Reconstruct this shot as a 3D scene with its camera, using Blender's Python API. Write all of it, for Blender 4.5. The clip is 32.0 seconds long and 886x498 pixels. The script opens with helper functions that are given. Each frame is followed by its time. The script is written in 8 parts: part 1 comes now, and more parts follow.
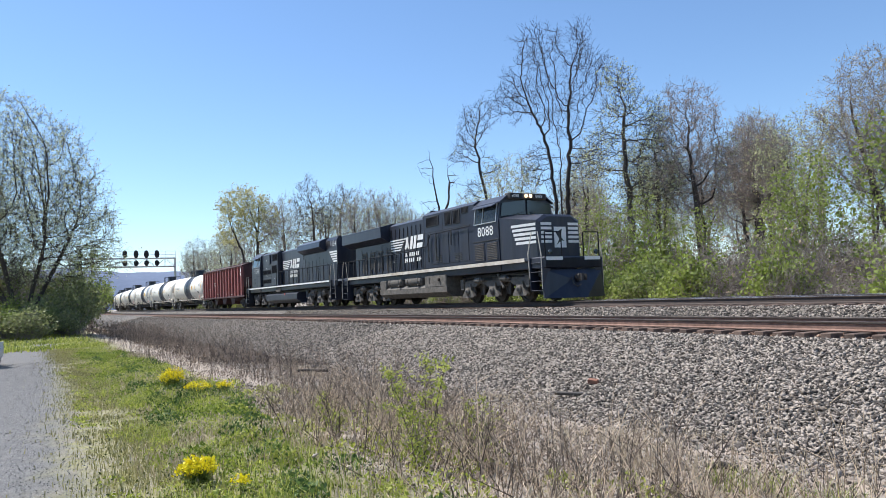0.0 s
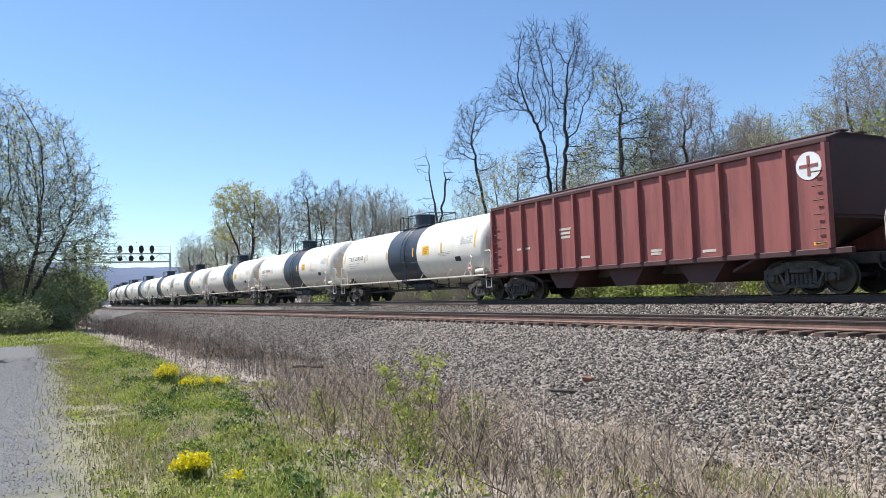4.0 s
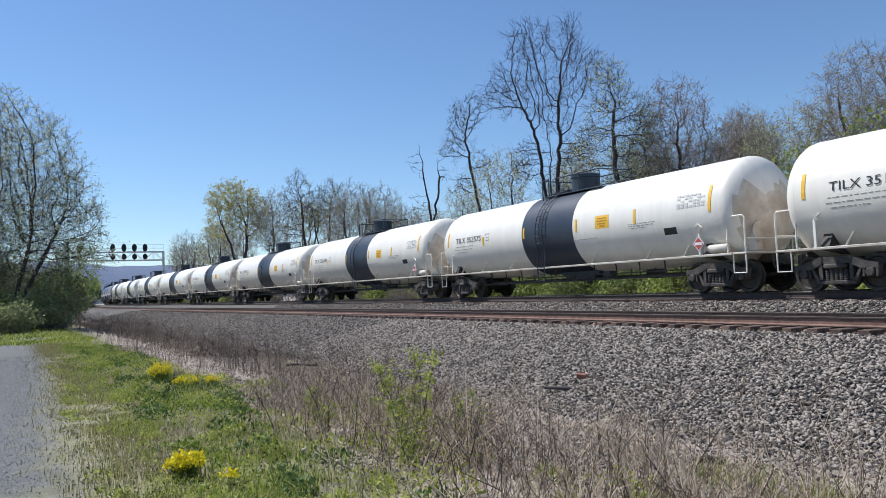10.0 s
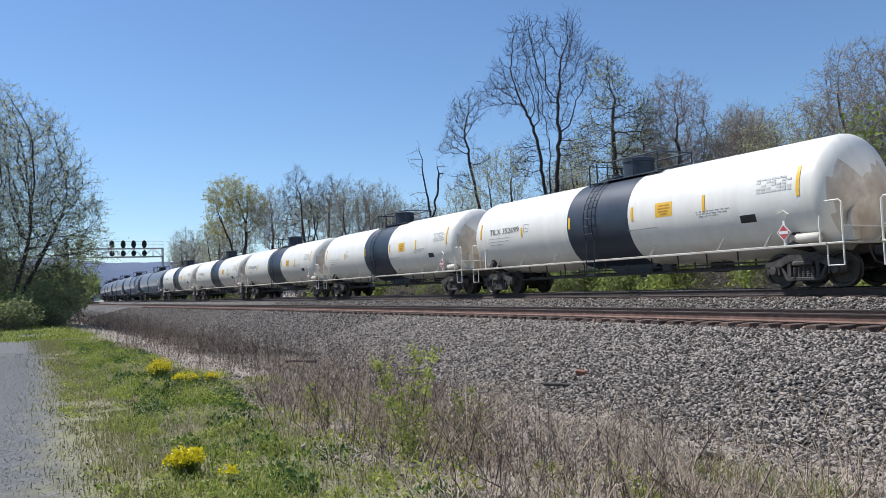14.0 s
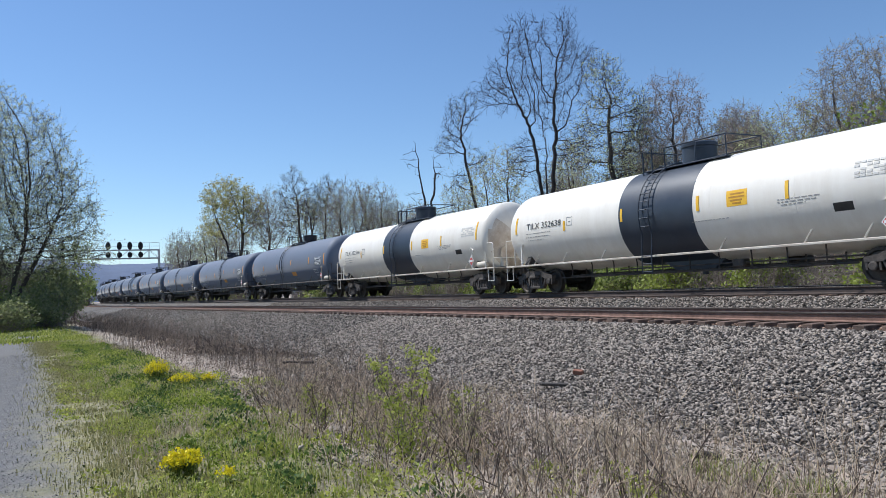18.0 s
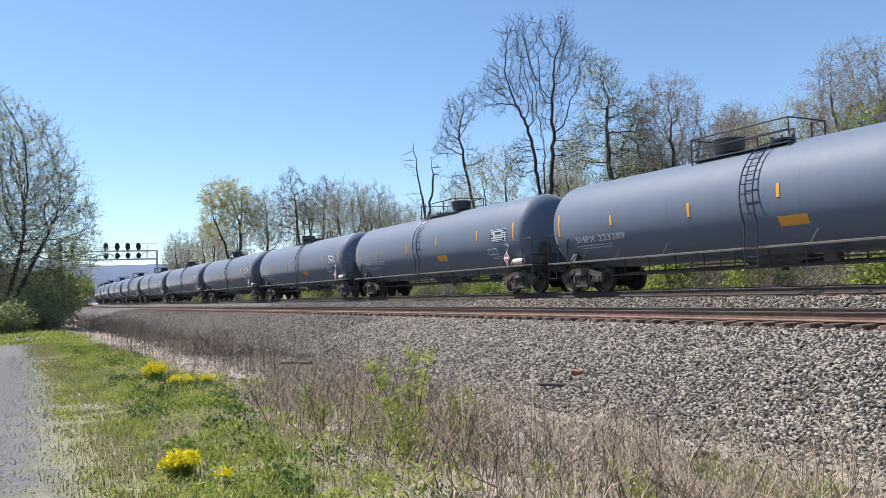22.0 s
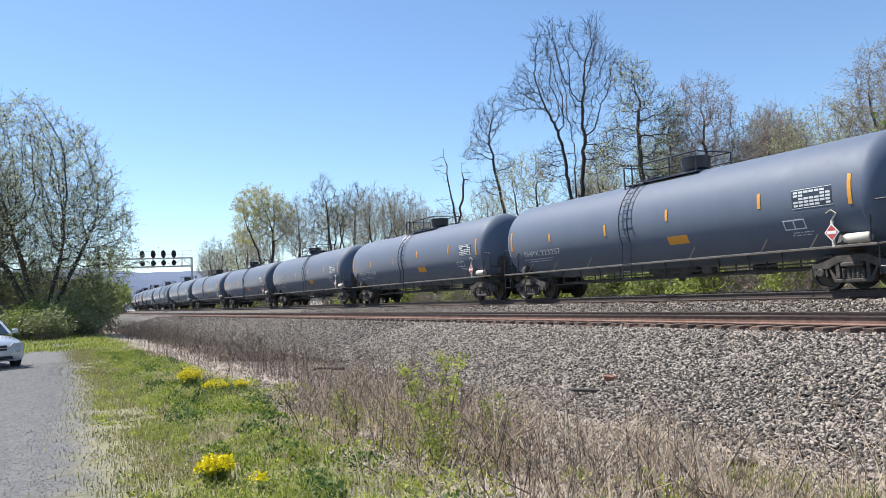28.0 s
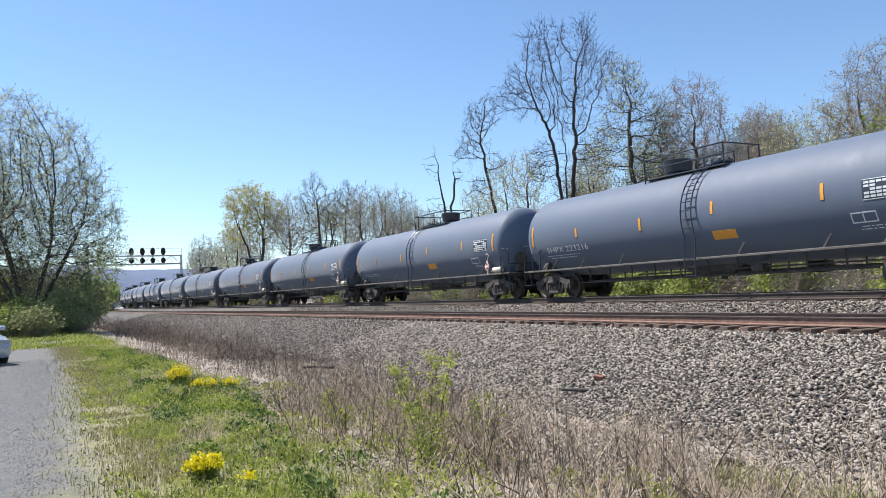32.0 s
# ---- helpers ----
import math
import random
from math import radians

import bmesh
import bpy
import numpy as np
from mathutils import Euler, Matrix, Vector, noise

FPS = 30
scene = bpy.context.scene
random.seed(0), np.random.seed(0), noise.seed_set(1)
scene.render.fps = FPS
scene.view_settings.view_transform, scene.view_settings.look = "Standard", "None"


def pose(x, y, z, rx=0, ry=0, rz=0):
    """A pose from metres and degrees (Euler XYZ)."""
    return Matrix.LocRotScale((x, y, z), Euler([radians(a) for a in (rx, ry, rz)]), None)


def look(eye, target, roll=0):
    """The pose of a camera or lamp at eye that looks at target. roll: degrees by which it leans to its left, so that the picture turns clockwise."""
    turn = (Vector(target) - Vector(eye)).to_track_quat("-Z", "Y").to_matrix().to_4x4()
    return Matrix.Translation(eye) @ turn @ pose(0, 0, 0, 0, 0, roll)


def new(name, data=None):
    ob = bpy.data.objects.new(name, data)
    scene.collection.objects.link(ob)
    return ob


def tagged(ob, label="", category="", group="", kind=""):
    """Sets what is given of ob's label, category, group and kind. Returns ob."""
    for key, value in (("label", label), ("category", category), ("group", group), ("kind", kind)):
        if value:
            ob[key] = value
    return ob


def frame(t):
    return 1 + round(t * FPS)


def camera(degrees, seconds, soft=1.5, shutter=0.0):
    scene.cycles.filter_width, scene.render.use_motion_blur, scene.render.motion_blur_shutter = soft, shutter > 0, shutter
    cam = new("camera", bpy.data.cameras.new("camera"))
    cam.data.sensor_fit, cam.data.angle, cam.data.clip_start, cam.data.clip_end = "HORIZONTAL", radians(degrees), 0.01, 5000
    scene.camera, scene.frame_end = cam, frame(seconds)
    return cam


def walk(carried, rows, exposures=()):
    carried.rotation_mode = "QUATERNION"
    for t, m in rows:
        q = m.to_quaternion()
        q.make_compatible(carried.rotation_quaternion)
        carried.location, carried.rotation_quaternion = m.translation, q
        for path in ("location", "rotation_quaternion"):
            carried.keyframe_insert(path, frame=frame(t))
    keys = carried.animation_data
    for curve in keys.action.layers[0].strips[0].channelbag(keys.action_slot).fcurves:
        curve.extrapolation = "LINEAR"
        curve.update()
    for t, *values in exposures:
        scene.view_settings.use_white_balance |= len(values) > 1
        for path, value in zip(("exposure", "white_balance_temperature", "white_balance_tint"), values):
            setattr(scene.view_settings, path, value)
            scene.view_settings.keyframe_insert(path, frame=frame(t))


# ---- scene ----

# ---- camera and its walk ----
EYE = (0.0, 0.0, 1.5)
cam = camera(60.84, 32.0, soft=0.8)


def aim(turn, up, roll):
    """The hand-held camera's pose: turn from +y about z, tilt upwards, roll."""
    return Matrix.Translation(EYE) @ pose(0, 0, 0, 0, 0, turn) @ pose(0, 0, 0, 90 + up) @ pose(0, 0, 0, 0, 0, roll)


walk(cam, [
    (0, aim(62.693, 3.634, -2.363)),
    (0.5, aim(62.616, 3.633, -2.204)),
    (1, aim(62.593, 3.591, -2.127)),
    (1.5, aim(62.563, 3.511, -2.057)),
    (2, aim(62.573, 3.482, -1.927)),
    (2.5, aim(62.525, 3.419, -1.940)),
    (3, aim(62.359, 3.411, -1.980)),
    (3.5, aim(62.383, 3.392, -2.034)),
    (5.5, aim(62.164, 3.356, -2.081)),
    (6, aim(61.988, 3.323, -2.175)),
    (6.5, aim(61.958, 3.330, -2.176)),
    (7, aim(61.990, 3.261, -2.221)),
    (7.5, aim(61.971, 3.262, -2.223)),
    (8, aim(61.923, 3.255, -2.235)),
    (8.5, aim(61.903, 3.155, -2.314)),
    (9, aim(61.899, 3.194, -2.190)),
    (9.5, aim(61.921, 3.150, -2.292)),
    (10, aim(61.925, 3.189, -2.224)),
    (10.5, aim(61.986, 3.142, -2.218)),
    (11, aim(61.973, 3.134, -2.238)),
    (11.5, aim(61.948, 3.085, -2.336)),
    (12, aim(61.841, 3.078, -2.309)),
    (12.5, aim(61.783, 3.080, -2.299)),
    (13, aim(61.795, 3.061, -2.224)),
    (13.5, aim(61.858, 3.039, -2.157)),
    (14, aim(61.885, 2.933, -2.212)),
    (14.5, aim(61.876, 2.965, -2.157)),
    (16.5, aim(61.702, 3.006, -2.288)),
    (17, aim(61.649, 2.981, -2.251)),
    (17.5, aim(61.634, 2.943, -2.381)),
    (18, aim(61.637, 2.948, -2.436)),
    (18.5, aim(61.696, 2.950, -2.442)),
    (19, aim(61.693, 2.956, -2.476)),
    (19.5, aim(61.660, 2.969, -2.504)),
    (20, aim(61.588, 3.007, -2.431)),
    (20.5, aim(61.559, 2.968, -2.537)),
    (21, aim(61.500, 2.983, -2.577)),
    (21.5, aim(61.554, 3.002, -2.552)),
    (22, aim(61.501, 2.972, -2.528)),
    (22.5, aim(61.477, 2.936, -2.516)),
    (23, aim(61.427, 2.973, -2.553)),
    (23.5, aim(61.388, 3.068, -2.543)),
    (24, aim(61.364, 3.115, -2.525)),
    (24.5, aim(61.361, 3.140, -2.572)),
    (25, aim(61.413, 3.098, -2.596)),
    (25.5, aim(61.396, 3.096, -2.602)),
    (27.5, aim(64.047, 3.447, -3.022)),
    (28, aim(63.824, 3.489, -2.800)),
    (28.5, aim(63.447, 3.524, -2.839)),
    (29, aim(63.338, 3.550, -2.718)),
    (29.5, aim(63.239, 3.591, -2.617)),
    (30, aim(63.226, 3.530, -2.609)),
    (30.5, aim(63.171, 3.516, -2.573)),
    (31, aim(63.145, 3.449, -2.586)),
    (31.5, aim(63.114, 3.394, -2.495)),
    (32, aim(63.118, 3.393, -2.487)),
], exposures=[(0, 0.67, 6100, 9), (3.5, 0.67, 6100, 9), (5.5, 0.28, 6000, 9), (8, 0.2, 5850, 9), (18.5, 0.2, 5850, 9), (20.5, 0.52, 6100, 9), (22, 0.65, 6250, 9), (32, 0.72, 6250, 9)])

# ---- world and sun ----
SUN_WAY = Vector((-0.43, -0.34, 0.83)).normalized()      # towards the sun
world = bpy.data.worlds.new("sky")
scene.world = world
world.use_nodes = True
_n = world.node_tree.nodes
_sky = _n.new("ShaderNodeTexSky")
_sky.sky_type = 'NISHITA'
_sky.sun_disc = False
_sky.sun_elevation = math.asin(SUN_WAY.z)
_sky.sun_rotation = math.atan2(SUN_WAY.x, SUN_WAY.y)
_sky.altitude = 100
_sky.air_density = 1.0
_sky.dust_density = 0.05
_sky.ozone_density = 4.0
_n["Background"].inputs[1].default_value = 0.106
world.node_tree.links.new(_sky.outputs[0], _n["Background"].inputs[0])
sun = new("sun", bpy.data.lights.new("sun", 'SUN'))
sun.data.energy = 5.0
sun.data.angle = radians(0.53)
sun.data.color = (1.0, 0.93, 0.84)
sun.matrix_world = look((0, 0, 60), Vector((0, 0, 60)) - SUN_WAY)


# ---- materials ----
def surf(name, a, b, scale=3.0, rough=0.6, metal=0.0, bump=0.0, fine=60.0, stain=None, stain_scale=0.7, stain_amount=0.3, island=0.0, objrand=0.0, spec=0.5, coat=0.0, streak=False):
    """A procedural surface: two colours mixed by noise at two scales, stains, relief."""
    m = bpy.data.materials.new(name)
    m.use_nodes = True
    t = m.node_tree
    N, L = t.nodes, t.links
    bsdf = N["Principled BSDF"]
    co = N.new("ShaderNodeTexCoord")

    def noise_node(s, detail=4.0, rg=0.6):
        n = N.new("ShaderNodeTexNoise")
        n.inputs["Scale"].default_value = s
        n.inputs["Detail"].default_value = detail
        n.inputs["Roughness"].default_value = rg
        L.new(src, n.inputs["Vector"])
        return n

    src = co.outputs["Object"]
    if streak:
        mp = N.new("ShaderNodeMapping")
        mp.inputs["Scale"].default_value = (3.0, 3.0, 0.35)
        L.new(src, mp.inputs[0])
        src = mp.outputs[0]
    n1, n2 = noise_node(scale), noise_node(fine, 3.0)
    add = N.new("ShaderNodeMath")
    add.operation = 'ADD'
    half = N.new("ShaderNodeMath")
    half.operation = 'MULTIPLY_ADD'
    half.inputs[1].default_value = 0.6
    half.inputs[2].default_value = -0.3
    L.new(n2.outputs["Fac"], half.inputs[0])
    L.new(n1.outputs["Fac"], add.inputs[0])
    L.new(half.outputs[0], add.inputs[1])
    last = add.outputs[0]
    for amount, node, sock in ((island, "ShaderNodeNewGeometry", "Random Per Island"), (objrand, "ShaderNodeObjectInfo", "Random")):
        if amount:
            g = N.new(node)
            k = N.new("ShaderNodeMath")
            k.operation = 'MULTIPLY_ADD'
            k.inputs[1].default_value = amount
            k.inputs[2].default_value = -amount / 2
            L.new(g.outputs[sock], k.inputs[0])
            s = N.new("ShaderNodeMath")
            s.operation = 'ADD'
            L.new(last, s.inputs[0])
            L.new(k.outputs[0], s.inputs[1])
            last = s.outputs[0]
    ramp = N.new("ShaderNodeValToRGB")
    ramp.color_ramp.elements[0].position, ramp.color_ramp.elements[1].position = 0.3, 0.7
    ramp.color_ramp.elements[0].color, ramp.color_ramp.elements[1].color = (*a, 1), (*b, 1)
    L.new(last, ramp.inputs[0])
    colour = ramp.outputs[0]
    if stain:
        n3 = noise_node(stain_scale, 6.0, 0.7)
        r3 = N.new("ShaderNodeMapRange")
        r3.inputs["From Min"].default_value, r3.inputs["From Max"].default_value = 0.48, 0.72
        r3.inputs["To Max"].default_value = stain_amount * 2.2
        L.new(n3.outputs["Fac"], r3.inputs["Value"])
        mix = N.new("ShaderNodeMix")
        mix.data_type = 'RGBA'
        L.new(r3.outputs[0], mix.inputs[0])
        L.new(colour, mix.inputs[6])
        mix.inputs[7].default_value = (*stain, 1)
        colour = mix.outputs[2]
    L.new(colour, bsdf.inputs["Base Color"])
    rr = N.new("ShaderNodeMapRange")
    rr.inputs["To Min"].default_value, rr.inputs["To Max"].default_value = max(0.02, rough - 0.12), min(1.0, rough + 0.12)
    L.new(n1.outputs["Fac"], rr.inputs["Value"])
    L.new(rr.outputs[0], bsdf.inputs["Roughness"])
    bsdf.inputs["Metallic"].default_value = metal
    bsdf.inputs["Specular IOR Level"].default_value = spec
    bsdf.inputs["Coat Weight"].default_value = coat
    if bump:
        bn = N.new("ShaderNodeBump")
        bn.inputs["Strength"].default_value = bump
        bn.inputs["Distance"].default_value = 0.02
        L.new(n2.outputs["Fac"], bn.inputs["Height"])
        L.new(bn.outputs[0], bsdf.inputs["Normal"])
    return m


def leaf_surf(name, a, b, thin=0.35):
    """Leaves, blades and petals: colour by island, some light passes through."""
    m = surf(name, a, b, 0.6, 0.55, fine=8.0, island=0.9, spec=0.3)
    t = m.node_tree
    N, L = t.nodes, t.links
    tr = N.new("ShaderNodeBsdfTranslucent")
    mx = N.new("ShaderNodeMixShader")
    mx.inputs[0].default_value = thin
    bsdf = N["Principled BSDF"]
    L.new(bsdf.inputs["Base Color"].links[0].from_socket, tr.inputs[0])
    L.new(bsdf.outputs[0], mx.inputs[1])
    L.new(tr.outputs[0], mx.inputs[2])
    L.new(mx.outputs[0], N["Material Output"].inputs[0])
    return m


def glass_surf(name, tint, rough=0.05):
    m = surf(name, tint, tint, 2.0, rough, spec=0.8)
    return m


WHITE = surf("tank_white_paint", (0.76, 0.71, 0.62), (0.83, 0.79, 0.71), 0.8, 0.38, stain=(0.58, 0.50, 0.40), stain_scale=0.6, stain_amount=0.12, objrand=0.25, streak=True)
WHITE_DIRT = surf("grimy_white_paint", (0.50, 0.40, 0.30), (0.74, 0.68, 0.58), 1.3, 0.6, stain=(0.33, 0.22, 0.14), stain_amount=0.35)
GREY = surf("tank_grey_paint", (0.096, 0.121, 0.172), (0.117, 0.145, 0.200), 0.8, 0.60, spec=0.35, stain=(0.096, 0.096, 0.096), stain_scale=0.8, stain_amount=0.10, objrand=0.35, streak=True)
# Sheen added to brighten the tank tops at grazing view, in place of light.
_grey_sheen = GREY.node_tree.nodes["Principled BSDF"]
_grey_sheen.inputs["Sheen Weight"].default_value = 0.25
_grey_sheen.inputs["Sheen Roughness"].default_value = 0.35
BAND = surf("black_band_paint", (0.022, 0.031, 0.048), (0.034, 0.046, 0.066), 1.2, 0.45, stain=(0.08, 0.08, 0.08), stain_amount=0.12)
BLACK = surf("loco_black_paint", (0.012, 0.015, 0.027), (0.023, 0.027, 0.045), 1.0, 0.38, stain=(0.06, 0.055, 0.05), stain_amount=0.18, streak=True)
IRON = surf("grimy_iron", (0.030, 0.027, 0.025), (0.075, 0.064, 0.055), 6.0, 0.75, bump=0.2, stain=(0.15, 0.11, 0.08), stain_scale=2.0, stain_amount=0.3)
IRON_GREY = surf("dusty_cast_iron", (0.085, 0.078, 0.070), (0.165, 0.150, 0.135), 6.0, 0.8, bump=0.2, stain=(0.037, 0.030, 0.026), stain_scale=3.0, stain_amount=0.4)
TRUCK_IRON = surf("grimy_cast_iron", (0.030, 0.027, 0.025), (0.075, 0.065, 0.057), 6.0, 0.8, bump=0.2, stain=(0.16, 0.13, 0.11), stain_scale=3.0, stain_amount=0.25)
DUSTY = surf("dusty_cast_frame", (0.075, 0.067, 0.058), (0.150, 0.136, 0.118), 5.0, 0.85, bump=0.2, stain=(0.055, 0.048, 0.042), stain_scale=3.0, stain_amount=0.4)
RAIL_BLACK = surf("matte_black_rail", (0.012, 0.013, 0.016), (0.022, 0.023, 0.027), 5.0, 0.8, spec=0.2)
WHEEL = surf("wheel_steel", (0.04, 0.035, 0.03), (0.09, 0.075, 0.06), 5.0, 0.6, metal=0.5)
TREAD = surf("polished_steel", (0.42, 0.41, 0.40), (0.55, 0.54, 0.52), 8.0, 0.28, metal=1.0)
RUST = surf("rail_rust", (0.150, 0.085, 0.062), (0.255, 0.155, 0.118), 5.0, 0.85, bump=0.3, fine=90, stain=(0.067, 0.037, 0.026), stain_scale=3.0)
RUSTY_STONE = surf("rust_dusted_stone", (0.163, 0.096, 0.063), (0.326, 0.222, 0.155), 3.0, 0.9, island=1.0)
RUST_DARK = surf("dark_rail_rust", (0.044, 0.033, 0.030), (0.081, 0.059, 0.048), 5.0, 0.85, bump=0.3)
TIE = surf("creosoted_tie", (0.075, 0.050, 0.038), (0.185, 0.122, 0.092), 6.0, 0.9, bump=0.5, stain=(0.148, 0.118, 0.096), stain_scale=2.0, objrand=0.4)
RED = surf("hopper_oxide_paint", (0.235, 0.066, 0.058), (0.310, 0.098, 0.085), 0.9, 0.6, stain=(0.104, 0.037, 0.033), stain_amount=0.35, streak=True)
RED_DARK = surf("hopper_dark_paint", (0.05, 0.02, 0.02), (0.08, 0.032, 0.03), 1.5, 0.7)
STRIPE = surf("white_marking_paint", (0.70, 0.70, 0.68), (0.80, 0.80, 0.78), 3.0, 0.5, stain=(0.4, 0.38, 0.35), stain_amount=0.2)
SILL = surf("dirty_sill_paint", (0.45, 0.40, 0.33), (0.62, 0.58, 0.50), 3.0, 0.6, stain=(0.28, 0.22, 0.17), stain_amount=0.4)
YELLOW = surf("yellow_reflector", (0.75, 0.42, 0.02), (0.82, 0.50, 0.04), 6.0, 0.45)
ORANGE = surf("orange_panel", (0.62, 0.27, 0.03), (0.70, 0.33, 0.05), 6.0, 0.5)
MARK_BLACK = surf("black_lettering", (0.015, 0.015, 0.015), (0.03, 0.03, 0.03), 8.0, 0.5)
MARK_GREY = surf("grey_lettering", (0.55, 0.56, 0.57), (0.66, 0.67, 0.68), 8.0, 0.5)
PLACARD = surf("placard_red", (0.42, 0.06, 0.05), (0.50, 0.09, 0.07), 8.0, 0.5)
GLASS = glass_surf("cab_glass", (0.02, 0.028, 0.035))
GALV = surf("galvanized_steel", (0.38, 0.39, 0.40), (0.52, 0.53, 0.54), 4.0, 0.5, metal=0.6)
SIGNAL = surf("signal_black", (0.010, 0.010, 0.011), (0.02, 0.02, 0.022), 4.0, 0.6)
STONE = surf("ballast_stone", (0.070, 0.059, 0.050), (0.345, 0.298, 0.252), 3.0, 0.9, fine=80.0, island=1.7, bump=0.3)


def stony(name, a, b, scale):
    """Packed broken stone: cells of uneven colour, relief, and gap shade put into colour."""
    m = surf(name, a, b, 1.5, 0.95)
    t = m.node_tree
    N, L = t.nodes, t.links
    bsdf = N["Principled BSDF"]
    co = N.new("ShaderNodeTexCoord")
    vo = N.new("ShaderNodeTexVoronoi")
    vo.inputs["Scale"].default_value = scale
    L.new(co.outputs["Object"], vo.inputs["Vector"])
    ramp = N.new("ShaderNodeValToRGB")
    ramp.color_ramp.elements[0].color, ramp.color_ramp.elements[1].color = (*a, 1), (*b, 1)
    sep = N.new("ShaderNodeSeparateColor")
    L.new(vo.outputs["Color"], sep.inputs[0])
    L.new(sep.outputs[0], ramp.inputs[0])
    # Colour darkens towards cell edges, standing in for shade between stones.
    gap_shade = N.new("ShaderNodeMapRange")
    gap_shade.inputs["From Min"].default_value, gap_shade.inputs["From Max"].default_value = 0.35, 0.75
    gap_shade.inputs["To Min"].default_value, gap_shade.inputs["To Max"].default_value = 1.0, 0.25
    L.new(vo.outputs["Distance"], gap_shade.inputs["Value"])
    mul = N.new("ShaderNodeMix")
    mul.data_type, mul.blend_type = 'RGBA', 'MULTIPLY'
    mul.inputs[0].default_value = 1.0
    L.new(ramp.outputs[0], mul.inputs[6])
    L.new(gap_shade.outputs[0], mul.inputs[7])
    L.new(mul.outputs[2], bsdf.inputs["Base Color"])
    bn = N.new("ShaderNodeBump")
    bn.invert = True
    bn.inputs["Strength"].default_value = 1.0
    bn.inputs["Distance"].default_value = 0.04
    L.new(vo.outputs["Distance"], bn.inputs["Height"])
    L.new(bn.outputs[0], bsdf.inputs["Normal"])
    return m


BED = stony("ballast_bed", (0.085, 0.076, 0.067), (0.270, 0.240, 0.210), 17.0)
GRAVEL = surf("path_stone", (0.110, 0.108, 0.104), (0.330, 0.318, 0.304), 3.0, 0.9, fine=80.0, island=1.3)
BARK = surf("grey_bark", (0.044, 0.037, 0.033), (0.096, 0.081, 0.073), 3.0, 0.9, bump=0.6, fine=40)
DARK_BARK = surf("dark_bark", (0.026, 0.021, 0.020), (0.063, 0.050, 0.046), 3.0, 0.9, bump=0.6, fine=40)
TWIG = surf("twig_bark", (0.16, 0.135, 0.12), (0.30, 0.26, 0.235), 3.0, 0.9)
LEAF = leaf_surf("spring_leaf", (0.178, 0.229, 0.044), (0.311, 0.370, 0.096), 0.45)
LEAF_PALE = leaf_surf("pale_bud_leaf", (0.40, 0.43, 0.20), (0.58, 0.60, 0.33), 0.45)
LEAF_GREY = leaf_surf("grey_green_leaf", (0.36, 0.40, 0.23), (0.58, 0.60, 0.40), 0.5)
LEAF_YELLOW = leaf_surf("yellow_bud_leaf", (0.407, 0.385, 0.133), (0.503, 0.481, 0.222), 0.45)
LEAF_BUSH = leaf_surf("bush_leaf", (0.12, 0.165, 0.045), (0.25, 0.29, 0.10), 0.45)
LEAF_DARK = leaf_surf("dark_bush_leaf", (0.178, 0.207, 0.089), (0.311, 0.333, 0.148), 0.45)
GRASS = leaf_surf("grass_blade", (0.150, 0.200, 0.028), (0.40, 0.42, 0.10), 0.45)
LITTER_GREEN = leaf_surf("mixed_grass_litter", (0.067, 0.081, 0.022), (0.385, 0.355, 0.178), 0.3)
LITTER_DRY = leaf_surf("mixed_dry_litter", (0.148, 0.115, 0.089), (0.459, 0.385, 0.311), 0.2)
LITTER_BROWN = leaf_surf("brown_litter", (0.095, 0.074, 0.058), (0.280, 0.225, 0.175), 0.15)
WEED = leaf_surf("weed_leaf", (0.090, 0.140, 0.016), (0.270, 0.330, 0.050), 0.4)
WEED_DARK = leaf_surf("dark_weed_leaf", (0.040, 0.080, 0.018), (0.130, 0.195, 0.050), 0.35)
WEED_LIGHT = leaf_surf("light_weed_leaf", (0.24, 0.29, 0.04), (0.46, 0.48, 0.11), 0.45)
DRY_GRASS = leaf_surf("yellowed_grass", (0.192, 0.185, 0.067), (0.355, 0.326, 0.148), 0.4)
STRAW = leaf_surf("dry_straw", (0.311, 0.244, 0.163), (0.503, 0.422, 0.296), 0.3)
STALK = surf("dry_weed_stalk", (0.070, 0.053, 0.042), (0.280, 0.220, 0.172), 2.0, 0.9, island=1.2)
TANGLE = surf("brown_weed_stem", (0.120, 0.086, 0.058), (0.580, 0.455, 0.325), 2.0, 0.9, island=1.8)
PETAL = leaf_surf("yellow_petal", (0.72, 0.60, 0.01), (0.86, 0.74, 0.02), 0.25)


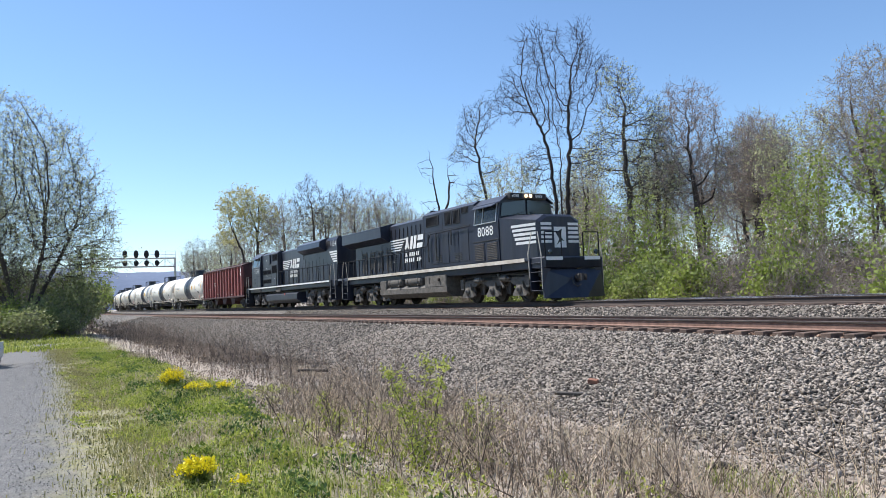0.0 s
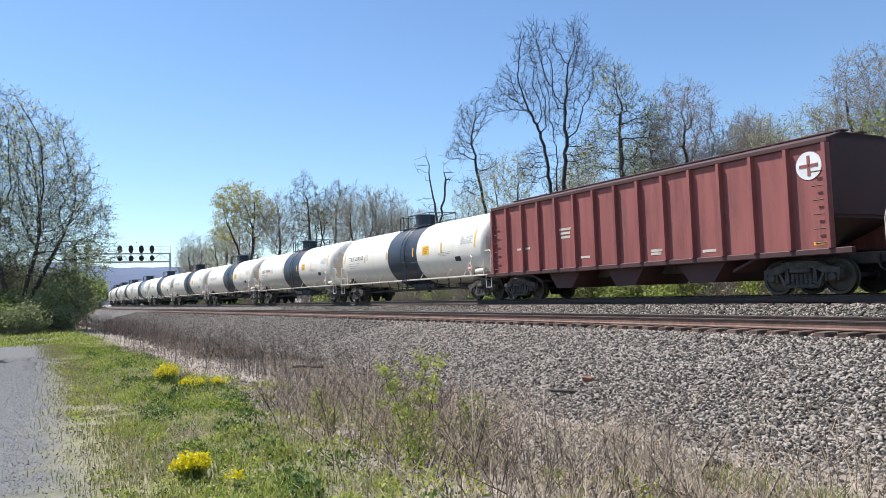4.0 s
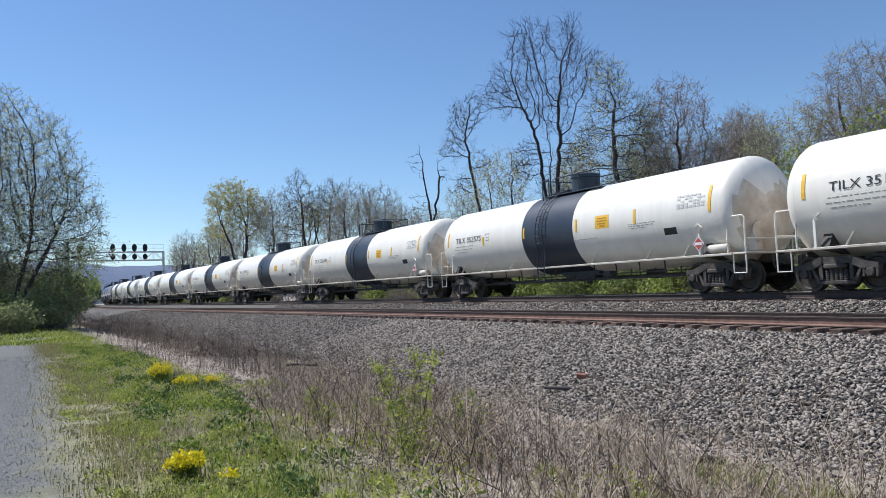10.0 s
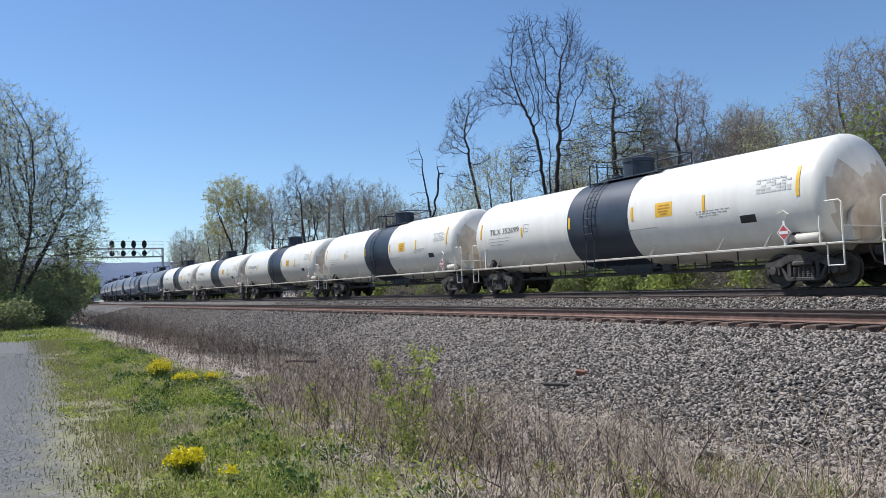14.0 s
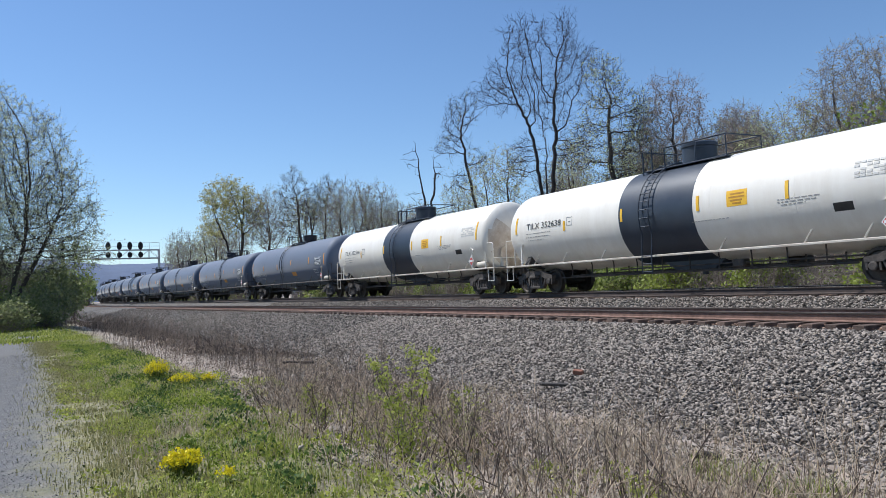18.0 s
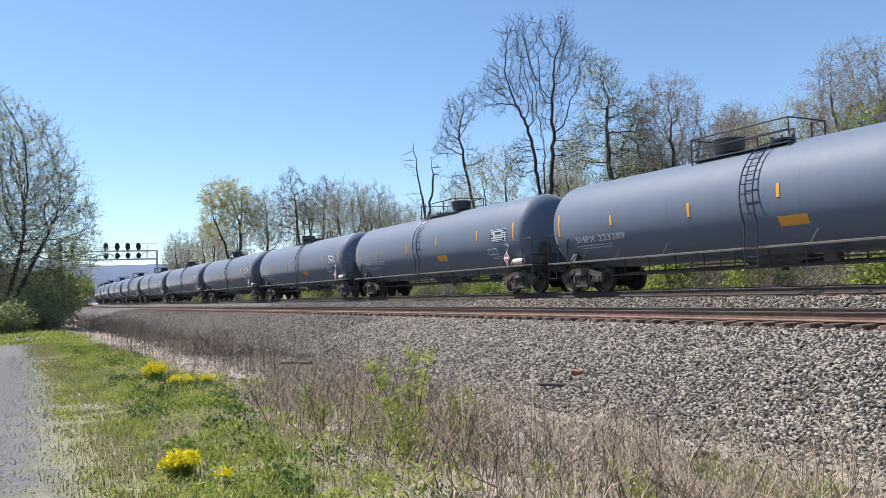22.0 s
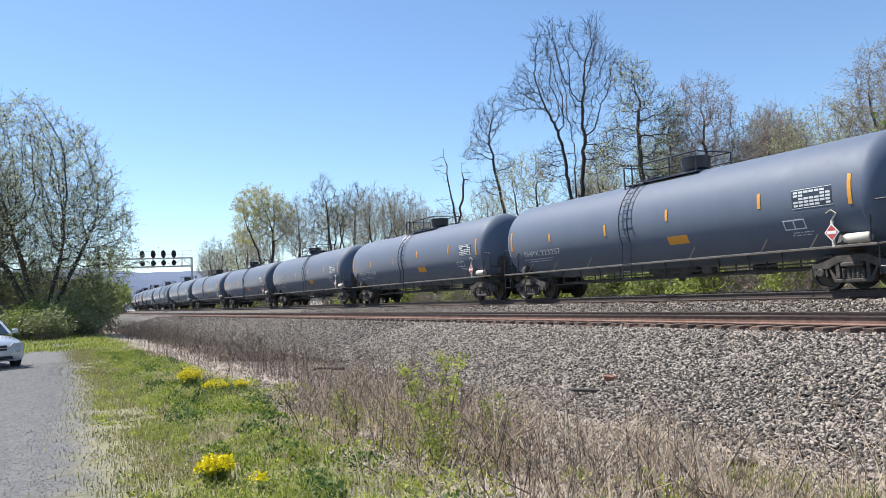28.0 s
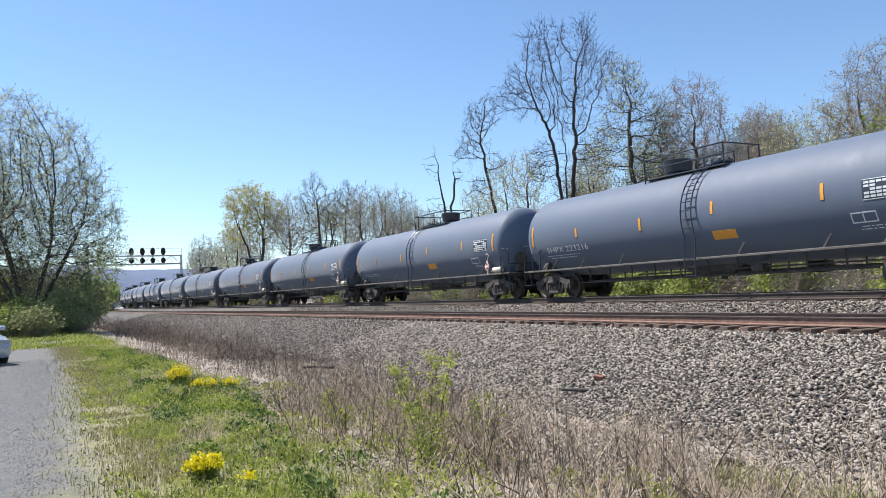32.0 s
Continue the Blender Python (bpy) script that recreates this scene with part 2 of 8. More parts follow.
# ---- building blocks ----
class Shape:
    """Gathers vertices and faces of one mesh."""

    def __init__(self):
        self.v, self.f = [], []

    def add(self, vs, fs):
        k = len(self.v)
        self.v.extend(tuple(p) for p in vs)
        self.f.extend(tuple(i + k for i in f) for f in fs)
        return self

    def box(self, x0, x1, y0, y1, z0, z1, c=0.0):
        """A box; c: the chamfer of its edges."""
        c = min(c, 0.45 * (x1 - x0), 0.45 * (y1 - y0), 0.45 * (z1 - z0))
        if c <= 0:
            vs = [(x, y, z) for x in (x0, x1) for y in (y0, y1) for z in (z0, z1)]
            return self.add(vs, [(0, 1, 3, 2), (4, 6, 7, 5), (0, 4, 5, 1), (2, 3, 7, 6), (0, 2, 6, 4), (1, 5, 7, 3)])
        vs, idx = [], {}
        lo, hi = (x0, y0, z0), (x1, y1, z1)
        for sx in (0, 1):
            for sy in (0, 1):
                for sz in (0, 1):
                    s = (sx, sy, sz)
                    for a in range(3):
                        p = [(hi[i] if s[i] else lo[i]) + (0 if i == a else (-c if s[i] else c)) for i in range(3)]
                        idx[s, a] = len(vs)
                        vs.append(p)
        fs = []
        corners = [(sx, sy, sz) for sx in (0, 1) for sy in (0, 1) for sz in (0, 1)]
        for a in range(3):
            b, d = (a + 1) % 3, (a + 2) % 3
            for s in (0, 1):
                loop = []
                for u, w in ((0, 0), (1, 0), (1, 1), (0, 1)):
                    t = [0, 0, 0]
                    t[a], t[b], t[d] = s, u, w
                    loop.append(idx[tuple(t), a])
                fs.append(loop if s else loop[::-1])
                for w in (0, 1):
                    t0, t1 = [0, 0, 0], [0, 0, 0]
                    t0[a], t0[b], t0[d] = 0, s, w
                    t1[a], t1[b], t1[d] = 1, s, w
                    q = [idx[tuple(t0), b], idx[tuple(t1), b], idx[tuple(t1), d], idx[tuple(t0), d]]
                    fs.append(q if s == w else q[::-1])
        for s in corners:
            q = [idx[s, 0], idx[s, 1], idx[s, 2]]
            fs.append(q if sum(s) % 2 else q[::-1])
        return self.add(vs, fs)

    def tube(self, pts, r, n=6, cap=True, r1=None):
        """A round bar through pts; r to r1."""
        pts = [Vector(p) for p in pts]
        r1 = r if r1 is None else r1
        rings, up = [], None
        for i, p in enumerate(pts):
            d = (pts[min(i + 1, len(pts) - 1)] - pts[max(i - 1, 0)]).normalized()
            if up is None:
                up = d.orthogonal().normalized()
            else:
                up = (up - d * up.dot(d))
                up = up.normalized() if up.length > 1e-5 else d.orthogonal().normalized()
            w = d.cross(up)
            rad = r + (r1 - r) * i / max(1, len(pts) - 1)
            rings.append([p + rad * (math.cos(2 * math.pi * k / n) * up + math.sin(2 * math.pi * k / n) * w) for k in range(n)])
        vs = [q for ring in rings for q in ring]
        fs = []
        for i in range(len(rings) - 1):
            for k in range(n):
                a, b = i * n + k, i * n + (k + 1) % n
                fs.append((a, b, b + n, a + n))
        if cap:
            fs.append(tuple(range(n))[::-1])
            fs.append(tuple(range((len(rings) - 1) * n, len(rings) * n)))
        return self.add(vs, fs)

    def lathe(self, prof, axis, centre, n=24, a0=0.0, a1=None, cap=True):
        """A turned body: prof of (along, radius) round the axis 'x', 'y' or 'z'."""
        full = a1 is None
        m = n if full else n + 1
        vs = []
        for u, r in prof:
            for k in range(m):
                a = 2 * math.pi * k / n if full else a0 + (a1 - a0) * k / n
                c, s = r * math.cos(a), r * math.sin(a)
                p = {'x': (u, c, s), 'y': (s, u, c), 'z': (c, s, u)}[axis]
                vs.append((centre[0] + p[0], centre[1] + p[1], centre[2] + p[2]))
        fs = []
        for i in range(len(prof) - 1):
            for k in range(n):
                j = (k + 1) % m
                fs.append((i * m + k, i * m + j, (i + 1) * m + j, (i + 1) * m + k))
        if full and cap:
            fs.append(tuple(range(m))[::-1])
            fs.append(tuple(range((len(prof) - 1) * m, len(prof) * m)))
        return self.add(vs, fs)

    def prism(self, poly, axis, a, b):
        """A flat outline drawn out along an axis from a to b."""
        n = len(poly)
        put = {'x': lambda t, p: (t, p[0], p[1]), 'y': lambda t, p: (p[0], t, p[1]), 'z': lambda t, p: (p[0], p[1], t)}[axis]
        vs = [put(a, p) for p in poly] + [put(b, p) for p in poly]
        fs = [(i, (i + 1) % n, n + (i + 1) % n, n + i) for i in range(n)]
        fs += [tuple(range(n))[::-1], tuple(range(n, 2 * n))]
        return self.add(vs, fs)

    def mesh(self, name, material, smooth=False):
        me = bpy.data.meshes.new(name)
        me.from_pydata(self.v, [], self.f)
        bm = bmesh.new()
        bm.from_mesh(me)
        if len(bm.faces) < 60000:
            bmesh.ops.recalc_face_normals(bm, faces=bm.faces)
        bm.to_mesh(me)
        bm.free()
        me.materials.append(material)
        if smooth:
            me.polygons.foreach_set("use_smooth", [True] * len(me.polygons))
            me.set_sharp_from_angle(angle=radians(38))
        return me


def part(name, shape, material, parent=None, label="", smooth=False, at=None):
    """Links a shape as one mesh object under a thing or a part."""
    me = shape if isinstance(shape, bpy.types.Mesh) else shape.mesh(name, material, smooth)
    ob = new(name, me)
    ob.parent = parent
    if at is not None:
        ob.location = at
    if label:
        tagged(ob, label)
    return ob


def soup(name, verts, faces, material, smooth=False):
    """A mesh from arrays, all faces of equal size."""
    me = bpy.data.meshes.new(name)
    verts, faces = np.asarray(verts, np.float32), np.asarray(faces, np.int32)
    me.vertices.add(len(verts))
    me.vertices.foreach_set("co", verts.ravel())
    me.loops.add(faces.size)
    me.loops.foreach_set("vertex_index", faces.ravel())
    me.polygons.add(len(faces))
    me.polygons.foreach_set("loop_start", np.arange(0, faces.size, faces.shape[1], dtype=np.int32))
    me.polygons.foreach_set("loop_total", np.full(len(faces), faces.shape[1], np.int32))
    if smooth:
        me.polygons.foreach_set("use_smooth", np.ones(len(faces), bool))
    me.materials.append(material)
    me.update(calc_edges=True)
    return me


# ---- the plan: tracks run along x, the train comes from -x ----
Y_TRAIN, Y_NEAR = 18.63, 14.64        # centre lines of the two tracks where the camera stands
Z_TRAIN, Z_NEAR = 1.096, 0.675         # rail tops
GRADE = 0.0019                        # rise up the line
K0, K1, S_END = -0.001167, 1.4206e-5, 190.0     # the line's bends


def bend(s):
    """Turn of the line (radians, to the far side) at s metres up the line."""
    if s <= 0:
        return 0.0
    if s <= S_END:
        return K0 * s + K1 * s * s / 2
    return K0 * S_END + K1 * S_END ** 2 / 2 + (K0 + K1 * S_END) * (s - S_END)


_STEP = 2.0
_LINE = [(0.0, 0.0)]
for _i in range(400):
    _a = bend((_i + 0.5) * _STEP)
    _LINE.append((_LINE[-1][0] - _STEP * math.cos(_a), _LINE[-1][1] + _STEP * math.sin(_a)))


def line_at(s, off=0.0):
    """Place and turn of a line at s metres up the line, off metres to the far side of the train track's centre."""
    if s <= 0:
        return Vector((-s, Y_TRAIN + off, 0)), 0.0
    k = min(int(s / _STEP), len(_LINE) - 2)
    u = s / _STEP - k
    x = _LINE[k][0] * (1 - u) + _LINE[k + 1][0] * u
    y = _LINE[k][1] * (1 - u) + _LINE[k + 1][1] * u
    a = bend(s)
    return Vector((x + off * math.sin(a), Y_TRAIN + y + off * math.cos(a), 0)), a


_LX = np.array([p[0] for p in _LINE])
_LY = np.array([p[1] for p in _LINE])


def sway(x):
    """How far the line has moved sideways at x."""
    return np.interp(x, _LX[::-1], _LY[::-1])


PROFILE_V = np.array([-60, -14, -3.4, -2.8, 0.1, 1.8, 2.8, 5.2, 7.8, 8.5, 9.1, 10.8, 12.7, 13.0, 13.3, 13.9, 16.0, 16.3, 17.05, 17.3, 20.0, 20.7, 22.8, 25, 45, 120, 400])
PROFILE_Z = np.array([0.3, 0.05, 0.03, 0.0, 0.0, 0.0, -0.06, -0.34, -0.62, -0.68, -0.56, -0.10, 0.33, 0.36, 0.35, 0.40, 0.42, 0.45, 0.80, 0.84, 0.84, 0.82, 0.15, 0.10, 0.2, 0.4, 1.0])


def ground_z(x, y):
    return np.interp(y - sway(x), PROFILE_V, PROFILE_Z) + GRADE * np.maximum(0.0, -np.asarray(x))


# ---- ground ----
def ground_grid(name, xs, vs, material, jitter=0.0, lift=0.0, label="", category="", kind="structure", edge=0.0):
    """A sheet over the plan, following the line's bends; xs along, vs across."""
    X, V = np.meshgrid(xs, vs, indexing='ij')
    S = sway(X)
    Z = np.interp(V, PROFILE_V, PROFILE_Z) + lift + GRADE * np.maximum(0.0, -X)
    Z[:, 0] -= edge
    if jitter:
        Z = Z + jitter * (np.sin(X * 1.7 + V * 2.3) * np.sin(V * 1.1 - X * 0.6) + 0.6 * np.sin(X * 4.1 - V * 3.7) * np.sin(X * 0.9 + V * 5.3))
    vs_ = np.stack([X, V + S, Z], -1).reshape(-1, 3)
    n, m = X.shape
    i = np.arange((n - 1) * m).reshape(n - 1, m)[:, :-1].ravel()
    fs = np.stack([i, i + m, i + m + 1, i + 1], -1)
    ob = new(name, soup(name, vs_, fs, material, smooth=True))
    return tagged(ob, label, category, kind=kind)


def earth_material():
    """Ground: gravel path, worn grass, dry bank, by the distance from the line."""
    m = surf("earth", (0.235, 0.195, 0.156), (0.410, 0.346, 0.280), 1.2, 0.95, fine=45.0, bump=0.7)
    t = m.node_tree
    N, L = t.nodes, t.links
    bsdf = N["Principled BSDF"]
    dry = bsdf.inputs["Base Color"].links[0].from_socket
    co = N.new("ShaderNodeTexCoord")
    sep = N.new("ShaderNodeSeparateXYZ")
    L.new(co.outputs["Object"], sep.inputs[0])

    def band(lo, hi, wob, scale):
        n = N.new("ShaderNodeTexNoise")
        n.inputs["Scale"].default_value = scale
        n.inputs["Detail"].default_value = 5
        L.new(co.outputs["Object"], n.inputs["Vector"])
        a = N.new("ShaderNodeMath")
        a.operation = 'MULTIPLY_ADD'
        a.inputs[1].default_value = wob
        L.new(n.outputs["Fac"], a.inputs[0])
        L.new(sep.outputs["Y"], a.inputs[2])
        r = N.new("ShaderNodeMapRange")
        r.interpolation_type = 'SMOOTHSTEP'
        r.inputs["From Min"].default_value, r.inputs["From Max"].default_value = lo + wob / 2, hi + wob / 2
        L.new(a.outputs[0], r.inputs["Value"])
        return r.outputs[0]

    def colours(a, b, scale):
        n = N.new("ShaderNodeTexNoise")
        n.inputs["Scale"].default_value = scale
        n.inputs["Detail"].default_value = 6
        n.inputs["Roughness"].default_value = 0.75
        L.new(co.outputs["Object"], n.inputs["Vector"])
        r = N.new("ShaderNodeValToRGB")
        r.color_ramp.elements[0].position, r.color_ramp.elements[1].position = 0.35, 0.65
        r.color_ramp.elements[0].color, r.color_ramp.elements[1].color = (*a, 1), (*b, 1)
        L.new(n.outputs["Fac"], r.inputs[0])
        return r.outputs[0]

    def mix(f, a, b):
        x = N.new("ShaderNodeMix")
        x.data_type = 'RGBA'
        L.new(f, x.inputs[0])
        L.new(a, x.inputs[6])
        L.new(b, x.inputs[7])
        return x.outputs[2]

    def blotch(scale):
        n = N.new("ShaderNodeTexNoise")
        n.inputs["Scale"].default_value = scale
        n.inputs["Detail"].default_value = 7
        n.inputs["Roughness"].default_value = 0.7
        L.new(co.outputs["Object"], n.inputs["Vector"])
        r = N.new("ShaderNodeMapRange")
        r.inputs["From Min"].default_value, r.inputs["From Max"].default_value = 0.42, 0.60
        L.new(n.outputs["Fac"], r.inputs["Value"])
        return r.outputs[0]

    gravel = mix(blotch(7.0), colours((0.040, 0.040, 0.040), (0.175, 0.172, 0.170), 48.0), colours((0.085, 0.083, 0.080), (0.235, 0.226, 0.216), 60.0))
    thin = mix(blotch(3.0), colours((0.140, 0.138, 0.045), (0.320, 0.296, 0.125), 34.0), colours((0.180, 0.160, 0.110), (0.330, 0.296, 0.228), 34.0))
    grass = mix(blotch(1.8), colours((0.110, 0.120, 0.030), (0.250, 0.240, 0.085), 24.0), colours((0.150, 0.132, 0.075), (0.300, 0.262, 0.170), 30.0))
    rubble = mix(blotch(0.9), colours((0.215, 0.190, 0.164), (0.395, 0.350, 0.305), 40.0), colours((0.300, 0.236, 0.180), (0.440, 0.356, 0.285), 14.0))
    c = mix(band(-0.35, 0.55, 1.1, 1.6), gravel, thin)
    c = mix(band(0.6, 1.2, 1.2, 0.9), c, grass)
    c = mix(band(2.1, 2.9, 1.6, 0.8), c, dry)
    c = mix(band(4.6, 6.4, 2.2, 0.6), c, rubble)
    west = band(-3.6, -3.0, 0.8, 0.8)
    c = mix(west, grass, c)
    L.new(c, bsdf.inputs["Base Color"])
    return m


EARTH = earth_material()
xs = np.concatenate([np.linspace(-900, -140, 20), np.linspace(-130, -42, 45), np.linspace(-40, 12, 131), np.linspace(16, 600, 24)])
vs = np.concatenate([[-900, -500, -200, -60, -30, -14], np.linspace(-8, 8.8, 85), [9.8, 13, 16, 20, 24, 26, 28, 32, 40, 60, 120, 400, 1200]])
ground = ground_grid("ground", xs, vs, EARTH, 0.012, -0.05, "gravel path, worn grass and dry bank beside the railway", "ground")

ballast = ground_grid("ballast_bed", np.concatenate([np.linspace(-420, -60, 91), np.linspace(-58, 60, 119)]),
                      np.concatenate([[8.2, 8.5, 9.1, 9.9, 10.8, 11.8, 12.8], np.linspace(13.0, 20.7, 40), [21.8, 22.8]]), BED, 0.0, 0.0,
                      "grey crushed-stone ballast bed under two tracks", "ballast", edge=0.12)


# ---- tracks ----
def rail_profile():
    return [(-0.07, -0.185), (0.07, -0.185), (0.07, -0.172), (0.012, -0.150), (0.010, -0.045), (0.036, -0.035), (0.037, -0.006), (0.028, 0.0), (-0.028, 0.0), (-0.037, -0.006), (-0.036, -0.035), (-0.010, -0.045), (-0.012, -0.150), (-0.07, -0.172)]


def track(name, off, ztop, label, body, s0, s1, tie_range, head):
    base = tagged(new(name), label, "railway track", kind="structure")
    prof = rail_profile()
    ss = [s for s in np.concatenate([np.arange(s0, 0, 8.0), np.arange(0, s1, 4.0)])]
    for side in (-0.755, 0.755):
        sh = Shape()
        rows = []
        for s in ss:
            p, a = line_at(s, off + side)
            rows.append([(p.x + u * math.sin(a), p.y + u * math.cos(a), ztop + GRADE * max(0.0, s) + w) for u, w in prof])
        n = len(prof)
        sh.add([q for r in rows for q in r], [(i * n + k, i * n + (k + 1) % n, (i + 1) * n + (k + 1) % n, (i + 1) * n + k) for i in range(len(rows) - 1) for k in range(n)])
        r = part("rail", sh, body, base)
        r.data.materials.append(head)
        # A dull head also covers the head's sides, with shade put into its colour.
        for i, f in enumerate(r.data.polygons):
            if f.center.z - GRADE * max(0.0, -f.center.x) > ztop - (0.004 if head is TREAD else 0.045):
                f.material_index = 1
    tie = Shape().box(-0.115, 0.115, -1.3, 1.3, -0.18, 0.0, 0.012).mesh("tie", TIE)
    plate = Shape().box(-0.18, 0.18, -0.10, 0.10, 0.0, 0.014, 0.004)
    for sx in (-0.12, 0.12):
        for sy in (-0.085, 0.085):
            plate.box(sx - 0.016, sx + 0.016, sy - 0.016, sy + 0.016, 0.012, 0.035, 0.004)
    plate = plate.mesh("tie_plate", RUST)
    s = tie_range[0]
    k = 0
    while s < tie_range[1]:
        p, a = line_at(s, off)
        o = new("tie", tie)
        o.parent = base
        o.matrix_local = pose(p.x, p.y, ztop + GRADE * max(0.0, s) - 0.20, 0, 0, -math.degrees(a) + random.uniform(-0.8, 0.8)) @ pose(random.uniform(-0.02, 0.02), random.uniform(-0.05, 0.05), random.uniform(-0.006, 0.0))
        if tie_range[2] > s:
            q = new("tie_plate", plate)
            q.parent = o
            q.location = (0, -0.755 - o.matrix_local.translation.y + p.y, 0)
        s += 0.53
        k += 1
    return base


track("track_1", 0.0, Z_TRAIN, "rails and timber ties of the track the train runs on", RUST_DARK, -120, 420, (0.0, 40.0, 0.0), TREAD)
track("track_2", Y_NEAR - Y_TRAIN, Z_NEAR, "rusty empty track with timber ties in grey ballast", RUST, -120, 420, (-4.0, 95.0, 45.0), surf("dull_shaded_rail_head", (0.05, 0.04, 0.036), (0.11, 0.085, 0.07), 6.0, 0.55, metal=0.4))


# ---- lettering ----
def lettering(text, height, material, name="lettering"):
    """A flat mesh of the words, in the built-in font, in the x-z plane facing -y; its corner at the origin."""
    cu = bpy.data.curves.new(name, 'FONT')
    cu.body = text
    cu.size = height / 0.70
    cu.resolution_u = 2
    tmp = bpy.data.objects.new(name, cu)
    scene.collection.objects.link(tmp)
    me = bpy.data.meshes.new_from_object(tmp.evaluated_get(bpy.context.evaluated_depsgraph_get()))
    bpy.data.objects.remove(tmp)
    me.transform(Matrix.Rotation(radians(90), 4, 'X'))
    me.name = name
    me.materials.clear()
    me.materials.append(material)
    return me


def wrap(me, r, zc, z0, x0, lift=0.016):
    """Bends a flat mesh in the x-z plane round the near side of a tank of radius r whose axis is at height zc."""
    for v in me.vertices:
        a = (v.co.z + z0 - zc) / r
        v.co = (v.co.x + x0, -(r + lift) * math.cos(a), zc + (r + lift) * math.sin(a))
    return me


def decal(x0, x1, z0, z1, r, zc, lift=0.005, n=4):
    """A thin curved plate on the near side of a tank."""
    sh = Shape()
    vs, fs = [], []
    for i in range(n + 1):
        a = (z0 + (z1 - z0) * i / n - zc) / r
        for x in (x0, x1):
            for q in (r - 0.004, r + lift):
                vs.append((x, -q * math.cos(a), zc + q * math.sin(a)))
    for i in range(n):
        k = 4 * i
        fs += [(k + 1, k + 3, k + 7, k + 5), (k, k + 4, k + 6, k + 2), (k, k + 1, k + 5, k + 4), (k + 2, k + 6, k + 7, k + 3)]
    fs += [(0, 2, 3, 1), (4 * n, 4 * n + 1, 4 * n + 3, 4 * n + 2)]
    return sh.add(vs, fs)


# ---- trucks and wheels ----
def wheelset_mesh(r):
    sh = Shape()
    for s in (-1, 1):
        y = 0.72 * s
        prof = [(-0.07, 0.09), (-0.07, 0.13), (-0.03, 0.16), (-0.02, r - 0.10), (-0.065, r - 0.07), (-0.065, r), (0.06, r - 0.004), (0.075, r + 0.025), (0.10, r + 0.022), (0.10, r - 0.07), (0.03, r - 0.10), (0.03, 0.16), (0.08, 0.12), (0.08, 0.09)]
        sh.lathe([(y + u * s * -1, q) for u, q in prof], 'y', (0, 0, 0), 20)
        sh.lathe([(y + 0.10 * s, 0.075), (y + 0.36 * s, 0.075)], 'y', (0, 0, 0), 10)
        for k in range(3):
            a = k * 2 * math.pi / 3
            sh.box(0.045 * math.cos(a) - 0.014, 0.045 * math.cos(a) + 0.014, y + (0.355 if s > 0 else -0.385), y + (0.385 if s > 0 else -0.355), 0.045 * math.sin(a) - 0.014, 0.045 * math.sin(a) + 0.014)
    sh.lathe([(-0.68, 0.085), (0.68, 0.085)], 'y', (0, 0, 0), 12)
    me = sh.mesh("wheelset", WHEEL, True)
    me.materials.append(TREAD)
    for f in me.polygons:
        c = f.center
        if math.hypot(c.x, c.z) > r - 0.03 and abs(c.y) < 0.80:
            f.material_index = 0
    return me


WHEELSET = wheelset_mesh(0.457)
WHEELSET_LOCO = wheelset_mesh(0.53)


def side_frame_mesh():
    """A cast three-piece truck side frame with pedestal jaws, window and springs, centred on its truck."""
    sh = Shape()
    sh.prism([(-1.10, 0.56), (-0.66, 0.56), (-0.36, 0.70), (0.36, 0.70), (0.66, 0.56), (1.10, 0.56), (1.12, 0.68), (0.74, 0.74), (0.42, 0.88), (-0.42, 0.88), (-0.74, 0.74), (-1.12, 0.68)], 'y', -0.09, 0.09)
    for s in (-1, 1):
        sh.prism([(s * 0.36, 0.72), (s * 0.46, 0.72), (s * 0.46, 0.30), (s * 0.36, 0.30)], 'y', -0.075, 0.075)
        sh.prism([(s * 0.70, 0.62), (s * 0.62, 0.58), (s * 0.40, 0.22), (s * 0.52, 0.22)], 'y', -0.07, 0.07)
        sh.prism([(s * 1.02, 0.60), (s * 1.10, 0.60), (s * 1.08, 0.36), (s * 1.03, 0.36)], 'y', -0.08, 0.08)
        sh.prism([(s * 0.70, 0.60), (s * 0.76, 0.60), (s * 0.74, 0.36), (s * 0.69, 0.36)], 'y', -0.08, 0.08)
        sh.lathe([(-0.12, 0.02), (-0.12, 0.085), (-0.10, 0.115), (0.10, 0.115), (0.10, 0.02)], 'y', (s * 0.89, 0, 0.457), 14)
    sh.box(-0.50, 0.50, -0.09, 0.09, 0.18, 0.28, 0.02)
    for k in range(-2, 3):
        prof = [(0.28 + 0.025 * i, 0.052 + 0.012 * (i % 2)) for i in range(12)]
        sh.lathe(prof, 'z', (k * 0.125, -0.02, 0), 8)
    sh.box(-0.30, 0.30, -0.14, 0.06, 0.58, 0.70, 0.03)
    return sh.mesh("side_frame", TRUCK_IRON, False)


SIDE_FRAME = side_frame_mesh()
BOLSTER = Shape().box(-0.22, 0.22, -0.98, 0.98, 0.55, 0.80, 0.05).box(-0.30, 0.30, -0.30, 0.30, 0.78, 0.92, 0.04).mesh("bolster", IRON)
BRAKE = Shape().box(-0.05, 0.05, -0.85, 0.85, 0.34, 0.46, 0.02).mesh("brake_beam", IRON)
WHEELS, WHEELS_LOCO = [], []


def spin_part(me, parent, x, z, keep):
    """A wheelset whose own place is zero, so that all of them turn alike."""
    w = new("wheelset", me)
    w.parent = parent
    w.matrix_parent_inverse = Matrix.Translation((x, 0, z))
    keep.append(w)
    return w


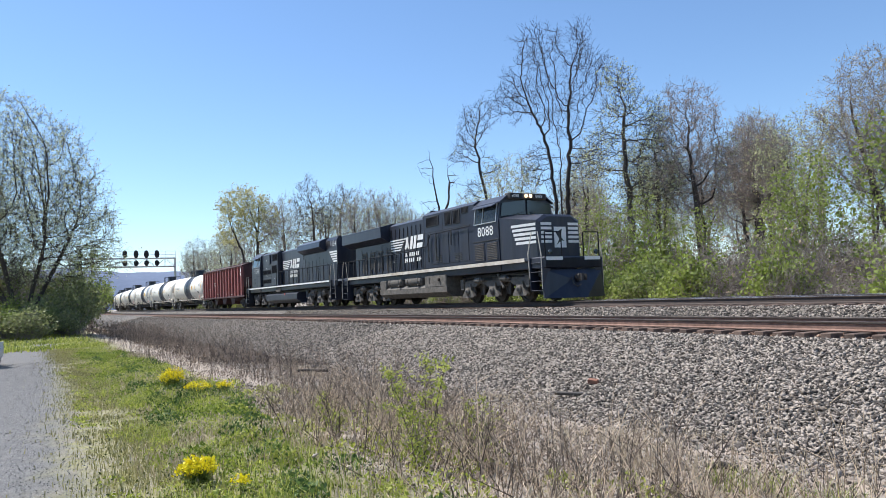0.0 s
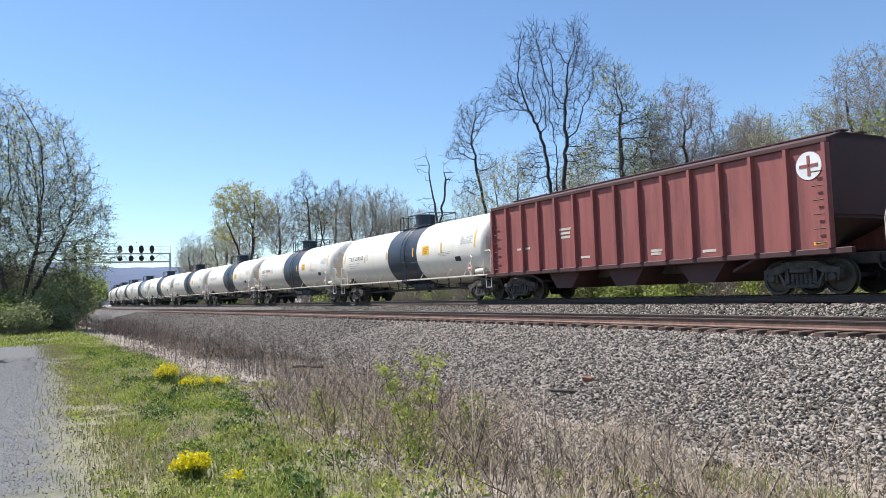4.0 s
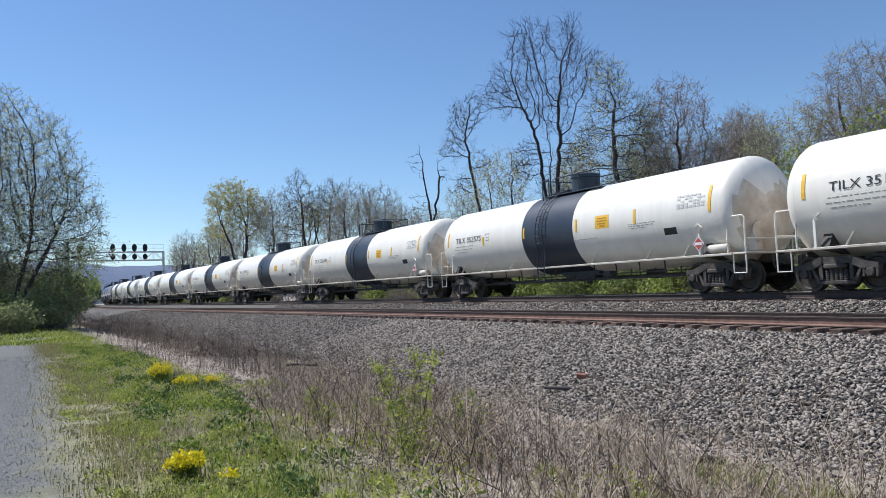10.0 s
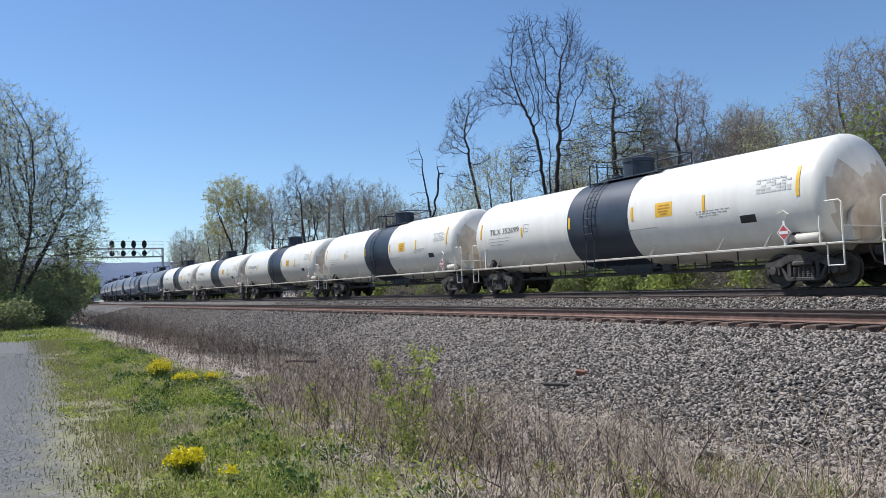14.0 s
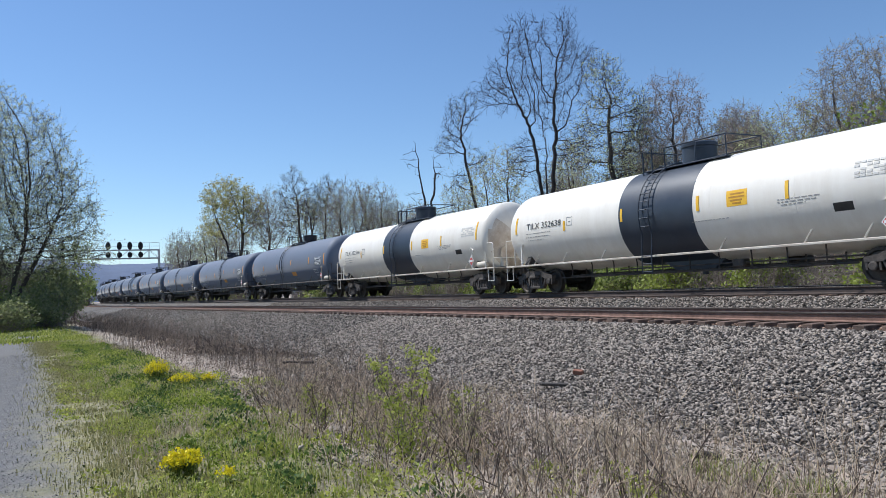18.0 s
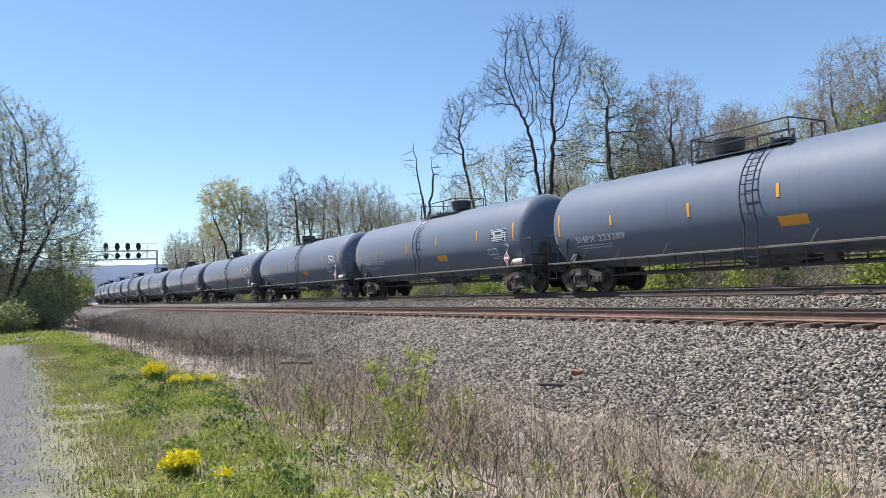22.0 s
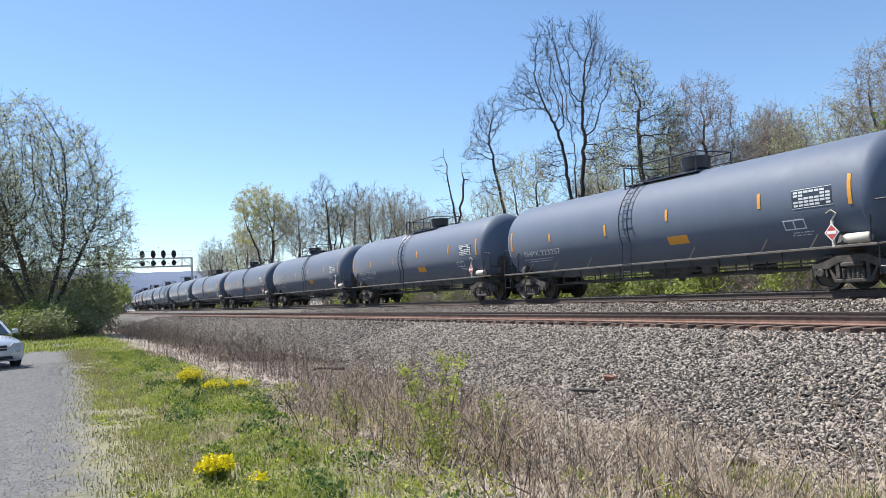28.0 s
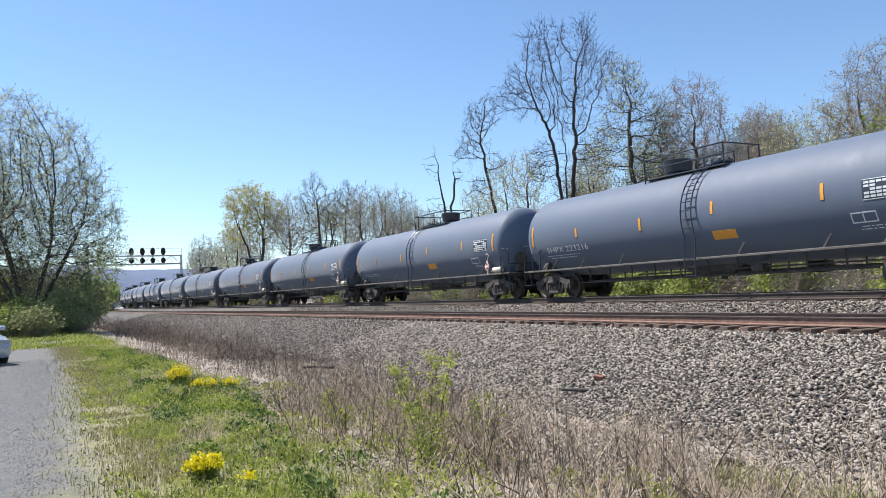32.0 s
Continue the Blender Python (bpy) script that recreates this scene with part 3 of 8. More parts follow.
def truck(parent, x):
    """A two-axle freight truck."""
    t = part("truck", BOLSTER, None, parent, "dusty cast-iron two-axle truck", at=(x, 0, 0))
    for s in (-1, 1):
        part("side_frame", SIDE_FRAME, None, t, at=(0, 0.99 * s, 0))
    for dx in (-0.57, 0.57):
        part("brake_beam", BRAKE, None, t, at=(dx, 0, 0))
    for dx in (-0.89, 0.89):
        spin_part(WHEELSET, t, dx, 0.457, WHEELS)
    return t


def coupler_mesh():
    sh = Shape().box(-0.55, 0.16, -0.08, 0.08, 0.80, 0.96, 0.03).box(0.10, 0.40, -0.16, 0.10, 0.74, 1.02, 0.05)
    sh.prism([(0.36, -0.16), (0.50, -0.14), (0.52, -0.02), (0.44, 0.02), (0.36, -0.04)], 'z', 0.74, 1.02)
    sh.prism([(0.36, 0.10), (0.46, 0.14), (0.44, 0.20), (0.34, 0.16)], 'z', 0.76, 1.0)
    sh.tube([(0.1, -0.3, 0.9), (0.25, -0.34, 0.62), (0.45, -0.30, 0.52), (0.55, -0.22, 0.58)], 0.028, 6)
    return sh.mesh("coupler", IRON)


COUPLER = coupler_mesh()

# ---- tank cars ----
TR, TZ, TL, TH = 1.57, 2.40, 7.90, 8.55      # radius, axis height, half length of the barrel, half length to the heads


def tank_profile(r=TR, x0=-TL, x1=TL, heads=True):
    prof = []
    if heads:
        for i in range(11):
            a = math.pi / 2 * (1 - i / 10)
            prof.append((-TL - (TH - TL) * math.sin(a), max(0.01, r * math.cos(a))))
    prof += [(x0 + (x1 - x0) * i / 6, r) for i in range(1 if heads else 0, 6 if heads else 7)]
    if heads:
        for i in range(11):
            a = math.pi / 2 * i / 10
            prof.append((TL + (TH - TL) * math.sin(a), max(0.01, r * math.cos(a))))
    return prof


def seam_meshes(material):
    out = []
    for x in (-TL + 0.02, -4.7, -2.45, 2.0, 4.7, TL - 0.02):
        out.append(Shape().lathe([(x - 0.012, TR + 0.001), (x, TR + 0.005), (x + 0.012, TR + 0.001)], 'x', (0, 0, TZ), 56, cap=False).mesh("weld_seam", material, True))
    return out


TANK_MESH = {}


def tank_meshes(kind):
    if kind in TANK_MESH:
        return TANK_MESH[kind]
    white = kind != "grey"
    mid = 0.7 if kind == "white_centred" else 0.0
    paint = WHITE if white else GREY
    trim = SILL if white else BAND
    M = {}
    M["shell"] = Shape().lathe(tank_profile(), 'x', (0, 0, TZ), 72).mesh("tank_shell", paint, True)
    if white:
        M["shell"].materials.append(WHITE_DIRT)
        for f in M["shell"].polygons:
            c = f.center
            if c.x > 8.22 + 0.05 * math.sin(7 * c.z) and c.z < TZ + 0.55 + 0.2 * math.sin(5 * c.y):
                f.material_index = 1
    M["seam"] = seam_meshes(paint)
    if white:
        M["band"] = Shape().lathe([(-1.75 + 0.45 * mid, TR - 0.002), (-1.75 + 0.45 * mid, TR + 0.006), (1.37 + 0.85 * mid, TR + 0.006), (1.37 + 0.85 * mid, TR - 0.002)], 'x', (0, 0, TZ), 72, cap=False).mesh("painted_band", BAND, True)
    # ladder on both sides
    sh = Shape()
    lx = -0.52 + 1.6 * mid
    for s in (-1, 1):
        for dx in (-0.21, 0.21):
            pts = [(lx + dx, s * 1.62, 0.55), (lx + dx, s * 1.62, 1.0)]
            for i in range(12):
                a = radians(-22 + 100 * i / 11)
                pts.append((lx + dx, s * (TR + 0.11) * math.cos(a), TZ + (TR + 0.11) * math.sin(a)))
            sh.tube(pts, 0.022, 5)
        for i in range(13):
            z = 0.6 + 0.25 * i
            if i < 3:
                y, zz = 1.62, z
            else:
                a = radians(-22 + 100 * (i - 2) / 11)
                y, zz = (TR + 0.11) * math.cos(a), TZ + (TR + 0.11) * math.sin(a)
            sh.tube([(lx - 0.21, s * y, zz), (lx + 0.21, s * y, zz)], 0.015, 5)
    M["ladder"] = sh.mesh("ladder", BAND if white else BLACK)
    # top platform with railing
    sh = Shape()
    sh.box(-1.30, 2.05, -0.78, 0.78, 3.86, 3.90, 0.01)
    M["platform"] = sh.mesh("platform", BAND if white else BLACK)
    rails = [Shape().tube([(-1.3, -0.78, 3.50), (-1.3, -0.78, 4.54), (-0.9, -0.78, 4.56), (-0.9, -0.78, 3.50)], 0.026, 6),
             Shape().tube([(-0.35, -0.78, 3.8), (-0.35, -0.78, 4.52), (2.05, -0.78, 4.52), (2.05, -0.78, 3.86)], 0.024, 6),
             Shape().tube([(0.9, -0.78, 3.9), (0.9, -0.78, 4.52)], 0.024, 6),
             Shape().tube([(-1.3, 0.78, 3.5), (-1.3, 0.78, 4.54), (2.05, 0.78, 4.54), (2.05, 0.78, 3.5)], 0.024, 6),
             Shape().tube([(-1.3, 0.78, 4.22), (2.05, 0.78, 4.22)], 0.02, 6),
             Shape().tube([(-1.3, -0.78, 4.54), (-1.3, 0.78, 4.54)], 0.022, 6),
             Shape().tube([(2.05, -0.78, 4.52), (2.05, 0.78, 4.54)], 0.022, 6)]
    M["railing"] = [r.mesh("railing", BAND if white else BLACK) for r in rails]
    sh = Shape().lathe([(3.80, 0.53), (4.42, 0.53), (4.45, 0.56), (4.55, 0.56), (4.58, 0.52), (4.61, 0.3), (4.62, 0.02)] if white else [(3.80, 0.36), (4.02, 0.36), (4.08, 0.44), (4.46, 0.49), (4.48, 0.44), (4.50, 0.02)], 'z', (0.38 - 0.3 * mid if white else 1.3, 0, 0), 32)
    M["dome"] = sh.mesh("valve_housing", BAND if white else BLACK, True)
    sh = Shape().lathe([(3.8, 0.26), (4.02, 0.26), (4.05, 0.33), (4.10, 0.33), (4.12, 0.28), (4.13, 0.02)], 'z', (-0.62, 0.1, 0), 20)
    for k in range(6):
        a = k * math.pi / 3
        sh.box(-0.62 + 0.30 * math.cos(a) - 0.03, -0.62 + 0.30 * math.cos(a) + 0.03, 0.1 + 0.30 * math.sin(a) - 0.03, 0.1 + 0.30 * math.sin(a) + 0.03, 4.02, 4.18, 0.01)
    M["manway"] = sh.mesh("manway", BAND if white else BLACK)
    # side running rail with its brackets
    for key, s in (("sill_near", -1), ("sill_far", 1)):
        sh = Shape().box(-8.2, 8.2, s * 1.50 - 0.03, s * 1.50 + 0.03, 1.05, 1.12, 0.012)
        for x in (-6.6, -4.9, -2.8, 2.2, 4.85, 6.4):
            sh.tube([(x, s * 1.50, 1.10), (x + 0.16, s * 1.38, 1.45)], 0.026, 5)
        M[key] = sh.mesh("side_rail", SILL if white else IRON_GREY)
    # belly outlet, stub sills, end platforms
    sh = Shape().prism([(-1.0, 0.95), (1.6, 0.95), (1.1, 0.62), (-0.4, 0.62)], 'y', -0.45, 0.45).lathe([(0.45, 0.10), (0.62, 0.10)], 'z', (0.35, 0, 0), 12)
    M["outlet"] = sh.mesh("bottom_outlet", BAND if white else IRON)
    for s in (-1, 1):
        sh = Shape()
        x0, x1 = sorted((s * 5.6, s * 8.55))
        sh.box(x0, x1, -0.28, 0.28, 0.82, 1.08, 0.03)
        for y in (-1, 1):
            sh.prism([(y * 0.28, 0.9), (y * 1.42, 1.05), (y * 1.42, 1.15), (y * 1.1, 1.7), (y * 0.8, 1.35), (y * 0.28, 1.1)], 'x', s * 7.2 - 0.12, s * 7.2 + 0.12)
        M["stub_a" if s < 0 else "stub_b"] = sh.mesh("stub_sill", IRON)
    sh = Shape()
    for x0, x1, y, z, r in ((-5.8, 5.8, -0.80, 0.56, 0.028), (-5.8, 5.8, 0.55, 0.66, 0.025), (-2.6, 6.0, -0.80, 0.74, 0.024), (-5.9, 5.9, -0.30, 0.62, 0.035)):
        sh.tube([(x0, y, z), (x1, y, z)], r, 6)
    for k in range(10):
        x = -5.2 + 1.13 * k
        sh.tube([(x, -0.80, 0.55), (x, -0.80, 0.95), (x + 0.06, -0.90, 1.12)], 0.024, 5)
        sh.tube([(x + 0.2, -0.30, 0.60), (x + 0.2, -0.30, 0.98)], 0.028, 5)
    sh.lathe([(3.0, 0.02), (3.0, 0.2), (3.6, 0.2), (3.6, 0.02)], 'x', (0, 0.5, 0.72), 14)
    sh.box(2.1, 2.5, -0.9, -0.6, 0.62, 0.84, 0.03)
    M["piping"] = sh.mesh("brake_rigging", IRON)
    for key, s in (("end_a", -1), ("end_b", 1)):
        sh = Shape().box(*sorted((s * 8.0, s * 8.62)), -1.45, 1.45, 1.06, 1.12, 0.015)
        M[key] = sh.mesh("end_platform", SILL if white else IRON)
        sh = Shape()
        for y in (-1.42, 1.42):
            a, b = s * 7.98, s * 8.58
            sh.tube([(a, y, 1.1), (a, y, 2.05), (a + s * 0.06, y, 2.14), (b - s * 0.06, y, 2.14), (b, y, 2.08), (b, y, 1.1)], 0.024, 6)
            sh.tube([(b, y, 1.08), (b, y, 0.55), (b - s * 0.42, y, 0.55), (b - s * 0.42, y, 1.08)], 0.022, 6)
        sh.tube([(s * 8.58, -1.42, 1.5), (s * 8.58, 1.42, 1.5)], 0.02, 6)
        M["grab_" + key] = sh.mesh("grab_rail", WHITE if white else BLACK)
    sh = Shape()
    sh.box(7.02, 7.10, -1.53, -1.49, 1.08, 1.75, 0.008)
    sh.tube([(7.06, -1.53, 1.75), (7.2, -1.53, 1.92), (7.06, -1.53, 2.02), (6.92, -1.53, 1.95)], 0.02, 5)
    M["bracket"] = sh.mesh("placard_bracket", WHITE if white else SILL)
    sh = Shape()
    sh.box(-7.42, -7.34, -1.53, -1.49, 1.08, 1.8, 0.008)
    sh.tube([(-7.38, -1.53, 1.8), (-7.24, -1.50, 1.95), (-7.38, -1.50, 2.05), (-7.5, -1.50, 1.98)], 0.02, 5)
    M["bracket_rear"] = sh.mesh("placard_bracket", WHITE if white else BLACK)
    sh = Shape().prism([(6.86, 1.45), (7.06, 1.22), (7.26, 1.45), (7.06, 1.68)], 'y', -1.555, -1.54)
    M["placard"] = sh.mesh("placard", STRIPE)
    sh = Shape().prism([(6.89, 1.45), (7.06, 1.26), (7.23, 1.45), (7.06, 1.64)], 'y', -1.560, -1.556)
    M["placard_face"] = sh.mesh("placard_face", PLACARD)
    sh = Shape().box(6.93, 7.19, -1.565, -1.561, 1.41, 1.49)
    M["placard_bar"] = sh.mesh("placard_bar", STRIPE)
    sh = Shape().lathe([(7.22, 0.02), (7.24, 0.10), (7.30, 0.13), (7.86, 0.13), (7.92, 0.10), (7.94, 0.02)], 'x', (0, -1.32, 1.27), 16)
    M["cylinder"] = sh.mesh("brake_cylinder", SILL, True)
    # brake gear on the front end
    sh = Shape().lathe([(-0.05, 0.02), (-0.05, 0.03), (0.0, 0.30), (0.03, 0.30), (0.03, 0.26), (0.0, 0.02)], 'x', (8.5, -0.7, 1.7), 18)
    sh.box(8.2, 8.5, -0.85, -0.55, 1.15, 1.9, 0.03)
    M["hand_brake"] = sh.mesh("hand_brake", WHITE_DIRT if white else IRON)
    # markings
    yz = [(-7.6, 2.35, 3.0), (-4.6, 2.25, 2.6), (-1.62, 2.28, 2.7), (1.57, 2.28, 2.72), (4.5, 2.28, 2.75), (7.54, 2.35, 3.15)] if white else \
         [(-7.70, 2.05, 2.85), (-4.94, 2.22, 2.55), (-1.6, 2.15, 2.55), (1.42, 2.35, 2.72), (4.96, 2.3, 2.72), (7.62, 2.1, 2.85)]
    M["reflectors"] = [decal(x - 0.05, x + 0.05, a, b, TR, TZ, 0.014).mesh("reflector", YELLOW if white else ORANGE) for x, a, b in yz]
    M["panel"] = (decal(2.6, 3.28, 2.28, 2.72, TR, TZ) if white else decal(1.3, 2.14, 1.56, 1.84, TR, TZ)).mesh("warning_panel", YELLOW if white else ORANGE)
    if white:
        bars = Shape()
        for z, x0, x1 in ((2.62, 2.72, 3.18), (2.53, 2.68, 3.2), (2.44, 2.72, 3.12), (2.36, 2.8, 3.08)):
            d = decal(x0, x1, z - 0.022, z + 0.022, TR, TZ, 0.009, 1)
            bars.add(d.v, d.f)
        M["panel_bars"] = bars.mesh("panel_print", surf("faded_print", (0.42, 0.20, 0.02), (0.5, 0.25, 0.03), 9.0, 0.6))
    ink = surf("faded_black_print", (0.24, 0.23, 0.22), (0.38, 0.37, 0.35), 9.0, 0.6) if white else MARK_GREY
    bars = Shape()
    rows = [(2.30, -6.95, -5.45), (2.17, -7.0, -5.5), (2.05, -6.9, -5.9)] if white else [(1.60, -7.0, -5.0), (1.50, -6.8, -5.2)]
    rows += [(1.98, 1.3, 2.6)] if white else []
    rows += [(2.28, 4.2, 5.4), (2.21, 4.2, 5.3), (2.14, 4.3, 5.0)] if white else [(1.5, 5.8, 6.4), (1.42, 5.75, 6.3)]
    for z, x0, x1 in rows:
        x = x0
        while x < x1:
            w = random.uniform(0.05, 0.18)
            d = decal(x, min(x + w, x1), z - 0.011, z + 0.011, TR, TZ, 0.006, 1)
            bars.add(d.v, d.f)
            x += w + 0.05
    M["stencil"] = bars.mesh("stencil", ink)
    bars = Shape()
    x0, z0 = (6.3, 2.55) if white else (6.05, 2.20)
    for i in range(5):
        for j in range(7):
            if random.random() < 0.8:
                d = decal(x0 + 0.155 * j, x0 + 0.155 * j + 0.125, z0 + 0.085 * i, z0 + 0.085 * i + 0.055, TR, TZ, 0.010, 1)
                bars.add(d.v, d.f)
    M["data_panel"] = None if white else decal(x0 - 0.05, x0 + 1.1, z0 - 0.05, z0 + 0.445, TR, TZ, 0.004, 4).mesh("data_panel", BAND)
    if not white:
        for d in (decal(x0 - 0.05, x0 + 1.1, z0 - 0.05, z0 - 0.035, TR, TZ, 0.010, 1), decal(x0 - 0.05, x0 + 1.1, z0 + 0.43, z0 + 0.445, TR, TZ, 0.006, 1),
                  decal(x0 - 0.05, x0 - 0.035, z0 - 0.05, z0 + 0.445, TR, TZ, 0.006, 1), decal(x0 + 1.085, x0 + 1.1, z0 - 0.05, z0 + 0.445, TR, TZ, 0.006, 1)):
            bars.add(d.v, d.f)
    M["data"] = bars.mesh("data_table", surf("pale_grey_print", (0.52, 0.50, 0.46), (0.62, 0.60, 0.55), 9.0, 0.6) if white else MARK_GREY)
    box = Shape()
    for d in ((decal(5.7, 6.2, 1.80, 2.02, TR, TZ),) if white else (decal(5.6, 6.25, 1.60, 1.63, TR, TZ, 0.006, 1), decal(5.6, 6.25, 1.85, 1.88, TR, TZ, 0.006, 1), decal(5.6, 5.63, 1.6, 1.88, TR, TZ, 0.006, 1), decal(6.22, 6.25, 1.6, 1.88, TR, TZ, 0.006, 1), decal(5.9, 5.93, 1.6, 1.88, TR, TZ, 0.006, 1))):
        box.add(d.v, d.f)
    M["chalk"] = box.mesh("consolidated_stencil", MARK_BLACK if white else MARK_GREY)
    mini = Shape()
    for d in (decal(-4.46, -4.445, 2.42, 2.72, TR, TZ, 0.010, 1), decal(-4.165, -4.15, 2.42, 2.72, TR, TZ, 0.010, 1), decal(-4.46, -4.15, 2.42, 2.435, TR, TZ, 0.010, 1), decal(-4.46, -4.15, 2.705, 2.72, TR, TZ, 0.010, 1), decal(-4.36, -4.26, 2.54, 2.57, TR, TZ, 0.010, 1)):
        mini.add(d.v, d.f)
    M["mini"] = mini.mesh("test_stencil", ink)
    TANK_MESH[kind] = M
    return M


def tank_car(kind, mark, reverse=False):
    """One tank car, its origin on the rails below its middle, running to +x."""
    white = kind != "grey"
    M = tank_meshes(kind)
    flip = Matrix.Rotation(math.pi, 4, 'Z') if reverse else Matrix.Identity(4)
    car = tagged(new("tank_car"), "white tank car with a black middle band and dome" if white else "dark grey tank car with a top platform and ladder",
                 "tank car", "tank cars of the train")
    shell = part("tank_shell", M["shell"], None, car)
    for w in M["seam"]:
        part("weld_seam", w, None, shell)
    if white:
        part("painted_band", M["band"], None, shell, "black painted middle band")
    pf = part("platform", M["platform"], None, car)
    for r in M["railing"]:
        part("railing", r, None, pf)
    fittings = [pf, part("ladder", M["ladder"], None, car), part("valve_housing", M["dome"], None, car), part("manway", M["manway"], None, car)]
    for o in fittings:
        o.matrix_basis = flip
    part("side_rail", M["sill_near"], None, car)
    part("side_rail", M["sill_far"], None, car)
    part("bottom_outlet", M["outlet"], None, car)
    part("stub_sill", M["stub_a"], None, car)
    part("stub_sill", M["stub_b"], None, car)
    part("brake_rigging", M["piping"], None, car)
    for e in ("end_a", "end_b"):
        p = part("end_platform", M[e], None, car)
        part("grab_rail", M["grab_" + e], None, p)
    part("hand_brake", M["hand_brake"], None, car)
    part("brake_cylinder", M["cylinder"], None, car, "pale brake cylinder on the end platform")
    b = part("placard_bracket", M["bracket"], None, car)
    part("placard", M["placard"], None, b, "red and white diamond hazard placard")
    part("placard_face", M["placard_face"], None, b)
    part("placard_bar", M["placard_bar"], None, b)
    part("placard_bracket", M["bracket_rear"], None, car)
    for r in M["reflectors"]:
        part("reflector", r, None, shell, "yellow reflective strip" if white else "orange reflective strip")
    part("warning_panel", M["panel"], None, shell, "yellow printed panel" if white else "orange panel")
    if white:
        part("panel_print", M["panel_bars"], None, shell)
    for key, nm in (("stencil", "stencil"), ("data", "data_table"), ("chalk", "consolidated_stencil")) + ((("mini", "test_stencil"),) if white else ()):
        tagged(part(nm, M[key], None, shell), kind="stuff")
    if not white:
        part("data_panel", M["data_panel"], None, shell, "dark data panel ruled in white")
    if mark:
        h = 0.23 if white else 0.22
        me = lettering(mark, h, MARK_BLACK if white else MARK_GREY, "car_mark")
        w = max(v.co.x for v in me.vertices)
        want = 2.12 if white else 2.5
        for v in me.vertices:
            v.co.x *= want / w
        part("car_mark", wrap(me, TR, TZ, 2.46 if white else 1.74, -6.9), None, shell, "black car mark and number" if white else "white car mark and number")
    for s in (-1, 1):
        truck(car, 7.2 * s)
        c = part("coupler", COUPLER, None, car, at=(8.44 * s, 0, 0))
        if s < 0:
            c.rotation_euler = (0, 0, math.pi)
    return car


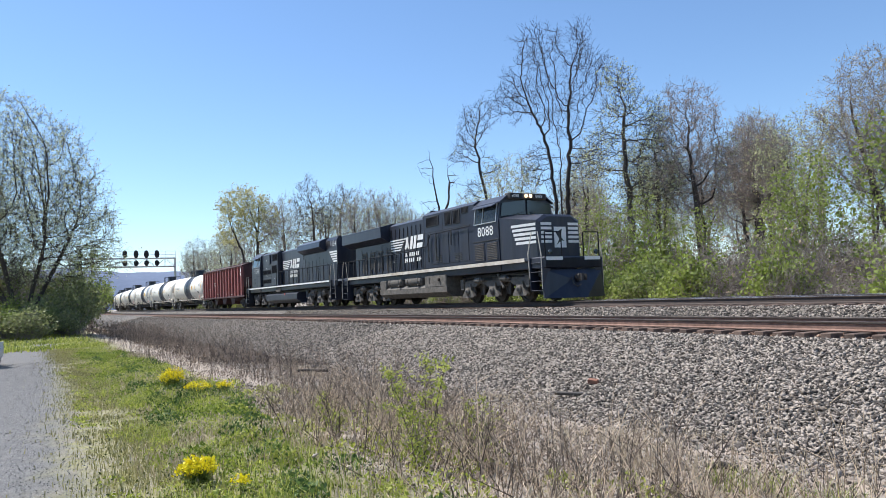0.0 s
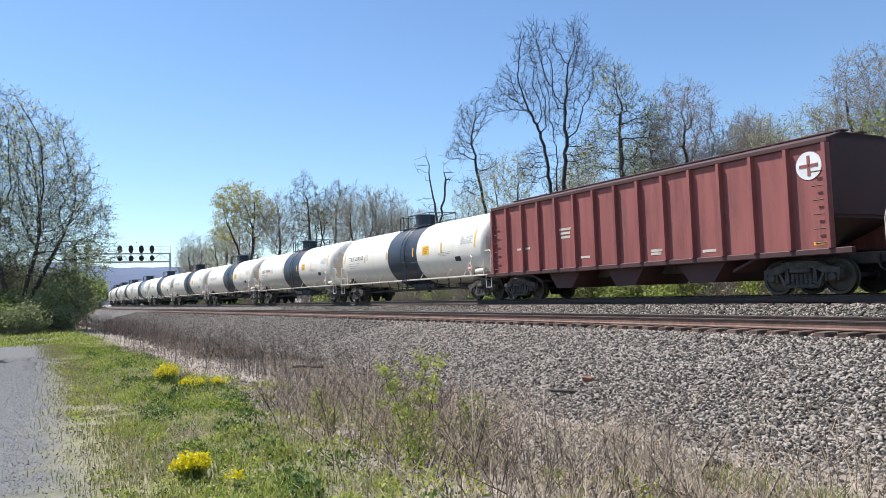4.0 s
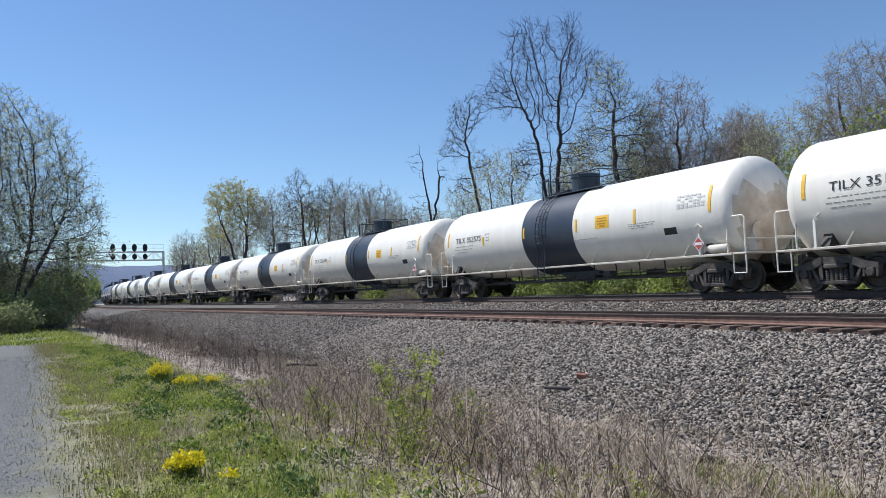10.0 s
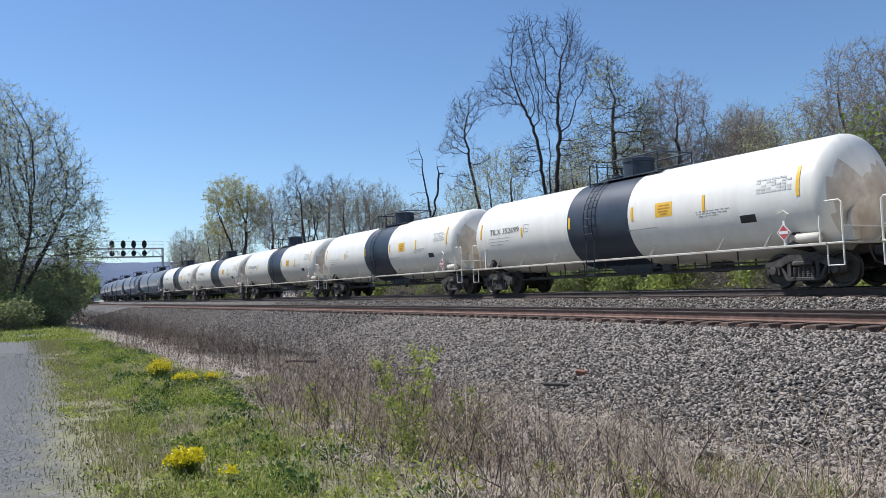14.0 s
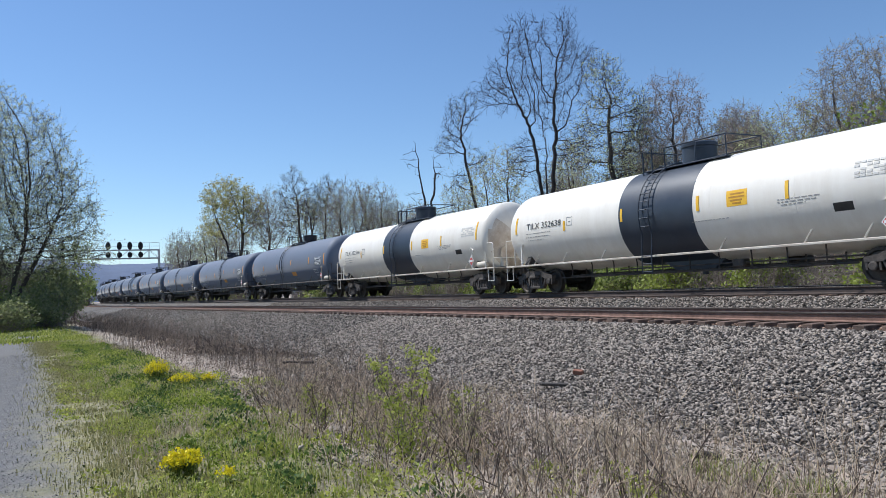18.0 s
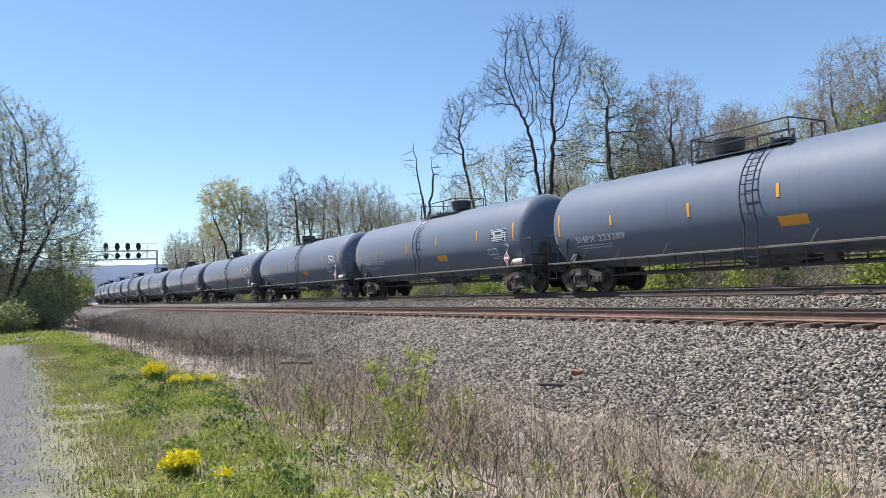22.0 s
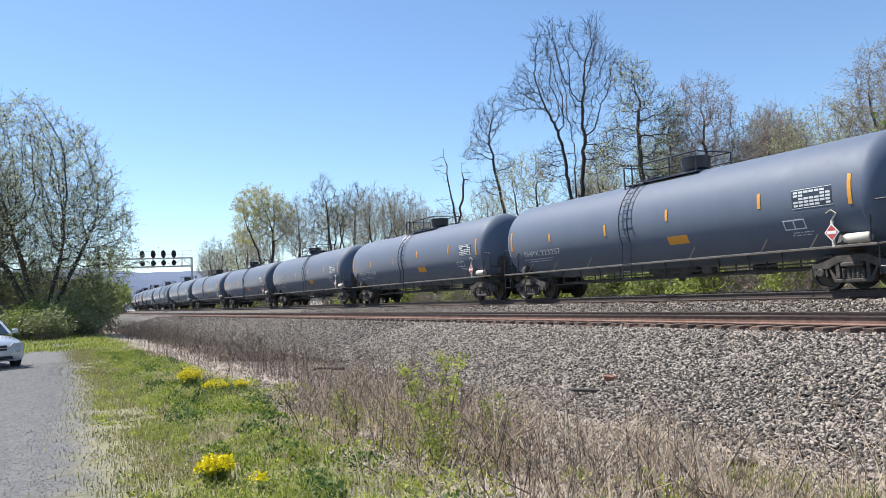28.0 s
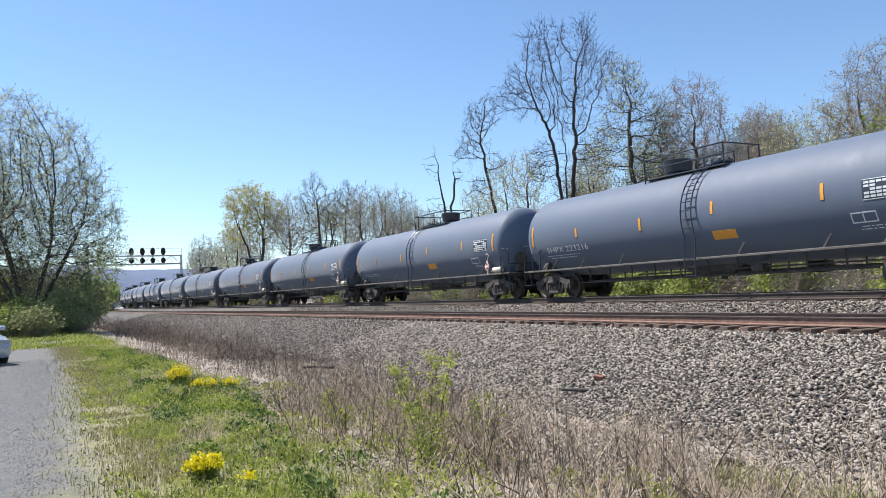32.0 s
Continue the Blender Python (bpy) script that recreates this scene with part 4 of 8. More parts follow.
# ---- locomotives ----
def loco_truck(parent, x, iron):
    """A three-axle locomotive truck: frame, pedestals, journal boxes, brake gear, dampers and springs."""
    sh = Shape().box(-2.45, 2.45, -0.9, 0.9, 0.70, 0.86, 0.03).box(-0.35, 0.35, -1.0, 1.0, 0.84, 1.2, 0.05)
    t = part("truck", sh, IRON, parent, "three-axle truck with dusty cast frame", at=(x, 0, 0))
    for s in (-1, 1):
        y0, y1 = sorted((s * 0.98, s * 1.12))
        fr = Shape().prism([(-2.75, 0.78), (-2.45, 0.70), (-1.55, 0.74), (-1.30, 0.86), (-0.80, 0.86), (-0.55, 0.72), (0.55, 0.72), (0.80, 0.86), (1.30, 0.86), (1.55, 0.74), (2.45, 0.70), (2.75, 0.78),
                            (2.75, 0.98), (1.5, 1.06), (0.7, 0.98), (-0.7, 0.98), (-1.5, 1.06), (-2.75, 0.98)], 'y', y0, y1)
        part("side_frame", fr, iron, t)
        for ax in (-2.07, 0.0, 2.07):
            y2, y3 = sorted((s * 1.04, s * 1.20))
            pd = Shape().prism([(ax - 0.22, 0.88), (ax + 0.22, 0.88), (ax + 0.27, 0.60), (ax + 0.50, 0.34), (ax + 0.46, 0.26), (ax - 0.46, 0.26), (ax - 0.50, 0.34), (ax - 0.27, 0.60)], 'y', y2, y3)
            part("pedestal", pd, iron, t)
            j = Shape().lathe([(s * 1.18, 0.02), (s * 1.18, 0.17), (s * 1.25, 0.16), (s * 1.29, 0.09), (s * 1.29, 0.02)], 'y', (ax, 0, 0.53), 16)
            box_ = part("journal_box", j, iron, t)
            part("bearing_cap", Shape().lathe([(s * 1.288, 0.02), (s * 1.288, 0.075), (s * 1.31, 0.06), (s * 1.31, 0.02)], 'y', (ax, 0, 0.53), 12), SIGNAL, box_)
            for dx in (-0.36, 0.36):
                prof = [(0.38 + 0.035 * i, 0.05 + 0.014 * (i % 2)) for i in range(13)]
                part("coil_spring", Shape().lathe(prof, 'z', (ax + dx, s * 1.02, 0), 8), IRON, t)
        for ax in (-1.05, 1.05):
            c = Shape().lathe([(-0.26, 0.02), (-0.26, 0.13), (0.16, 0.13), (0.20, 0.07), (0.34, 0.05), (0.34, 0.02)], 'x', (ax, s * 1.20, 1.02), 14)
            part("brake_cylinder", c, iron, t, smooth=True)
            part("brake_hanger", Shape().prism([(ax - 0.10, 0.92), (ax + 0.10, 0.92), (ax + 0.05, 0.34), (ax - 0.12, 0.34)], 'y', *sorted((s * 0.90, s * 0.98))), IRON, t)
            part("brake_shoe", Shape().prism([(ax - 0.50, 0.66), (ax - 0.40, 0.70), (ax - 0.36, 0.40), (ax - 0.46, 0.36)], 'y', *sorted((s * 0.70, s * 0.86))), IRON, t)
            part("frame_rib", Shape().box(ax - 0.32, ax + 0.32, *sorted((s * 1.12, s * 1.16)), 0.88, 0.96, 0.015), iron, t)
        for dx in (-2.62, 2.62):
            part("end_bracket", Shape().prism([(dx - 0.16, 1.10), (dx + 0.16, 1.10), (dx + 0.12, 0.62), (dx - 0.12, 0.62)], 'y', *sorted((s * 1.06, s * 1.18))), iron, t)
            part("sand_pipe", Shape().tube([(dx, s * 1.0, 1.2), (dx, s * 0.95, 0.6), (dx - 0.16 * (1 if dx > 0 else -1), s * 0.78, 0.14)], 0.028, 6), IRON, t)
        part("damper", Shape().tube([(0.55, s * 1.22, 1.22), (0.95, s * 1.22, 0.62)], 0.055, 8), iron, t)
        part("air_pipe", Shape().tube([(-2.6, s * 1.14, 1.10), (-1.2, s * 1.16, 1.18), (0.0, s * 1.15, 1.12), (1.2, s * 1.16, 1.18), (2.6, s * 1.14, 1.10)], 0.018, 5), IRON, t)
    for ax in (-2.07, 0.0, 2.07):
        spin_part(WHEELSET_LOCO, t, ax, 0.53, WHEELS_LOCO)
    return t


def both(name, boxes, material, parent, d=0.02, c=0.006):
    """Raised panels, one part for each side; boxes of x0, x1, z0, z1, y."""
    for s in (-1, 1):
        sh = Shape()
        for x0, x1, z0, z1, y in boxes:
            sh.box(x0, x1, *sorted((s * y, s * (y + d))), z0, z1, c)
        last = part(name, sh, material, parent)
    return last


def locomotive(length, number, x_cab0, x_cab1, wide_flare, second):
    """A six-axle road switcher, origin on the rails below its middle, cab towards +x."""
    h = length / 2
    lo = tagged(new("locomotive"), "black diesel freight locomotive with white stripes and lettering, running second" if second else "black diesel freight locomotive with a lit headlight, leading the train",
                "locomotive", "locomotives of the train")
    deck = 1.70
    f0, f1 = -h + 0.55, h - 0.55
    sh = Shape().box(f0, f1, -1.40, 1.40, 1.30, deck, 0.03)
    sh.box(f0 + 0.4, f1 - 0.4, -0.5, 0.5, 0.95, 1.32, 0.04)
    frame_ = part("underframe", sh, BLACK, lo)
    for s in (-1, 1):
        st = Shape().box(f0 + 1.1, f1 - 1.2, *sorted((s * 1.535, s * 1.545)), deck - 0.10, deck + (0.0 if second else 0.05))
        part("sill_stripe", st, STRIPE if second else SILL, lo, "white sill stripe")
        wk = Shape().box(f0 + 0.8, f1 - 0.9, *sorted((s * 0.9, s * 1.535)), deck - 0.08, deck + 0.03, 0.01)
        part("walkway", wk, BLACK, lo)
    # fuel tank
    tx0, tx1 = (-4.9, 2.8) if not second else (-2.9, 4.8)
    top = 0.98 if not second else 1.12
    sh = Shape().prism([(-1.30, top), (1.30, top), (1.46, top - 0.14), (1.46, 0.58), (1.08, 0.34), (-1.08, 0.34), (-1.46, 0.58), (-1.46, top - 0.14)], 'x', tx0, tx1)
    part("fuel_tank", sh, DUSTY if not second else BLACK, lo, "dusty fuel tank" if not second else "black fuel tank")
    if not second:
        for x0, x1, z1 in ((tx0 + 0.02, tx0 + 0.85, 1.36), (tx1 - 2.25, tx1 - 0.02, 1.44)):
            part("fuel_block", Shape().box(x0, x1, -1.47, 1.47, top - 0.16, z1, 0.05), DUSTY, lo, "dusty upper fuel tank block")
        for s in (-1, 1):
            for x, w in ((-3.0, 0.92), (-0.78, 0.98)):
                r = Shape().lathe([(x - w, 0.02), (x - w + 0.03, 0.19), (x - w + 0.12, 0.27), (x + w - 0.12, 0.27), (x + w - 0.03, 0.19), (x + w, 0.02)], 'x', (0, s * 1.22, 1.22), 20)
                tank = part("air_reservoir", r, DUSTY, lo, "dusty grey air reservoir tank", smooth=True)
                for dx in (-0.55, 0.55):
                    part("strap", Shape().lathe([(x + dx - 0.03, 0.272), (x + dx - 0.03, 0.282), (x + dx + 0.03, 0.282), (x + dx + 0.03, 0.272)], 'x', (0, s * 1.22, 1.22), 20, cap=False), IRON, tank)
                part("drain_valve", Shape().tube([(x + 0.5, s * 1.44, 1.02), (x + 0.62, s * 1.50, 0.96), (x + 0.72, s * 1.50, 1.04)], 0.04, 6), IRON, lo)
            part("fuel_filler", Shape().lathe([(s * 1.46, 0.02), (s * 1.46, 0.09), (s * 1.56, 0.08), (s * 1.56, 0.02)], 'y', (tx1 - 0.7, 0, 1.2), 12), IRON, lo)
            part("sight_glass", Shape().box(tx1 - 1.75, tx1 - 1.70, *sorted((s * 1.47, s * 1.485)), 1.02, 1.34, 0.008), SIGNAL, lo)
            part("underside_pipe", Shape().tube([(tx0 - 0.6, s * 1.30, 1.38), (tx0 + 1.2, s * 1.36, 1.52), (tx1 - 2.6, s * 1.36, 1.52), (tx1 + 0.5, s * 1.30, 1.42)], 0.035, 6), IRON, lo)
    else:
        for s in (-1, 1):
            part("tool_box", Shape().box(1.0, 2.2, *sorted((s * 1.2, s * 1.47)), 1.22, 1.60, 0.03), DUSTY, lo, "dusty grey box over the fuel tank")
            part("fuel_filler", Shape().box(-0.2, 0.0, *sorted((s * 1.46, s * 1.50)), 0.92, 1.10, 0.01), PLACARD, lo, "red fuel filler")
            part("underside_pipe", Shape().tube([(tx0 - 0.6, s * 1.30, 1.40), (tx1 + 0.6, s * 1.30, 1.40)], 0.035, 6), IRON, lo)
    for x in (-h + 4.4, h - 4.75):
        loco_truck(lo, x, IRON_GREY if second else DUSTY)
    # long hood
    hood_back = -h + 1.55
    hw = 0.92
    prof = [(-hw, deck), (-hw, 4.15), (-hw + 0.18, 4.42), (hw - 0.18, 4.42), (hw, 4.15), (hw, deck)]
    sh = Shape().prism(prof, 'x', hood_back, x_cab0)
    hood = part("long_hood", sh, BLACK, lo)
    x = hood_back + 0.35
    k = 0
    while x < x_cab0 - 0.9:
        both("hood_door", [(x, x + 0.66, deck + 0.12, 3.25 if k % 4 else 3.45, hw)], BLACK, hood, 0.022)
        if k % 3 == 1:
            both("louvre", [(x + 0.1, x + 0.56, 2.1 + 0.11 * j, 2.15 + 0.11 * j, hw + 0.022) for j in range(7)], BLACK, hood, 0.02, 0.004)
        x += 0.74
        k += 1
    # radiator section, flared over the hood's rear
    if not second:
        rx0, rx1 = -h + 0.75, -4.5
        sh = Shape().prism([(-0.93, 3.55), (-1.50, 3.82), (-1.50, 4.42), (-0.7, 4.62), (0.7, 4.62), (1.50, 4.42), (1.50, 3.82), (0.93, 3.55)], 'x', rx0, rx1)
        part("radiator", sh, BLACK, lo, "wide overhanging radiator housing")
        x = rx1
        sh = Shape().prism([(-0.94, 3.3), (-0.94, 4.40), (-0.70, 4.55), (0.70, 4.55), (0.94, 4.40), (0.94, 3.3)], 'x', rx1, rx1 + 4.9)
        part("engine_hood", sh, BLACK, lo)
        sh = Shape().prism([(-1.30, 1.72), (-1.36, 1.8), (-1.36, 4.45), (-1.1, 4.62), (1.1, 4.62), (1.36, 4.45), (1.36, 1.8), (1.30, 1.72)], 'x', rx1 + 4.9, x_cab0 - 0.02)
        wide = part("auxiliary_cabinet", sh, BLACK, lo)
        g0 = rx1 + 4.9
        for a, b, z0, z1 in ((g0 + 0.4, g0 + 1.7, 3.85, 4.35), (g0 + 2.3, g0 + 2.95, 3.75, 4.4), (g0 + 3.1, g0 + 3.75, 3.75, 4.4), (g0 + 3.9, g0 + 4.5, 4.15, 4.45)):
            both("grille", [(a, b, z0, z1, 1.36)], SIGNAL, wide, 0.025)
            both("grille_slat", [(a + 0.04 + 0.11 * j, a + 0.08 + 0.11 * j, z0 + 0.04, z1 - 0.04, 1.385) for j in range(int((b - a) / 0.11))], RAIL_BLACK, wide, 0.02, 0.004)
        for a, z0, z1 in ((g0 + 0.8, 1.95, 3.4), (g0 + 1.75, 1.95, 3.4), (g0 + 2.7, 1.95, 3.4), (g0 + 3.6, 1.95, 3.4)):
            both("cabinet_door", [(a, a + 0.85, z0, z1, 1.36)], BLACK, wide)
        sh = Shape()
        for s in (-1, 1):
            sh.tube([(g0 - 3.0, s * 1.40, 2.85), (g0 + 0.5, s * 1.44, 2.9), (g0 + 0.95, s * 1.46, 3.45), (x_cab0 - 0.3, s * 1.46, 3.5)], 0.022, 6)
        part("handrail", sh, RAIL_BLACK, lo)
        for a, b in ((x_cab0 - 3.7, x_cab0 - 3.1), (x_cab0 - 1.9, x_cab0 - 1.2)):
            both("louvre", [(a, b, 2.02 + 0.075 * j, 2.06 + 0.075 * j, 1.38) for j in range(5)], SIGNAL, wide, 0.012, 0.003)
        both("panel_seam", [(x, x + 0.022, 1.8, 4.4, 1.36) for x in (g0 + 0.12, g0 + 2.05, x_cab0 - 0.06)] + [(g0 + 0.1, x_cab0 - 0.05, 3.56, 3.58, 1.36)], SIGNAL, wide, 0.006, 0.001)
        both("panel_seam", [(rx1 + 0.30 + 0.50 * k, rx1 + 0.318 + 0.50 * k, 1.9, 4.2, 0.94) for k in range(9)], SIGNAL, hood, 0.028, 0.001)
        both("lift_lug", [(rx1 + 0.5 + 1.6 * k, rx1 + 0.62 + 1.6 * k, 2.35, 2.43, 0.945) for k in range(3)], STRIPE, hood, 0.03, 0.002)
        for k in range(4):
            x = hood_back + 1.3 + 1.15 * k
            both("hood_window", [(x, x + 0.42, 2.15, 3.0, 0.945)], SIGNAL, hood, 0.03, 0.004)
            both("hood_door_frame", [(x - 0.10, x - 0.02, 1.95, 3.15, 0.945), (x + 0.44, x + 0.52, 1.95, 3.15, 0.945), (x - 0.02, x + 0.44, 3.05, 3.15, 0.945)], DUSTY, hood, 0.035, 0.004)
        sh = Shape().tube([(rx1 + 3.6, -0.1, 4.6), (rx1 + 3.6, -0.1, 4.78)], 0.04, 8)
        for k in range(3):
            sh.lathe([(0.0, 0.03), (0.35, 0.05), (0.5, 0.11), (0.52, 0.02)], 'x', (rx1 + 3.45, -0.28 + 0.18 * k, 4.80), 10)
        part("air_horn", sh, SIGNAL, lo)
    else:
        rx0, rx1 = hood_back + 0.1, -3.1
        sh = Shape().prism([(-0.93, 3.75), (-1.46, 4.05), (-1.40, 4.42), (-0.9, 4.66), (0.9, 4.66), (1.40, 4.42), (1.46, 4.05), (0.93, 3.75)], 'x', rx0 + 1.9, rx1)
        part("radiator", sh, BLACK, lo, "flared radiator housing")
        sh = Shape().prism([(-0.96, 2.9), (-0.96, 4.40), (-0.85, 4.6), (0.85, 4.6), (0.96, 4.40), (0.96, 2.9)], 'x', hood_back - 0.05, rx0 + 1.9)
        back = part("rear_hood", sh, BLACK, lo)
        both("louvre", [(hood_back + 1.15, hood_back + 1.85, 4.05 + 0.08 * j, 4.08 + 0.08 * j, 0.96) for j in range(5)], IRON, back, 0.015, 0.003)
        sh = Shape().prism([(-0.95, 3.0), (-0.95, 4.34), (-0.6, 4.5), (0.6, 4.5), (0.95, 4.34), (0.95, 3.0)], 'x', rx1, x_cab0 - 4.3)
        part("engine_hood", sh, BLACK, lo)
        sh = Shape().prism([(-1.2, 1.72), (-1.28, 1.8), (-1.28, 4.35), (-1.0, 4.52), (1.0, 4.52), (1.28, 4.35), (1.28, 1.8), (1.2, 1.72)], 'x', x_cab0 - 4.3, x_cab0 - 0.02)
        wide = part("auxiliary_cabinet", sh, BLACK, lo)
        for a, b, z0, z1 in ((x_cab0 - 2.45, x_cab0 - 0.35, 1.98, 2.36), (x_cab0 - 2.45, x_cab0 - 0.35, 2.72, 3.12), (x_cab0 - 4.05, x_cab0 - 2.75, 2.75, 3.42), (x_cab0 - 4.2, x_cab0 - 3.0, 3.72, 4.30)):
            both("grille", [(a, b, z0, z1, 1.28)], SIGNAL, wide)
            both("grille_slat", [(a + 0.03 + 0.10 * j, a + 0.065 + 0.10 * j, z0 + 0.05, z1 - 0.05, 1.30) for j in range(int((b - a) / 0.10))], RAIL_BLACK, wide, 0.02, 0.004)
        both("panel_seam", [(x, x + 0.02, 1.8, 4.3, 1.28) for x in (x_cab0 - 2.6, x_cab0 - 4.25)] + [(x_cab0 - 2.6, x_cab0 - 0.1, z, z + 0.02, 1.28) for z in (2.54, 3.30)], SIGNAL, wide, 0.006, 0.001)
        both("blower_box", [(x_cab0 - 2.5, x_cab0 - 1.9, 3.55, 4.32, 1.28)], BLACK, wide, 0.10, 0.02)
        both("notice", [(x_cab0 - 1.4, x_cab0 - 1.25, z, z + 0.07, 1.282) for z in (2.58, 3.2, 3.85)] + [(x_cab0 - 3.5, x_cab0 - 3.35, 2.3, 2.37, 1.282)], STRIPE, wide, 0.005, 0.001)
        sh = Shape().tube([(rx1 + 1.6, 0.0, 4.5), (rx1 + 1.6, 0.0, 4.80)], 0.05, 8)
        for k in range(3):
            sh.lathe([(0.0, 0.03), (0.35, 0.05), (0.5, 0.11), (0.52, 0.02)], 'x', (rx1 + 1.4 - 0.5 * (k % 2), -0.2 + 0.2 * k, 4.84), 10)
        part("air_horn", sh, SIGNAL, lo)
    # cab
    cz = 4.60
    sh = Shape().prism([(-1.42, deck - 0.35), (-1.46, deck), (-1.46, 3.45), (-1.34, 4.28), (-0.95, 4.52), (0.95, 4.52), (1.34, 4.28), (1.46, 3.45), (1.46, deck), (1.42, deck - 0.35)], 'x', x_cab0, x_cab1)
    cab = part("cab", sh, BLACK, lo)
    sh = Shape().prism([(-1.42, 4.26), (-1.0, 4.54), (1.0, 4.54), (1.42, 4.26), (1.40, 4.31), (1.0, cz), (-1.0, cz), (-1.40, 4.31)], 'x', x_cab0 - 0.05, x_cab1 + 0.12)
    part("cab_roof", sh, BLACK, lo)
    for s in (-1, 1):
        wn = Shape()
        for a, b in ((x_cab0 + 0.15, x_cab0 + 0.75), (x_cab0 + 0.82, x_cab1 - 0.18)):
            vs = [(a, s * 1.462, 3.50), (b, s * 1.462, 3.50), (b, s * 1.36, 4.22), (a, s * 1.36, 4.22)]
            wn.add(vs + [(p[0], p[1] - s * 0.03, p[2]) for p in vs], [(0, 1, 2, 3), (7, 6, 5, 4), (0, 4, 5, 1), (1, 5, 6, 2), (2, 6, 7, 3), (3, 7, 4, 0)])
        w = part("side_window", wn, GLASS, cab)
        fr = Shape()
        for a in (x_cab0 + 0.12, x_cab0 + 0.785, x_cab1 - 0.17):
            fr.tube([(a, s * 1.475, 3.46), (a, s * 1.372, 4.24)], 0.028, 4)
        for z, y in ((3.47, 1.475), (4.235, 1.372)):
            fr.tube([(x_cab0 + 0.12, s * y, z), (x_cab1 - 0.17, s * y, z)], 0.028, 4)
        part("window_frame", fr, GALV, cab)
        sv = Shape().add([(x_cab0 + 0.1, s * 1.37, 4.27), (x_cab1 - 0.15, s * 1.37, 4.27), (x_cab1 - 0.15, s * 1.62, 4.12), (x_cab0 + 0.1, s * 1.62, 4.12),
                          (x_cab0 + 0.1, s * 1.37, 4.30), (x_cab1 - 0.15, s * 1.37, 4.30), (x_cab1 - 0.15, s * 1.62, 4.15), (x_cab0 + 0.1, s * 1.62, 4.15)],
                         [(0, 1, 2, 3), (4, 7, 6, 5), (0, 4, 5, 1), (1, 5, 6, 2), (2, 6, 7, 3), (3, 7, 4, 0)])
        part("sun_visor", sv, BLACK, cab)
    if not second:
        for a, b in ((x_cab0 + 0.12, x_cab0 + 0.86), (x_cab0 + 1.14, x_cab0 + 1.90)):
            both("cab_grille", [(a - 0.05, b + 0.05, 1.80, 2.62, 1.46)], BLACK, cab, 0.02)
            both("grille_slat", [(a, b, 1.86 + 0.075 * j, 1.90 + 0.075 * j, 1.48) for j in range(10)], IRON, cab, 0.018, 0.004)
        both("cab_ledge", [(x_cab0 + 0.02, x_cab1 - 0.02, 2.68, 2.72, 1.46)], SIGNAL, cab, 0.03, 0.004)
    else:
        both("louvre", [(x_cab0 + 1.35, x_cab0 + 1.75, 2.05 + 0.08 * j, 2.09 + 0.08 * j, 1.46) for j in range(6)], SIGNAL, cab, 0.015, 0.003)
        both("panel_seam", [(x_cab0 + 0.95, x_cab0 + 0.97, 1.8, 3.4, 1.46), (x_cab0 + 0.04, x_cab1 - 0.05, 2.66, 2.68, 1.46)], SIGNAL, cab, 0.006, 0.001)
    # nose
    n0, n1 = x_cab1, h - 1.35
    sh = Shape()
    vs = []
    for x, w, z0, zs, zt in ((n0, 1.42, deck, 3.58, 3.72), (n0 + (n1 - n0) * 0.35, 1.36, deck, 3.46, 3.64), (n1 - 0.12, 1.08, deck, 3.28, 3.52), (n1, 0.98, deck + 0.05, 3.18, 3.42)):
        vs += [(x, -w, z0), (x, -w, zs), (x, -w * 0.62, zt), (x, w * 0.62, zt), (x, w, zs), (x, w, z0)]
    fs = [(i * 6 + k, i * 6 + k + 1, (i + 1) * 6 + k + 1, (i + 1) * 6 + k) for i in range(3) for k in range(5)]
    fs += [(0, 1, 2, 3, 4, 5), (23, 22, 21, 20, 19, 18), (0, 5, 11, 6), (6, 11, 17, 12), (12, 17, 23, 18)]
    sh.add(vs, fs)
    nose = part("nose", sh, BLACK, lo)
    # windscreens on the cab front
    for s in (-1, 1):
        vs = [(n0 + 0.02, s * 0.05, 3.78), (n0 + 0.02, s * 1.34, 3.68), (n0 + 0.02, s * 1.26, 4.24), (n0 + 0.02, s * 0.05, 4.40)]
        sh = Shape().add(vs + [(p[0] + 0.03, p[1], p[2]) for p in vs], [(0, 1, 2, 3), (7, 6, 5, 4), (0, 4, 5, 1), (1, 5, 6, 2), (2, 6, 7, 3), (3, 7, 4, 0)])
        part("windscreen", sh, GLASS, cab)
        part("wiper", Shape().tube([(n0 + 0.07, s * 0.75, 3.72), (n0 + 0.07, s * 0.20, 3.86)], 0.015, 4), SIGNAL, cab)
    # number boards and headlight over the windscreens
    sh = Shape().box(n0 - 0.15, n0 + 0.22, -1.0, 1.0, 4.42, 4.68, 0.04)
    head = part("headlight_housing", sh, IRON_GREY, lo)
    for y in (-0.12, 0.12):
        sh = Shape().lathe([(n0 + 0.20, 0.02), (n0 + 0.24, 0.085), (n0 + 0.25, 0.085), (n0 + 0.255, 0.02)], 'x', (0, y, 4.55), 14)
        part("headlight", sh, LAMP if not second else GLASS, head, "lit round headlight" if not second else "unlit round headlight")
    for s in (-1, 1):
        sh = Shape().box(n0 + 0.215, n0 + 0.232, *sorted((s * 0.3, s * 0.92)), 4.45, 4.65)
        nb = part("number_board", sh, SIGNAL, head)
        me = lettering(number, 0.13, STRIPE, "number_board_figures")
        me.transform(Matrix.Translation((n0 + 0.236, 0.38 if s > 0 else -0.86, 4.485)) @ Matrix.Rotation(radians(90), 4, 'Z'))
        part("number_board_figures", me, None, head)
